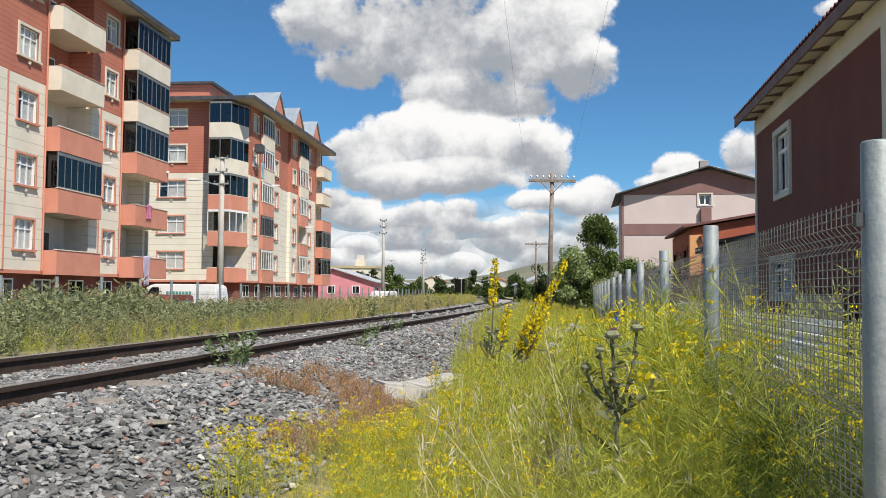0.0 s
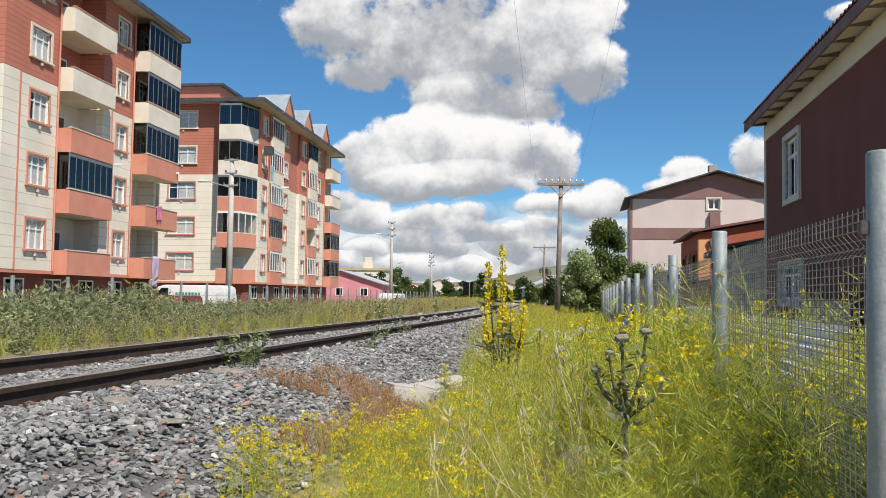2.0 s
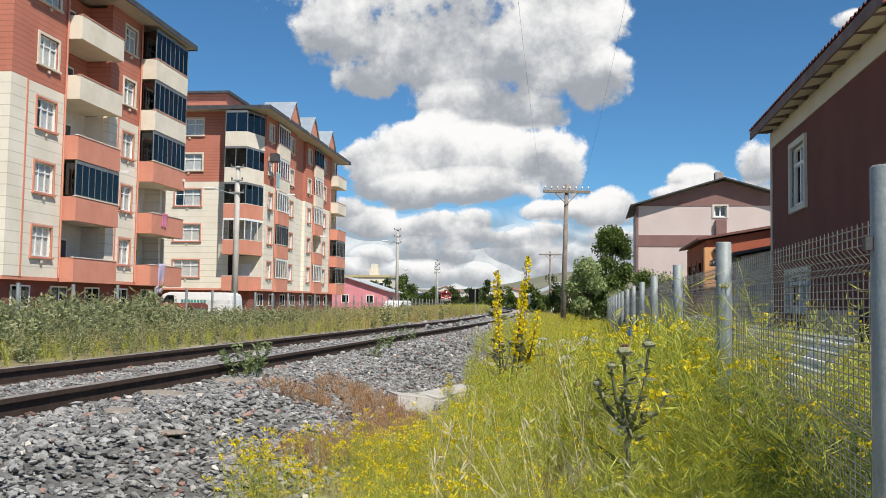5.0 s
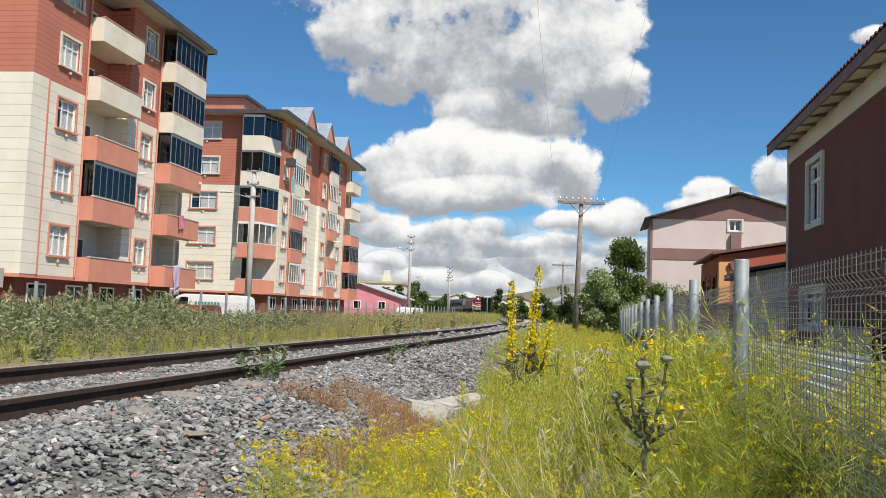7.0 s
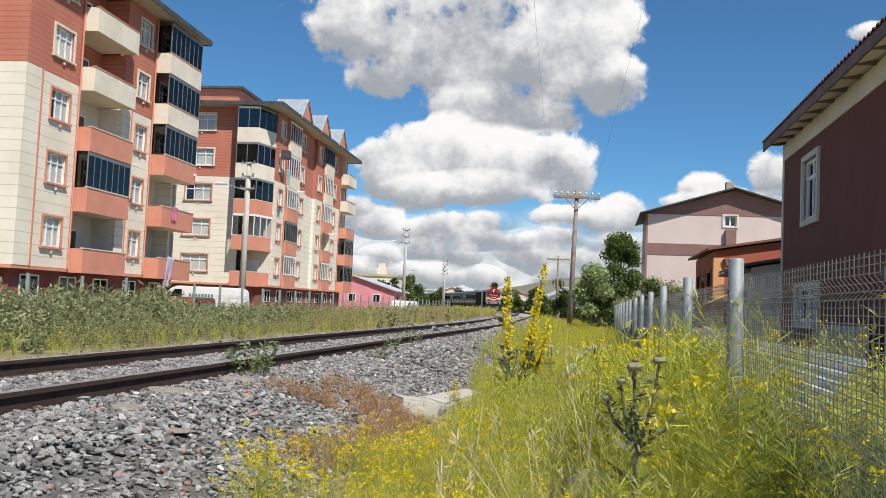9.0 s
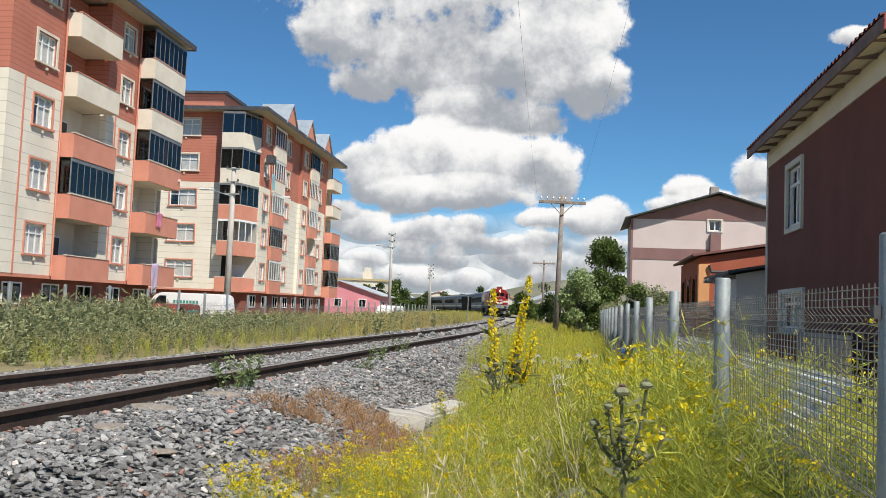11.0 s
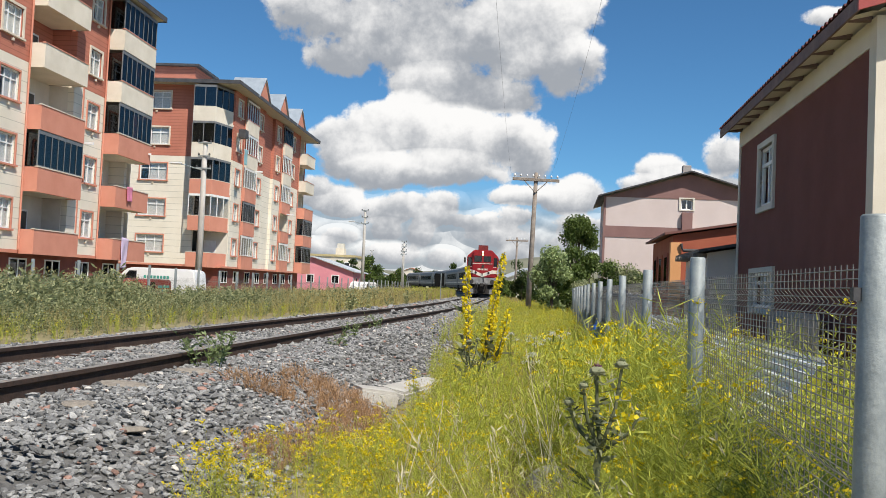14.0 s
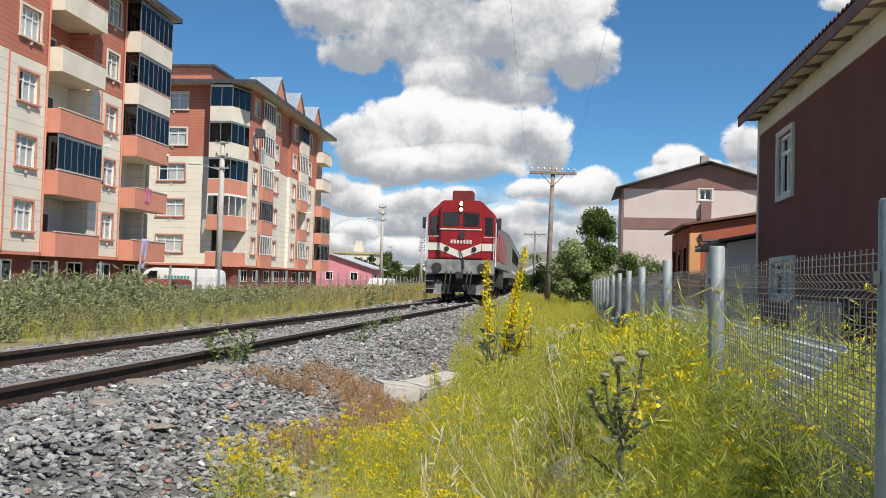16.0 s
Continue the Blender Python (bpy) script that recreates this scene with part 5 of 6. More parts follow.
    field("dry_grass", "tall bleached forked stalks of last year's weeds", stalk, p, rng.uniform(0.5, 0.85, len(p)), rng, {"straw": BLEACHED}, 0.15)
    # further along the verge, coarser
    plain2, dry2 = [mustard(rng, 0.08, 2.0) for _ in range(5)], [straw(rng, 2.6) for _ in range(5)]
    p = spots(rng, 5200, -3.2, 3.2, 14, 62, lambda x, y: band(x, y) * (1.0 if y < 40 else 0.6))
    field("wild_mustard", "yellow-green weeds filling the verge along the fence", plain2, p, rng.uniform(0.42, 0.66, len(p)), rng)
    p = spots(rng, 1500, -3.2, 3.2, 14, 90, band)
    field("dry_grass", "dry grass along the railway verge", dry2, p, rng.uniform(0.4, 0.62, len(p)), rng)
    # russet mats on the ballast edge
    mats = [straw(rng, 7.0) for _ in range(4)]
    p = spots(rng, 4200, -3.0, -0.5, 4.6, 10.0, lambda x, y: min(1.0, sum(max(0.0, 1 - ((x - a) / p_) ** 2 - ((y - b) / q_) ** 2) for a, b, p_, q_ in ((-2.1, 7.6, 0.4, 0.35), (-1.77, 8.5, 0.45, 0.6), (-1.35, 7.9, 0.45, 0.9), (-1.15, 6.7, 0.5, 0.9), (-1.5, 5.9, 0.3, 0.5)))))
    field("dry_grass", "low russet dry grass matted over the stones", [{"russet": v["straw"]} for v in mats], p + [0, 0, 0.03], rng.uniform(0.09, 0.17, len(p)), rng, tilt=0.5)


make_verge()


def make_left_verge():
    rng = np.random.default_rng(23)
    weeds = [broadweed(rng) for _ in range(6)]
    weeds2 = [broadweed(rng, 1.7) for _ in range(5)]
    dry = [straw(rng, 2.2) for _ in range(6)]
    pale = [mustard(rng, 0.08, 2.2) for _ in range(4)]

    def edge(y):
        return track_x(y) - 3.15 - 0.35 * noise.noise((y * 0.5, 9, 0))

    def dense(x, y):
        return 1.0 if x < edge(y) - 0.35 else (0.35 if x < edge(y) else 0.0)

    def grazed(p):
        """The growth stays lower before the parked van."""
        return np.array([1.0 if y > 46 or not -0.475 < x / y < -0.36 else (1.12 if x / y < -0.42 else 0.86) for x, y, _ in p])
    p = spots(rng, 2600, -14.5, -6.5, 10.5, 32, lambda x, y: dense(x, y) * (1.0 if x > -0.62 * y - 1.5 else 0) * (0.95 if x < edge(y) - 1.2 else 0.25))
    h = np.array([(0.45 + 0.62 * smooth(0.6, 3.0, edge(y) - x)) * (1 - 0.28 * smooth(-0.45, -0.41, x / y)) for x, y, _ in p])
    field("tall_weeds", "tall olive-green leafy weeds beside the railway", weeds, p, h * rng.uniform(0.6, 1.2, len(p)), rng)
    p = spots(rng, 650, -10.5, -6.5, 10.0, 45, lambda x, y: dense(x, y) * (1.0 if x > edge(y) - 2.2 else 0.1))
    field("dry_grass", "straw and green grass fringe along the ballast", dry, p, rng.uniform(0.35, 0.6, len(p)), rng)
    p = spots(rng, 650, -10.5, -6.5, 10.0, 45, lambda x, y: dense(x, y) * (0.8 if x > edge(y) - 1.8 else 0.0))
    field("wild_mustard", "yellow-green weeds along the ballast", pale, p, rng.uniform(0.3, 0.55, len(p)), rng)
    p = spots(rng, 4200, -17.0, -5.0, 28, 110, lambda x, y: dense(x, y))
    field("dry_grass", "pale straw grass field beyond the track", dry, p, grazed(p) * rng.uniform(0.6, 1.0, len(p)), rng)
    p = spots(rng, 1700, -20.0, -5.0, 26, 75, lambda x, y: dense(x, y) * (1.0 if x < -8.5 else 0.25))
    field("tall_weeds", "olive-green weeds scattered through straw grass", weeds2, p, grazed(p) * rng.uniform(0.6, 1.0, len(p)), rng)
    p = spots(rng, 900, -16.0, -4.5, 60, 130, lambda x, y: dense(x, y) * 0.8)
    field("wild_mustard", "yellow-green growth along the far curve", [mustard(rng, 0.03, 3.4) for _ in range(3)], p, rng.uniform(0.7, 1.1, len(p)), rng)


make_left_verge()


def plant_part(name, tri_key, shapes, material, parent, label=""):
    v, f = shapes[tri_key]
    ob = soup(name, v, f, material, parent)
    return tagged(ob, label) if label else ob


def make_mullein():
    """The flowering stalks that sway in the wind."""
    rng = np.random.default_rng(3)
    x, y = -0.34, 9.0
    m = thing("mullein", "tall mullein plant with yellow flower spikes", "plant", at=pose(x, y, ground_z(x, y)))
    stalks = []
    for dx, dy, h, lean, bloom in ((0.0, 0.0, 1.66, 0, 0.62), (-0.05, 0.1, 1.50, -2, 0.35), (0.05, 0.12, 1.2, 7, 0.5), (0.1, -0.06, 1.12, 12, 0.5), (-0.03, -0.1, 1.05, -3, 0.4)):
        bm = bmesh.new()
        tube(bm, [(0, 0, 0), (0.01, 0, h * 0.5), (0, 0, h)], [0.013, 0.009, 0.003], 7)
        st = part("stalk", bm, THISTLE_G, m, smooth=True)
        st.matrix_basis = pose(dx, dy, 0, 0, lean, 0)
        g = Tri()
        for k in range(int(240 * bloom * h)):
            z = h * (1 - bloom * rng.random() ** 0.8)
            r = 0.034 * min(1, (h - z) / 0.15 + 0.2)
            a = rng.uniform(0, 2 * np.pi)
            g.tuft("gold", np.array([math.cos(a) * r, math.sin(a) * r, z]), 0.008, 0.014, 3, rng)
        plant_part("flower_spike", "gold", g.shapes(), GOLD, st, "golden yellow flower spike")
        g = Tri()
        for k in range(16):
            z = rng.uniform(0.05, h * (1 - bloom * 0.8))
            g.leaf("leaf", np.array([0, 0, z]), rng.normal(0, 1, 3) * [1, 1, 0.2] + [0, 0, 0.5], rng.uniform(0.1, 0.22), 0.045, rng)
        plant_part("leaves", "leaf", g.shapes(), THISTLE_G, st)
        stalks.append((st, dx, dy, lean))
    return stalks


mullein_stalks = make_mullein()


def make_thistle(x, y, s, label, seed):
    rng = np.random.default_rng(seed)
    t = thing("thistle", label, "plant", group="thistles on the verge", at=pose(x, y, ground_z(x, y)) @ Matrix.Scale(s, 4))
    fork = Vector((0.02, 0.0, 0.66))
    bm = bmesh.new()
    tube(bm, [(0, 0, -0.05), (0.0, 0.01, 0.35), tuple(fork)], [0.012, 0.011, 0.010], 8)
    part("stem", bm, THISTLE_G, t)
    g = Tri()
    for k, (tx, ty, tz) in enumerate(((-0.005, 0, 1.0), (0.10, 0.03, 1.03), (-0.115, 0.02, 0.86), (-0.06, -0.03, 0.94), (0.165, -0.05, 0.84))):
        bm = bmesh.new()
        mid = (tx * 0.75 + 0.005, ty * 0.8, 0.66 + (tz - 0.66) * 0.5)
        tube(bm, [tuple(fork), mid, (tx, ty, tz - 0.02)], [0.009, 0.008, 0.006], 7)
        part("branch", bm, THISTLE_G, t)
        for _ in range(26):
            q = rng.uniform(0.0, 0.9)
            p = np.array(fork.lerp(Vector((tx, ty, tz)), q))
            g.leaf("leaf", p, rng.normal(0, 1, 3) * [1, 1, 0.5] + [0, 0, 0.25], rng.uniform(0.03, 0.085), rng.uniform(0.01, 0.024), rng)
        r = (0.033, 0.028, 0.022, 0.02, 0.012)[k]
        bm = bmesh.new()
        bmesh.ops.create_icosphere(bm, subdivisions=2, radius=r)
        for v in bm.verts:
            v.co = Vector((tx, ty, tz)) + Vector((v.co.x, v.co.y, v.co.z * 0.62)) * (1 + 0.25 * noise.noise(v.co * 90))
        head = part("flower_head", bm, THISTLE_G, t)
        h = Tri()
        for _ in range(60):
            h.leaf("p", np.array([tx, ty, tz + r * 0.2]), rng.normal(0, 0.7, 3) + [0, 0, 1], r * 0.95, 0.005, rng)
            h.leaf("q", np.array([tx, ty, tz - r * 0.2]), rng.normal(0, 1, 3) * [1, 1, 0.5], r * 1.5, 0.004, rng)
        sh = h.shapes()
        plant_part("bristles", "p", sh, PURPLE if k == 0 else OLIVE, head)
        plant_part("spines", "q", sh, THISTLE_G, head)
    for _ in range(40):
        g.leaf("leaf", np.array([0, 0, rng.uniform(0.1, 0.66)]), rng.normal(0, 1, 3) * [1, 1, 0.4] + [0, 0, 0.3], rng.uniform(0.08, 0.16), 0.03, rng)
    plant_part("leaves", "leaf", g.shapes(), THISTLE_G, t, "spiny grey-green leaves")
    return t


make_thistle(0.40, 3.55, 0.945, "branching spiny thistle with budding heads", 4)
make_thistle(-0.34, 8.4, 0.75, "slender thistle with a pale purple flower", 6)


def make_yarrow(x, y, top, r, seed):
    rng = np.random.default_rng(seed)
    t = thing("yarrow", "white flat-topped umbel flowers on thin stems", "plant", group="white umbel flowers", at=pose(x, y, ground_z(x, y)))
    h = top - ground_z(x, y)
    for k in range(7):
        a = rng.uniform(0, 6.28)
        q = r * rng.uniform(0.1, 1.0)
        px, py, pz = q * math.cos(a), q * math.sin(a), h - rng.uniform(0, 0.12)
        bm = bmesh.new()
        tube(bm, [(0, 0, 0), (px * 0.4, py * 0.4, pz * 0.6), (px, py, pz)], 0.003, 5)
        part("stem", bm, GREEN_DEEP, t)
        g = Tri()
        g.tuft("w", np.array([px, py, pz]), 0.026, 0.008, 26, rng, 0.35)
        plant_part("umbel", "w", g.shapes(), WHITE_P, t)


for k, (x, y, z, r) in enumerate(((0.35, 10.8, 0.22, 0.16), (0.62, 11.2, 0.26, 0.17), (0.30, 9.6, 0.10, 0.12), (0.05, 11.5, 0.2, 0.1), (1.08, 6.5, 0.0, 0.07), (0.72, 12.5, 0.25, 0.15))):
    make_yarrow(x, y, z, r, 40 + k)


def make_rail_weed(x, y, s, seed):
    rng = np.random.default_rng(seed)
    t = thing("green_weed", "low green leafy weed growing in the ballast", "plant", group="weeds in the ballast", at=pose(x, y, ground_z(x, y)))
    g = Tri()
    for _ in range(9):
        pts = stem_points(rng, rng.normal(0, 0.12, 3) * [1, 1, 0] * s, rng.uniform(0.2, 0.42) * s, rng.uniform(0.2, 0.9), 4)
        g.ribbon("s", pts, 0.008, 0.004, rng)
        for i in range(16):
            q = rng.uniform(0.15, 1)
            k = min(int(q * 3), 2)
            p = pts[k] + (pts[k + 1] - pts[k]) * (q * 3 - k)
            g.leaf("l", p, rng.normal(0, 1, 3) * [1, 1, 0.3] + [0, 0, 0.5], rng.uniform(0.05, 0.1) * s, 0.028 * s, rng)
    sh = g.shapes()
    tagged(plant_part("stem", "s", sh, GREEN_DEEP, t), kind="stuff")
    plant_part("leaves", "l", sh, WEED_LEAF, t)


for k, (x, y, s) in enumerate(((-2.82, 8.45, 1.0), (-3.0, 8.75, 0.85), (-2.55, 14.2, 0.8), (-2.6, 17.0, 0.8), (-2.3, 12.0, 0.5))):
    make_rail_weed(x, y, s, 60 + k)


def make_edge_flowers():
    """Single yellow weeds that stand free on the stones."""
    rng = np.random.default_rng(77)
    base = []
    for k in range(4):
        sh = mustard(rng, 1.0, 1.5, 16, 1.9)
        t = thing("yellow_weed", "small yellow flowering weed on the stones", "plant", group="yellow weeds at the ballast edge")
        plant_part("foliage", "green", sh, GREEN, t)
        plant_part("blossom", "petal", sh, PETAL, t, "bright yellow flower clusters")
        t.matrix_basis = pose(-1.5, 5 + 0.3 * k, ground_z(-1.5, 5 + 0.3 * k))
        base.append(t)
    for k in range(46):
        y = rng.uniform(3.9, 5.8) if k % 4 else rng.uniform(5.8, 9.0)
        x = right_edge(y) + rng.uniform(-0.05, 0.9)
        s = rng.uniform(0.28, 0.52)
        src = base[k % 4]
        if k < 4:
            src.matrix_basis = pose(x, y, ground_z(x, y), 0, 0, rng.uniform(0, 360)) @ Matrix.Scale(s, 4)
        else:
            c = copy_thing(src, pose(x, y, ground_z(x, y), 0, 0, rng.uniform(0, 360)))
            c.scale = (s, s, s)


make_edge_flowers()


# ---- trees, far houses, hill, left fence and van ----
BARK = surface("bark", (0.07, 0.055, 0.04), (0.14, 0.11, 0.085), 6, 0.95, 0.5)
CROWN = leafy("crown_leaves", (0.055, 0.085, 0.018), (0.15, 0.21, 0.05), 0.35, 0.5, 0.7)
CROWN_SILVER = leafy("silver_green_leaves", (0.18, 0.24, 0.08), (0.46, 0.54, 0.26), 0.35, 0.5, 0.9)
CROWN_DARK = leafy("dark_leaves", (0.030, 0.052, 0.014), (0.085, 0.125, 0.032), 0.3, 0.5, 0.5)


def make_tree(name, label, x, y, z0, height, radius, leaves, size, mat_, seed, trunk=0.35, lobes=14, group="", narrow=1.0):
    rng = np.random.default_rng(seed)
    t = thing(name, label, "tree" if "tree" in name else "bush", group, at=pose(x, y, z0))
    bm = bmesh.new()
    tube(bm, [(0, 0, -0.1), (0.03, 0, height * trunk), (0.0, 0.05, height * 0.8)], [0.035 * height * 0.5 + 0.03, 0.03 * height * 0.4 + 0.02, 0.02], 8)
    tr = part("trunk", bm, BARK, t)
    centres = []
    for k in range(lobes):
        a = rng.uniform(0, 2 * np.pi)
        q = rng.uniform(0.0, 1.0)
        z = height * (trunk * 0.7 + (1 - trunk * 0.7) * q) * 0.93
        r = radius * narrow * rng.uniform(0.15, 0.8) * (1.05 - 0.75 * q)
        centres.append((np.array([r * math.cos(a), r * math.sin(a), z]), radius * rng.uniform(0.25, 0.42)))
        bm = bmesh.new()
        c = centres[-1][0]
        tube(bm, [(0, 0, height * trunk * 0.7 + 0.2 * q * height), tuple(c * [0.5, 0.5, 0.9]), tuple(c)], [0.03, 0.018, 0.006], 5)
        part("limb", bm, BARK, t)
    n = leaves // lobes
    vs, fs = [], []
    for c, r in centres:
        d = rng.normal(0, 1, (n, 3))
        d /= np.linalg.norm(d, axis=1)[:, None]
        p = c + d * (r * rng.uniform(0.35, 1.08, (n, 1))) * [1, 1, 0.85]
        vs.append(p)
    p = np.concatenate(vs)
    p = p[p[:, 2] > 0.05 * height]
    leaf = (np.array([[0, -0.5, 0], [0.32, 0, 0.05], [0, 0.5, 0], [-0.32, 0, 0.05]]), np.array([[0, 1, 2], [0, 2, 3]]))
    v, f = scatter([leaf], p, rng.uniform(0.6, 1.3, len(p)) * size, turns(rng, len(p), 0.9), rng)
    tagged(soup("crown", v, f, mat_, t), kind="")
    return t


make_tree("tree", "dark green leafy tree beside a pale pink house", 3.25, 45.0, -0.5, 5.2, 1.45, 13000, 0.13, CROWN, 1, 0.25, 22, narrow=1.7)
make_tree("bush", "silvery green bush beside a telegraph pole", 1.75, 39.0, -0.5, 3.3, 1.35, 9000, 0.13, CROWN_SILVER, 2, 0.1, 18)
make_tree("bush", "green bush behind the fence", 2.7, 41.5, -0.5, 3.4, 1.2, 6000, 0.13, CROWN, 3, 0.1, 14)
for k, (x, y, h, r) in enumerate(((3.2, 37.0, 2.3, 1.4), (4.2, 38.5, 2.5, 1.5), (5.2, 38.0, 2.3, 1.4), (2.5, 39.5, 2.3, 1.3), (4.6, 42.0, 2.9, 1.6), (5.8, 41.0, 2.6, 1.4))):
    make_tree("bush", "mixed green shrub behind the fence", x, y, -0.5, h, r, 5000, 0.12, CROWN if k % 2 else OLIVE, 20 + k, 0.1, 10, "shrubs behind the fence")
for k, (x, y, h, r, m_) in enumerate(((-0.8, 70, 2.2, 1.3, CROWN), (0.8, 74, 2.6, 1.6, CROWN_DARK), (2.2, 66, 2.4, 1.3, CROWN), (3.2, 80, 3.0, 1.8, CROWN_DARK), (-0.5, 88, 2.0, 1.5, CROWN), (1.8, 100, 2.4, 1.8, CROWN_DARK))):
    make_tree("bush", "dark green shrub along the track", x, y, -0.5, h, r, 2200, 0.22, m_, 40 + k, 0.1, 10, "shrubs along the track")
for k, (x, y, h, r) in enumerate(((-29.5, 180, 8.0, 3.6), (-33.5, 186, 6.5, 3.2), (-38, 190, 6.0, 3.0), (-41, 210, 6.5, 3), (-46, 215, 6, 3), (-36, 230, 6.0, 3.0), (-32, 250, 5.5, 3.5), (-27, 262, 6, 3.5), (-15.5, 235, 8.0, 2.6), (-9, 205, 4.2, 2.6),
                                     (-3, 185, 7.5, 3.5), (1, 190, 7.5, 3.5), (-19, 262, 6, 3.5), (-13, 250, 6, 3.2), (4, 170, 6.5, 3.0), (9, 175, 7.0, 3.4), (-25, 285, 7, 3.5), (-60, 240, 7, 3.5), (-54, 245, 7, 3.5), (-30, 290, 7, 4.5), (-38, 300, 7, 4.5), (-44, 290, 7, 4), (-50, 300, 8, 4.5), (-57, 310, 8, 4.5), (-12, 275, 6.5, 4), (-6, 260, 6.5, 4), (0, 240, 6.5, 4), (6, 230, 7, 4), (12, 220, 7, 4), (-66, 320, 8, 5))):
    make_tree("tree", "distant dark green tree", x, y, -0.9, h, r, 1100, 0.55, CROWN_DARK if k % 3 else CROWN, 70 + k, 0.2, 9, "distant trees")


for k in range(26):
    a = -66 + 2.6 * k
    make_tree("tree", "distant dark green tree", a + random.uniform(-1, 1), 262 + 0.9 * abs(a + 30) + random.uniform(-12, 12), -0.9, random.uniform(3.0, 5.2), random.uniform(2.4, 3.8), 700, 0.7,
              CROWN_DARK if k % 3 else CROWN, 130 + k, 0.15, 8, "distant trees")


def make_small_house(label, x, y, w, d, h, rise, wall_m, roof_m, turn=0, doors=2, name="house"):
    t = thing(name, label, "house", at=pose(x, y, 0, 0, 0, turn))
    boxes("wall", [(0, w, 0, d, -1.0, h)], wall_m, t)
    bm = bmesh.new()
    prism(bm, [(-0.02, h), (w + 0.02, h), (w / 2, h + rise)], "y", 0.02, d - 0.02)
    part("gable", bm, wall_m, t)
    bm = bmesh.new()
    for s in (-1, 1):
        prism(bm, [(w / 2, h + rise + 0.02), (w / 2 + s * (w / 2 + 0.4), h - 0.08), (w / 2 + s * (w / 2 + 0.4), h + 0.06), (w / 2, h + rise + 0.16)], "y", -0.4, d + 0.4)
    part("roof", bm, roof_m, t)
    for k in range(doors):
        a = w * (k + 0.6) / (doors + 0.3)
        win = boxes("window", [(a - 0.5, a + 0.5, -0.05, 0.0, 0.4, 1.5)], PVC, t)
        boxes("pane", [(a - 0.4, a + 0.4, -0.06, -0.05, 0.5, 1.4)], TINTED, win)
        for q in range(2):
            b = d * (q + 0.5) / 2
            win = boxes("window", [(w, w + 0.05, b - 0.6, b + 0.6, 0.3, 1.3)], PVC, t)
            boxes("pane", [(w + 0.05, w + 0.06, b - 0.5, b + 0.5, 0.4, 1.2)], TINTED, win)
    return t


PALE_ROOF = surface("pale_metal_roof", (0.42, 0.45, 0.48), (0.58, 0.61, 0.64), 0.5, 0.5, 0.1, metal=0.2)
TILE_ROOF = surface("brick_red_roof", (0.30, 0.10, 0.06), (0.42, 0.17, 0.10), 1, 0.8, 0.2)
make_small_house("bright pink single-storey house with a pale metal roof", -31.0, 112.0, 10.6, 14.0, 1.95, 1.7, PINKHOUSE, PALE_ROOF, 3, 3)
def make_dish(x, y, z):
    d = thing("satellite_dish", "white satellite dish on a short mast", "satellite dish", at=pose(x, y, z))
    bm = bmesh.new()
    tube(bm, [(0, 0, -0.9), (0, 0, 0.1)], 0.03, 6)
    part("mast", bm, GALV, d)
    bm = bmesh.new()
    tube(bm, [(0, 0.1, 0.1), (0.05, 0.0, 0.13), (0.14, -0.22, 0.22)], [0.05, 0.3, 0.48], 16)
    part("dish", bm, PVC, d, smooth=True)


make_dish(-26.4, 111.5, 3.5)
make_small_house("white shed with a pale metal roof", -1.6, 128.0, 9.0, 10.0, 1.9, 1.9, WHITEWALL, PALE_ROOF, 8)
make_small_house("distant white house with a pale roof", -29, 300.0, 14.0, 12.0, 4.0, 2.0, WHITEWALL, PALE_ROOF, 5)
make_small_house("distant house with a brick-red roof", -22, 320.0, 14.0, 12.0, 4.5, 2.2, WHITEWALL, TILE_ROOF, -6)
make_small_house("distant cream house with a brick-red roof", -44, 330.0, 12.0, 12.0, 4.5, 2.2, CREAM_PLAIN, TILE_ROOF, 0)
make_small_house("distant long pale house beyond the curve", -62, 340.0, 13.0, 12.0, 4.0, 2.2, CREAM_PLAIN, PALE_ROOF, 0)


def make_far_block():
    t = thing("flat_roofed_building", "cream flat-roofed building with a water tank on top", "building", at=pose(-58, 250, 0))
    boxes("wall", [(0, 13, 0, 12, -1, 7.6)], CREAM_PLAIN, t)
    boxes("parapet", [(-0.3, 13.3, -0.3, 12.3, 7.6, 8.2)], surface("ochre_render", (0.42, 0.34, 0.18), (0.52, 0.44, 0.25), 0.5, 0.9, 0.1), t)
    for k in range(4):
        w = boxes("window", [(1 + 3 * k, 2.6 + 3 * k, -0.05, 0, 4.6, 6.2)], PVC, t)
        boxes("pane", [(1.2 + 3 * k, 2.4 + 3 * k, -0.08, -0.05, 4.8, 6.0)], TINTED, w)
    boxes("roof_hut", [(6.5, 9.0, 4, 7, 8.2, 10.2)], CREAM_PLAIN, t)
    boxes("water_tank", [(6.8, 8.7, 4.5, 6.5, 10.2, 11.6)], WHITEWALL, t)


make_far_block()


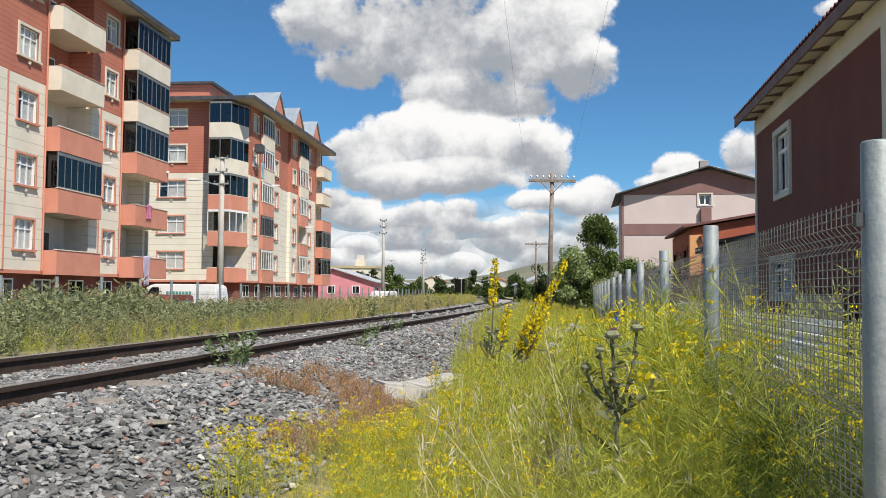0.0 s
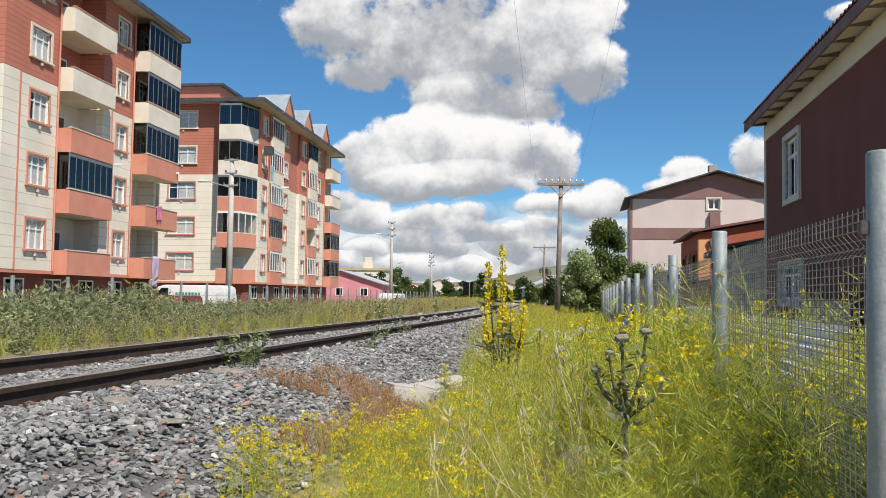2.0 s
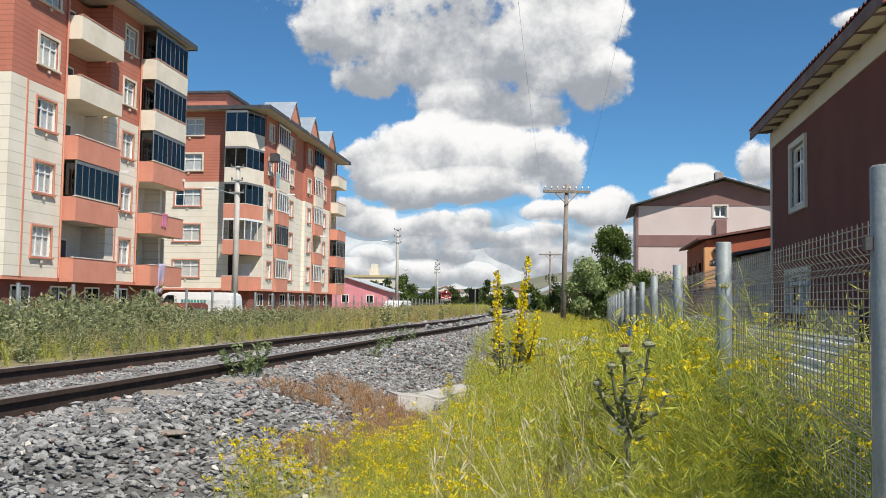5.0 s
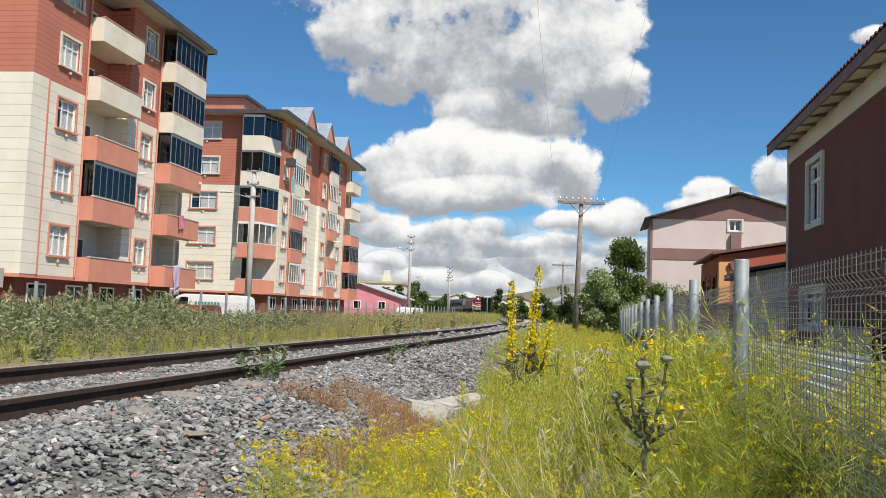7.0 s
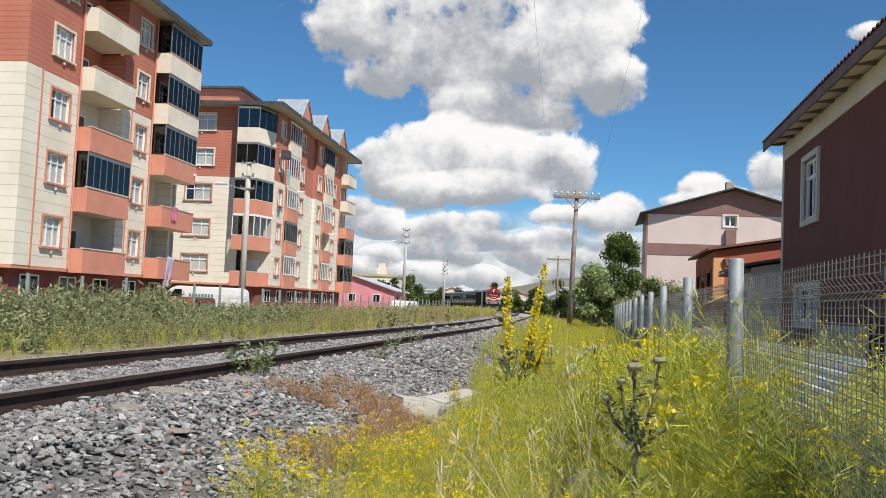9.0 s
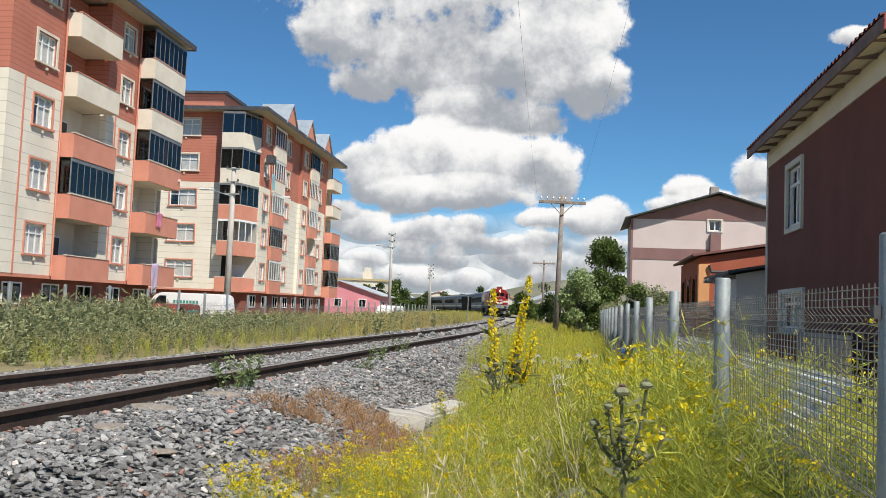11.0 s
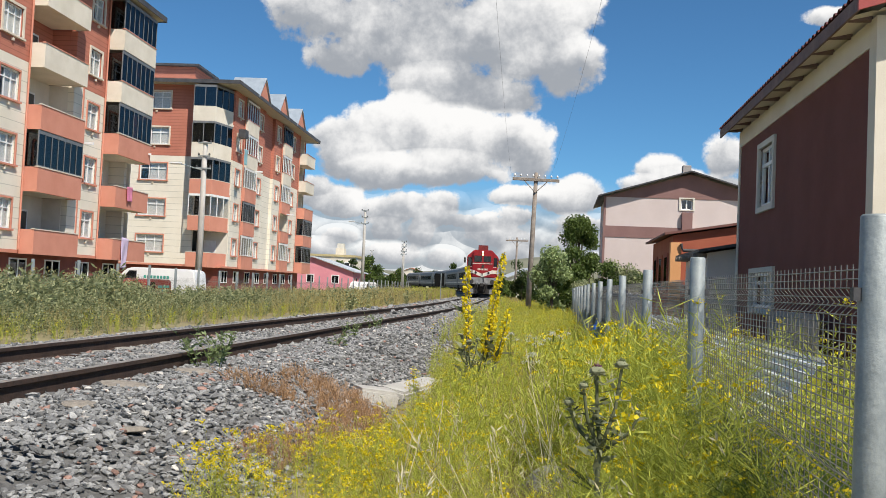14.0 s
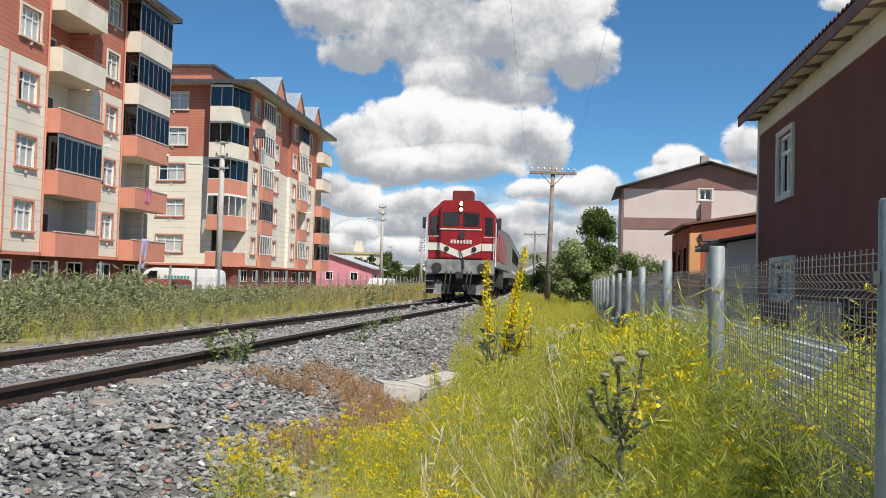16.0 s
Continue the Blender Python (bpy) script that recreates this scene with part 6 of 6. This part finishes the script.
def make_hill():
    m = surface("dry_hillside", (0.145, 0.145, 0.095), (0.225, 0.22, 0.15), 0.01, 0.95, 0.0, grain=0.15, stain=(0.09, 0.12, 0.06))
    xs = [-1500 + 60 * k for k in range(60)]
    verts, faces = [], []
    n = 14
    for x in xs:
        h = 30 + 46 * smooth(-190, 60, x) + 20 * smooth(150, 900, x) - 22 * smooth(-300, -700, x) + 9 * noise.noise((x * 0.006, 0, 0)) if x > -700 else 12
        for j in range(n):
            t = j / (n - 1)
            y = 1150 + 700 * t
            verts.append((x, y, -2 + 0.78 * h * math.sin(min(1, t * 1.6) * math.pi / 2) + 3 * noise.noise((x * 0.01, y * 0.01, 3))))
    for i in range(len(xs) - 1):
        for j in range(n - 1):
            a = i * n + j
            faces.append((a, a + n, a + n + 1, a + 1))
    ob = soup("backdrop_hill", verts, faces, m, smooth=True)
    tagged(ob, "low dry grassy hills on the horizon", "hill", kind="structure")


make_hill()


def make_left_fence():
    f = thing("yard_fence", "wire mesh fence on slim galvanised posts before the apartment blocks", "fence")
    ys = [20.0 + 2.5 * k for k in range(36)]
    for y in ys:
        bm = bmesh.new()
        x = -12.6
        tube(bm, [(x, y, -1.1), (x + random.uniform(-0.03, 0.03), y, 1.0 + random.uniform(-0.03, 0.03))], 0.05, 8)
        part("post", bm, GALV, f)
    verts, faces = [], []
    for z in np.arange(-0.7, 0.62, 0.2):
        b = len(verts)
        verts += [(-12.55, ys[0], z), (-12.55, ys[-1], z), (-12.55, ys[-1], z + 0.008), (-12.55, ys[0], z + 0.008)]
        faces.append((b, b + 1, b + 2, b + 3))
    for y in np.arange(ys[0], ys[-1], 0.1):
        b = len(verts)
        verts += [(-12.55, y, -0.8), (-12.55, y + 0.006, -0.8), (-12.55, y + 0.006, 0.62), (-12.55, y, 0.62)]
        faces.append((b, b + 1, b + 2, b + 3))
    ob = soup("wire_mesh", verts, faces, WIRE, f)
    ob.modifiers.new("thick", "SOLIDIFY").thickness = 0.004
    tagged(ob, kind="stuff")


make_left_fence()


def make_van(label, x, y, z, turn, paint, long=4.3):
    v = thing("van", label, "van", at=pose(x, y, z, 0, 0, turn))
    bm = bmesh.new()
    prism(bm, [(0, 0.35), (long, 0.35), (long + 0.05, 1.1), (long - 0.05, 1.85), (long - 0.3, 1.98), (1.25, 1.98), (0.85, 1.85), (0.35, 1.2), (-0.25, 1.02), (-0.35, 0.6)], "y", 0, 1.75)
    bmesh.ops.bevel(bm, geom=bm.edges[:], offset=0.05, segments=2, affect="EDGES")
    part("body", bm, paint, v)
    for yy in (-0.006, 1.756):
        bm = bmesh.new()
        prism(bm, [(0.6, 1.2), (1.5, 1.2), (1.5, 1.8), (1.1, 1.8)], "y", yy - 0.006, yy + 0.006)
        part("side_window", bm, TINTED, v)
    for xx in (0.45, long - 0.75):
        for yy in (0.05, 1.7):
            bm = bmesh.new()
            tube(bm, [(xx, yy - 0.1, 0.32), (xx, yy + 0.1, 0.32)], 0.32, 18)
            w = part("wheel", bm, UNDER_RUBBER, v)
            bm = bmesh.new()
            tube(bm, [(xx, yy - 0.105, 0.32), (xx, yy + 0.105, 0.32)], 0.18, 14)
            part("rim", bm, GALV, w)
    for r, (a, b) in enumerate(((1.9, 3.3), (1.9, 3.0))):
        q = a
        while q < b:
            part("lettering_bar", soft_box(q, q + 0.13, -0.012, -0.004, 1.42 - 0.26 * r, 1.58 - 0.26 * r, 0.002, 1), VAN_GREEN, v)
            q += 0.18
    return v


UNDER_RUBBER = surface("tyre_rubber", (0.015, 0.015, 0.015), (0.03, 0.03, 0.03), 9, 0.9, 0.2)
VAN_GREEN = surface("van_lettering_green", (0.03, 0.25, 0.20), (0.05, 0.33, 0.27), 5, 0.6, 0.0)
CAR_WHITE = surface("white_car_paint", (0.72, 0.72, 0.72), (0.80, 0.80, 0.80), 1, 0.25, 0.0)
CAR_RED = surface("red_car_paint", (0.20, 0.035, 0.025), (0.27, 0.05, 0.04), 1, 0.25, 0.0)
make_van("white delivery van with green lettering parked behind the fence", -21.5, 46.0, -0.97, 0, CAR_WHITE, 4.7)
red_car = make_van("small red car parked beside a white van", -16.9, 39.5, -0.98, 90, CAR_RED, 3.6)
red_car.name = "car"
red_car.scale = (1.0, 1.0, 0.72)
make_van("white van parked by the far curve", -14.8, 88.0, -1.2, 80, CAR_WHITE, 4.0)


def make_washing():
    """Cloths hung over the balcony rails."""
    def cloth(name, label, mat_, x, y, z, w, h, seed):
        t = thing(name, label, "cloth", at=pose(x, y, z))
        verts, faces, nu, nv = [], [], 10, 14
        for i in range(nu + 1):
            for j in range(nv + 1):
                a, b = i / nu, j / nv
                verts.append((0.03 + 0.06 * noise.noise((a * 3, b * 2, seed)) + 0.05 * math.sin(a * 9) * b, w * (a - 0.5) * (1 - 0.25 * b), -h * b))
        for i in range(nu):
            for j in range(nv):
                q = i * (nv + 1) + j
                faces.append((q, q + 1, q + nv + 2, q + nv + 1))
        ob = soup("fabric", verts, faces, mat_, t, smooth=True)
        ob.modifiers.new("thick", "SOLIDIFY").thickness = 0.01
        return t
    pink = leafy("pink_cloth", (0.70, 0.22, 0.38), (0.80, 0.32, 0.48), 0.3, 0.9)
    lilac = leafy("lilac_cloth", (0.62, 0.50, 0.68), (0.74, 0.64, 0.80), 0.3, 0.9)
    teal = leafy("pale_blue_cloth", (0.25, 0.48, 0.55), (0.35, 0.58, 0.64), 0.3, 0.9)
    a = cloth("towel", "pink towel hung over a balcony rail", pink, -22.38, 49.8, F0 + STOREY + 1.12, 0.75, 0.85, 1)
    b = cloth("bedsheet", "long lilac sheet hung over a balcony rail", lilac, -22.38, 49.6, F0 + 1.12, 0.9, 1.75, 2)
    cloth("towel", "pale blue towel hung from a corner balcony", teal, -22.7, 72.4, F0 + 3 * STOREY + 0.9, 1.0, 1.3, 3)
    return a, b


towel, bedsheet = make_washing()


def make_sign():
    s = thing("sign_board", "grey sign board with dark lettering on the block's base", "sign", at=pose(-26.6, 35.7, 0))
    boxes("board", [(0.0, 2.6, -0.06, 0.0, 0.9, 1.75)], GREYWALL, s)
    for r in range(2):
        for k in range(8):
            part("lettering_bar", soft_box(0.2 + 0.28 * k, 0.4 + 0.28 * k, -0.08, -0.06, 1.4 - 0.32 * r, 1.58 - 0.32 * r, 0.004, 1), FASCIA, s)


make_sign()


# ---- the train ----
SPEED, NOSE_END = 19.5, float(np.interp(33.3, TY, TS))


def train_rows(behind, length):
    """Rows for a vehicle whose front is that far behind the train's nose."""
    rows = []
    for k in range(0, 33):
        t = 0.5 * k
        nose = NOSE_END + SPEED * (16.0 - t) + behind
        x0, y0, *_ = track_at(nose + 0.18 * length)
        x1, y1, *_ = track_at(nose + 0.82 * length)
        dx, dy = x0 - x1, y0 - y1
        n = math.hypot(dx, dy)
        cx, cy = (x0 + x1) / 2 + dx / n * length / 2, (y0 + y1) / 2 + dy / n * length / 2
        rows.append((t, pose(cx, cy, 0, 0, 0, math.degrees(math.atan2(-dx, dy)) % 360)))
    return rows


LOCO_RED = surface("loco_red", (0.22, 0.006, 0.010), (0.33, 0.012, 0.017), 1.5, 0.38, 0.03)
LOCO_WHITE = surface("loco_white", (0.62, 0.58, 0.50), (0.74, 0.70, 0.62), 3, 0.5, 0.05)
LOCO_GREY = surface("loco_grey", (0.14, 0.14, 0.14), (0.34, 0.34, 0.335), 3.5, 0.6, 0.1, stain=(0.12, 0.11, 0.10))
UNDER = surface("oily_underframe", (0.018, 0.016, 0.015), (0.05, 0.045, 0.04), 6, 0.7, 0.3)
LAMP = glow("headlamp_glow", (1.0, 0.74, 0.42), 9.0)
COACH = surface("coach_grey", (0.165, 0.165, 0.163), (0.235, 0.235, 0.23), 1.0, 0.6, 0.05, stain=(0.17, 0.165, 0.16))
COACH_ROOF = surface("coach_roof", (0.12, 0.128, 0.14), (0.18, 0.188, 0.20), 1.0, 0.65, 0.1)


def bogie(name, parent, y, half, axles):
    b = part(name, soft_box(-1.0, 1.0, y - half, y + half, 0.38, 0.85, 0.04, 1), UNDER, parent)
    for k in range(axles):
        yy = y - half + 0.4 + (2 * half - 0.8) * k / (axles - 1)
        for s in (-1, 1):
            bm = bmesh.new()
            tube(bm, [(s * 0.70, yy, 0.46), (s * 0.82, yy, 0.46)], 0.46, 20)
            part("wheel", bm, RUST, b)
    return b


def make_loco():
    loco = thing("diesel_locomotive", "red diesel locomotive with a white front stripe and grey buffer beam", "locomotive")
    ln, hw = 18.0, 1.28
    shell = [(-hw, 1.55), (hw, 1.55), (hw, 3.18), (0.72, 3.66), (-0.72, 3.66), (-hw, 3.18)]
    bm = bmesh.new()
    prism(bm, shell, "y", -3.2, -0.22)
    bmesh.ops.bevel(bm, geom=bm.edges[:], offset=0.04, segments=2, affect="EDGES")
    part("cab", bm, LOCO_RED, loco)
    bm = bmesh.new()
    prism(bm, [(-0.80, 1.58), (0.80, 1.58), (0.80, 3.48), (0.70, 3.62), (-0.70, 3.62), (-0.80, 3.48)], "y", -0.24, 0.0)
    bmesh.ops.bevel(bm, geom=bm.edges[:], offset=0.05, segments=2, affect="EDGES")
    nose = part("nose", bm, LOCO_RED, loco)
    bm = bmesh.new()
    prism(bm, [(-1.05, 1.55), (1.05, 1.55), (1.05, 3.05), (0.65, 3.5), (-0.65, 3.5), (-1.05, 3.05)], "y", -ln + 0.4, -3.2)
    part("hood", bm, LOCO_RED, loco)
    for y in (-5.0, -7.4, -9.8, -12.2, -14.6):
        for s in (-1, 1):
            part("hood_door", soft_box(s * 1.06 - 0.015, s * 1.06 + 0.015, y - 1.0, y + 1.0, 1.75, 2.95, 0.01, 1), LOCO_RED, loco)
    part("hood_roof", soft_box(-0.7, 0.7, -ln + 1, -3.4, 3.48, 3.62, 0.05, 2), COACH_ROOF, loco, "blue-grey roof panel")
    part("roof_box", soft_box(-0.40, 0.40, -1.3, -0.5, 3.62, 4.02, 0.03, 2), surface("sooty_red", (0.13, 0.012, 0.012), (0.2, 0.025, 0.022), 3, 0.6, 0.1), loco, "soot-darkened red roof box")
    for s in (-1, 1):
        w = part("windscreen", soft_box(s * 0.38 - 0.32, s * 0.38 + 0.32, -0.02, 0.012, 2.76, 3.24, 0.02, 2), UNDER, nose, "dark windscreen frame")
        part("pane", soft_box(s * 0.38 - 0.28, s * 0.38 + 0.28, 0.010, 0.02, 2.80, 3.20, 0.004, 1), TINTED, w)
        part("wiper", soft_box(s * 0.38 - 0.01, s * 0.38 + 0.01, 0.02, 0.035, 2.78, 3.1, 0.003, 1), UNDER, w)
        w = part("corner_window", soft_box(s * 1.05 - 0.16, s * 1.05 + 0.16, -0.24, -0.205, 2.46, 3.12, 0.02, 2), UNDER, loco, "dark corner window")
        part("pane", soft_box(s * 1.05 - 0.13, s * 1.05 + 0.13, -0.206, -0.196, 2.5, 3.08, 0.004, 1), TINTED, w)
        part("cab_side_window", soft_box(s * hw - 0.02, s * hw + 0.02, -2.4, -0.8, 2.5, 3.1, 0.015, 1), TINTED, loco)
        part("mirror", soft_box(s * 1.45 - 0.05, s * 1.45 + 0.09, -0.6, -0.55, 2.7, 3.1, 0.02, 1), UNDER, loco)
        # white stripe: level on the corners, falling to a point on the nose
        bm = bmesh.new()
        prism(bm, sorted_stripe(s, 0.80, 1.275, 2.18, 1.90, 2.18, 1.90), "y", -0.222, -0.19)
        part("stripe", bm, LOCO_WHITE, loco, "cream white stripe")
        bm = bmesh.new()
        prism(bm, sorted_stripe(s, 0.0, 0.79, 1.86, 1.60, 2.18, 1.90), "y", -0.005, 0.012)
        part("stripe", bm, LOCO_WHITE, nose, "cream white stripe falling to a point")
        lamp = part("marker_lamp", soft_box(s * 0.52 - 0.09, s * 0.52 + 0.09, 0.0, 0.08, 1.86, 2.04, 0.04, 2), UNDER, nose)
        bm = bmesh.new()
        tube(bm, [(s * 1.33, -0.05, 1.3), (s * 1.33, -0.05, 2.9)], 0.018, 6)
        part("handrail", bm, PVC, loco, "white handrail")
        bm = bmesh.new()
        tube(bm, [(s * 0.86, -0.1, 2.42), (s * 1.25, -0.12, 2.42), (s * 1.25, -0.12, 1.6)], 0.015, 6)
        part("handrail", bm, PVC, loco)
        part("step_block", soft_box(s * 1.12 - 0.16, s * 1.12 + 0.16, -0.7, 0.02, 0.42, 1.05, 0.02, 1), UNDER, loco)
        for k in range(3):
            part("step", soft_box(s * 1.12 - 0.17, s * 1.12 + 0.17, 0.0, 0.2, 0.42 + 0.28 * k, 0.45 + 0.28 * k, 0.008, 1), LOCO_GREY, loco)
        bm = bmesh.new()
        tube(bm, [(s * 0.85, -0.1, 1.22), (s * 0.85, 0.28, 1.22), (s * 0.85, 0.3, 1.22), (s * 0.85, 0.36, 1.22)], [0.1, 0.1, 0.2, 0.19], 16)
        part("buffer", bm, UNDER, loco)
        # ploughshare halves
        bm = bmesh.new()
        prism(bm, [(s * 0.28, 0.26), (s * 1.25, 0.26), (s * 1.28, 0.80), (s * 0.95, 0.86), (s * 0.28, 0.5)], "y", 0.05, 0.10)
        part("plough", bm, UNDER, loco, "dark plough plate")
        bm = bmesh.new()
        prism(bm, [(s * 0.62, 0.24), (s * 0.98, 0.24), (s * 0.9, 0.62), (s * 0.66, 0.62)], "y", 0.10, 0.13)
        part("plough_plate", bm, LOCO_GREY, loco, "pale grey plough plate")
    for z in (3.53, 3.33):
        bm = bmesh.new()
        tube(bm, [(0, -0.02, z), (0, 0.05, z), (0, 0.055, z)], [0.085, 0.085, 0.085], 16)
        hl = part("headlamp", bm, UNDER, nose)
        bm = bmesh.new()
        tube(bm, [(0, 0.05, z), (0, 0.062, z)], 0.062, 16)
        part("lens", bm, LAMP, hl, "lit warm headlamp lens")
    bm = bmesh.new()
    tube(bm, [(-0.05, 0.0, 2.46), (-0.05, 0.06, 2.46)], 0.12, 14)
    part("badge", bm, UNDER, nose)
    for k, w in enumerate((0.1, 0.1, 0.09, 0.09, 0.1, 0.1, 0.1)):
        part("number_bar", soft_box(-0.42 + 0.12 * k, -0.42 + 0.12 * k + w * 0.8, 0.0, 0.012, 2.16, 2.3, 0.003, 1), LOCO_WHITE, nose)
    part("rail_guard", soft_box(-0.8, 0.8, 0.0, 0.03, 2.64, 2.68, 0.008, 1), LOCO_WHITE, nose)
    part("buffer_beam", soft_box(-1.30, 1.30, -0.2, 0.06, 1.0, 1.55, 0.03, 2), LOCO_GREY, loco, "grey dented buffer beam")
    part("end_platform", soft_box(-1.3, 1.3, -ln, -0.2, 1.3, 1.55, 0.02, 1), LOCO_GREY, loco)
    part("fuel_tank", soft_box(-1.2, 1.2, -11.5, -6.5, 0.45, 1.3, 0.08, 2), UNDER, loco)
    # dark block added behind the plough for the shade beneath the cab
    part("underframe", soft_box(-1.1, 1.1, -2.2, -0.6, 0.32, 1.0, 0.03, 1), UNDER, loco)
    part("coupler", soft_box(-0.13, 0.13, 0.0, 0.45, 0.82, 1.1, 0.03, 1), UNDER, loco)
    for x in (-0.45, -0.3, 0.32, 0.5):
        bm = bmesh.new()
        tube(bm, [(x, 0.08, 1.1), (x + 0.03, 0.22, 0.7), (x + 0.09, 0.2, 0.4), (x + 0.16, 0.1, 0.6)], 0.028, 6)
        part("air_hose", bm, UNDER, loco)
    bm = bmesh.new()
    tube(bm, [(0.02, 0.05, 1.95), (-0.12, 0.12, 1.6), (-0.15, 0.12, 1.2)], 0.025, 6)
    part("cable", bm, UNDER, loco)
    bogie("bogie", loco, -3.6, 2.3, 3)
    bogie("bogie", loco, -14.2, 2.3, 3)
    # a tall cab: everything above the number plate is stretched a little
    for ob in loco.children_recursive:
        for v in ob.data.vertices:
            v.co.z += 0.12 * max(0.0, v.co.z - 2.4)
    return loco


def sorted_stripe(s, xa, xb, ta, ba, tb, bb):
    return [(s * xa, ba), (s * xb, bb), (s * xb, tb), (s * xa, ta)]


def make_coach():
    c = thing("passenger_coach", "grey passenger coach with a long row of dark windows", "railway coach", "coaches of the train")
    ln, hw = 25.6, 1.38
    bm = bmesh.new()
    prism(bm, [(-hw, 1.0), (hw, 1.0), (hw, 3.1), (-hw, 3.1)], "y", -ln, 0)
    part("body", bm, COACH, c)
    bm = bmesh.new()
    prism(bm, [(-hw - 0.01, 3.1), (hw + 0.01, 3.1), (hw - 0.12, 3.5), (0.8, 3.8), (-0.8, 3.8), (-hw + 0.12, 3.5)], "y", -ln + 0.02, -0.02)
    part("roof", bm, COACH_ROOF, c, "dark blue-grey curved roof")
    part("skirt", soft_box(-1.25, 1.25, -ln + 1, -1, 0.55, 1.0, 0.03, 1), UNDER, c)
    for s in (-1, 1):
        part("stripe", soft_box(s * hw - 0.01, s * hw + 0.012, -ln + 0.1, -0.1, 1.32, 1.46, 0.004, 1), LOCO_WHITE, c)
        for k in range(10):
            y = -3.2 - 2.1 * k
            w = part("window", soft_box(s * hw - 0.01, s * hw + 0.014, y - 0.75, y + 0.75, 1.95, 2.85, 0.005, 1), UNDER, c)
            part("pane", soft_box(s * (hw + 0.014) - 0.004, s * (hw + 0.014) + 0.004, y - 0.7, y + 0.7, 2.0, 2.8, 0.002, 1), TINTED, w)
        for y in (-1.0, -ln + 1.0):
            part("door", soft_box(s * hw - 0.01, s * hw + 0.016, y - 0.4, y + 0.4, 1.05, 2.95, 0.006, 1), LOCO_GREY, c)
    for y in (0.0, -ln):
        part("gangway", soft_box(-0.55, 0.55, y - 0.25, y + 0.25, 1.0, 3.2, 0.05, 1), UNDER, c)
    bogie("bogie", c, -4.2, 1.6, 2)
    bogie("bogie", c, -ln + 4.2, 1.6, 2)
    return c


loco = make_loco()
coaches = [make_coach()]
for _ in range(5):
    coaches.append(copy_thing(coaches[0], Matrix()))


def motions():
    walk(loco, train_rows(0, 18))
    for k, c in enumerate(coaches):
        walk(c, train_rows(18.6 + 26.4 * k, 25.6))
    # wind: the tall stalk and its neighbour lean and come back
    gusts = [(0, 27), (0.5, 14), (1, 25), (1.5, 10), (2, 0), (2.5, 19), (3, 4), (3.5, 7), (4.2, 14), (5, 8), (6, 18), (6.5, 10), (7, 6), (7.5, 6), (8, 5), (8.5, 6),
             (9.3, 12), (10.2, 5), (11, 10), (11.5, 6), (12, 28), (12.5, 3), (13, 8), (13.5, 14), (14, 10), (14.5, 11), (15, 11), (15.5, 11), (16, 11)]
    for k, (st, dx, dy, lean) in enumerate(mullein_stalks):
        share, base = (1.0, 0.0) if k == 0 else ((0.25, lean - 2.0) if k == 1 else (0.7, lean - 5.0))
        walk(st, [(t, pose(dx, dy, 0, 0, base + share * a, 0)) for t, a in gusts])
    for k, ob in enumerate((towel, bedsheet)):
        x, y, z = ob.matrix_basis.translation
        walk(ob, [(t, pose(x, y, z, 7 * math.sin(1.1 * t + k), 3 + 3 * math.sin(1.7 * t), 0)) for t in np.arange(0, 16.1, 0.5).tolist()])


motions()
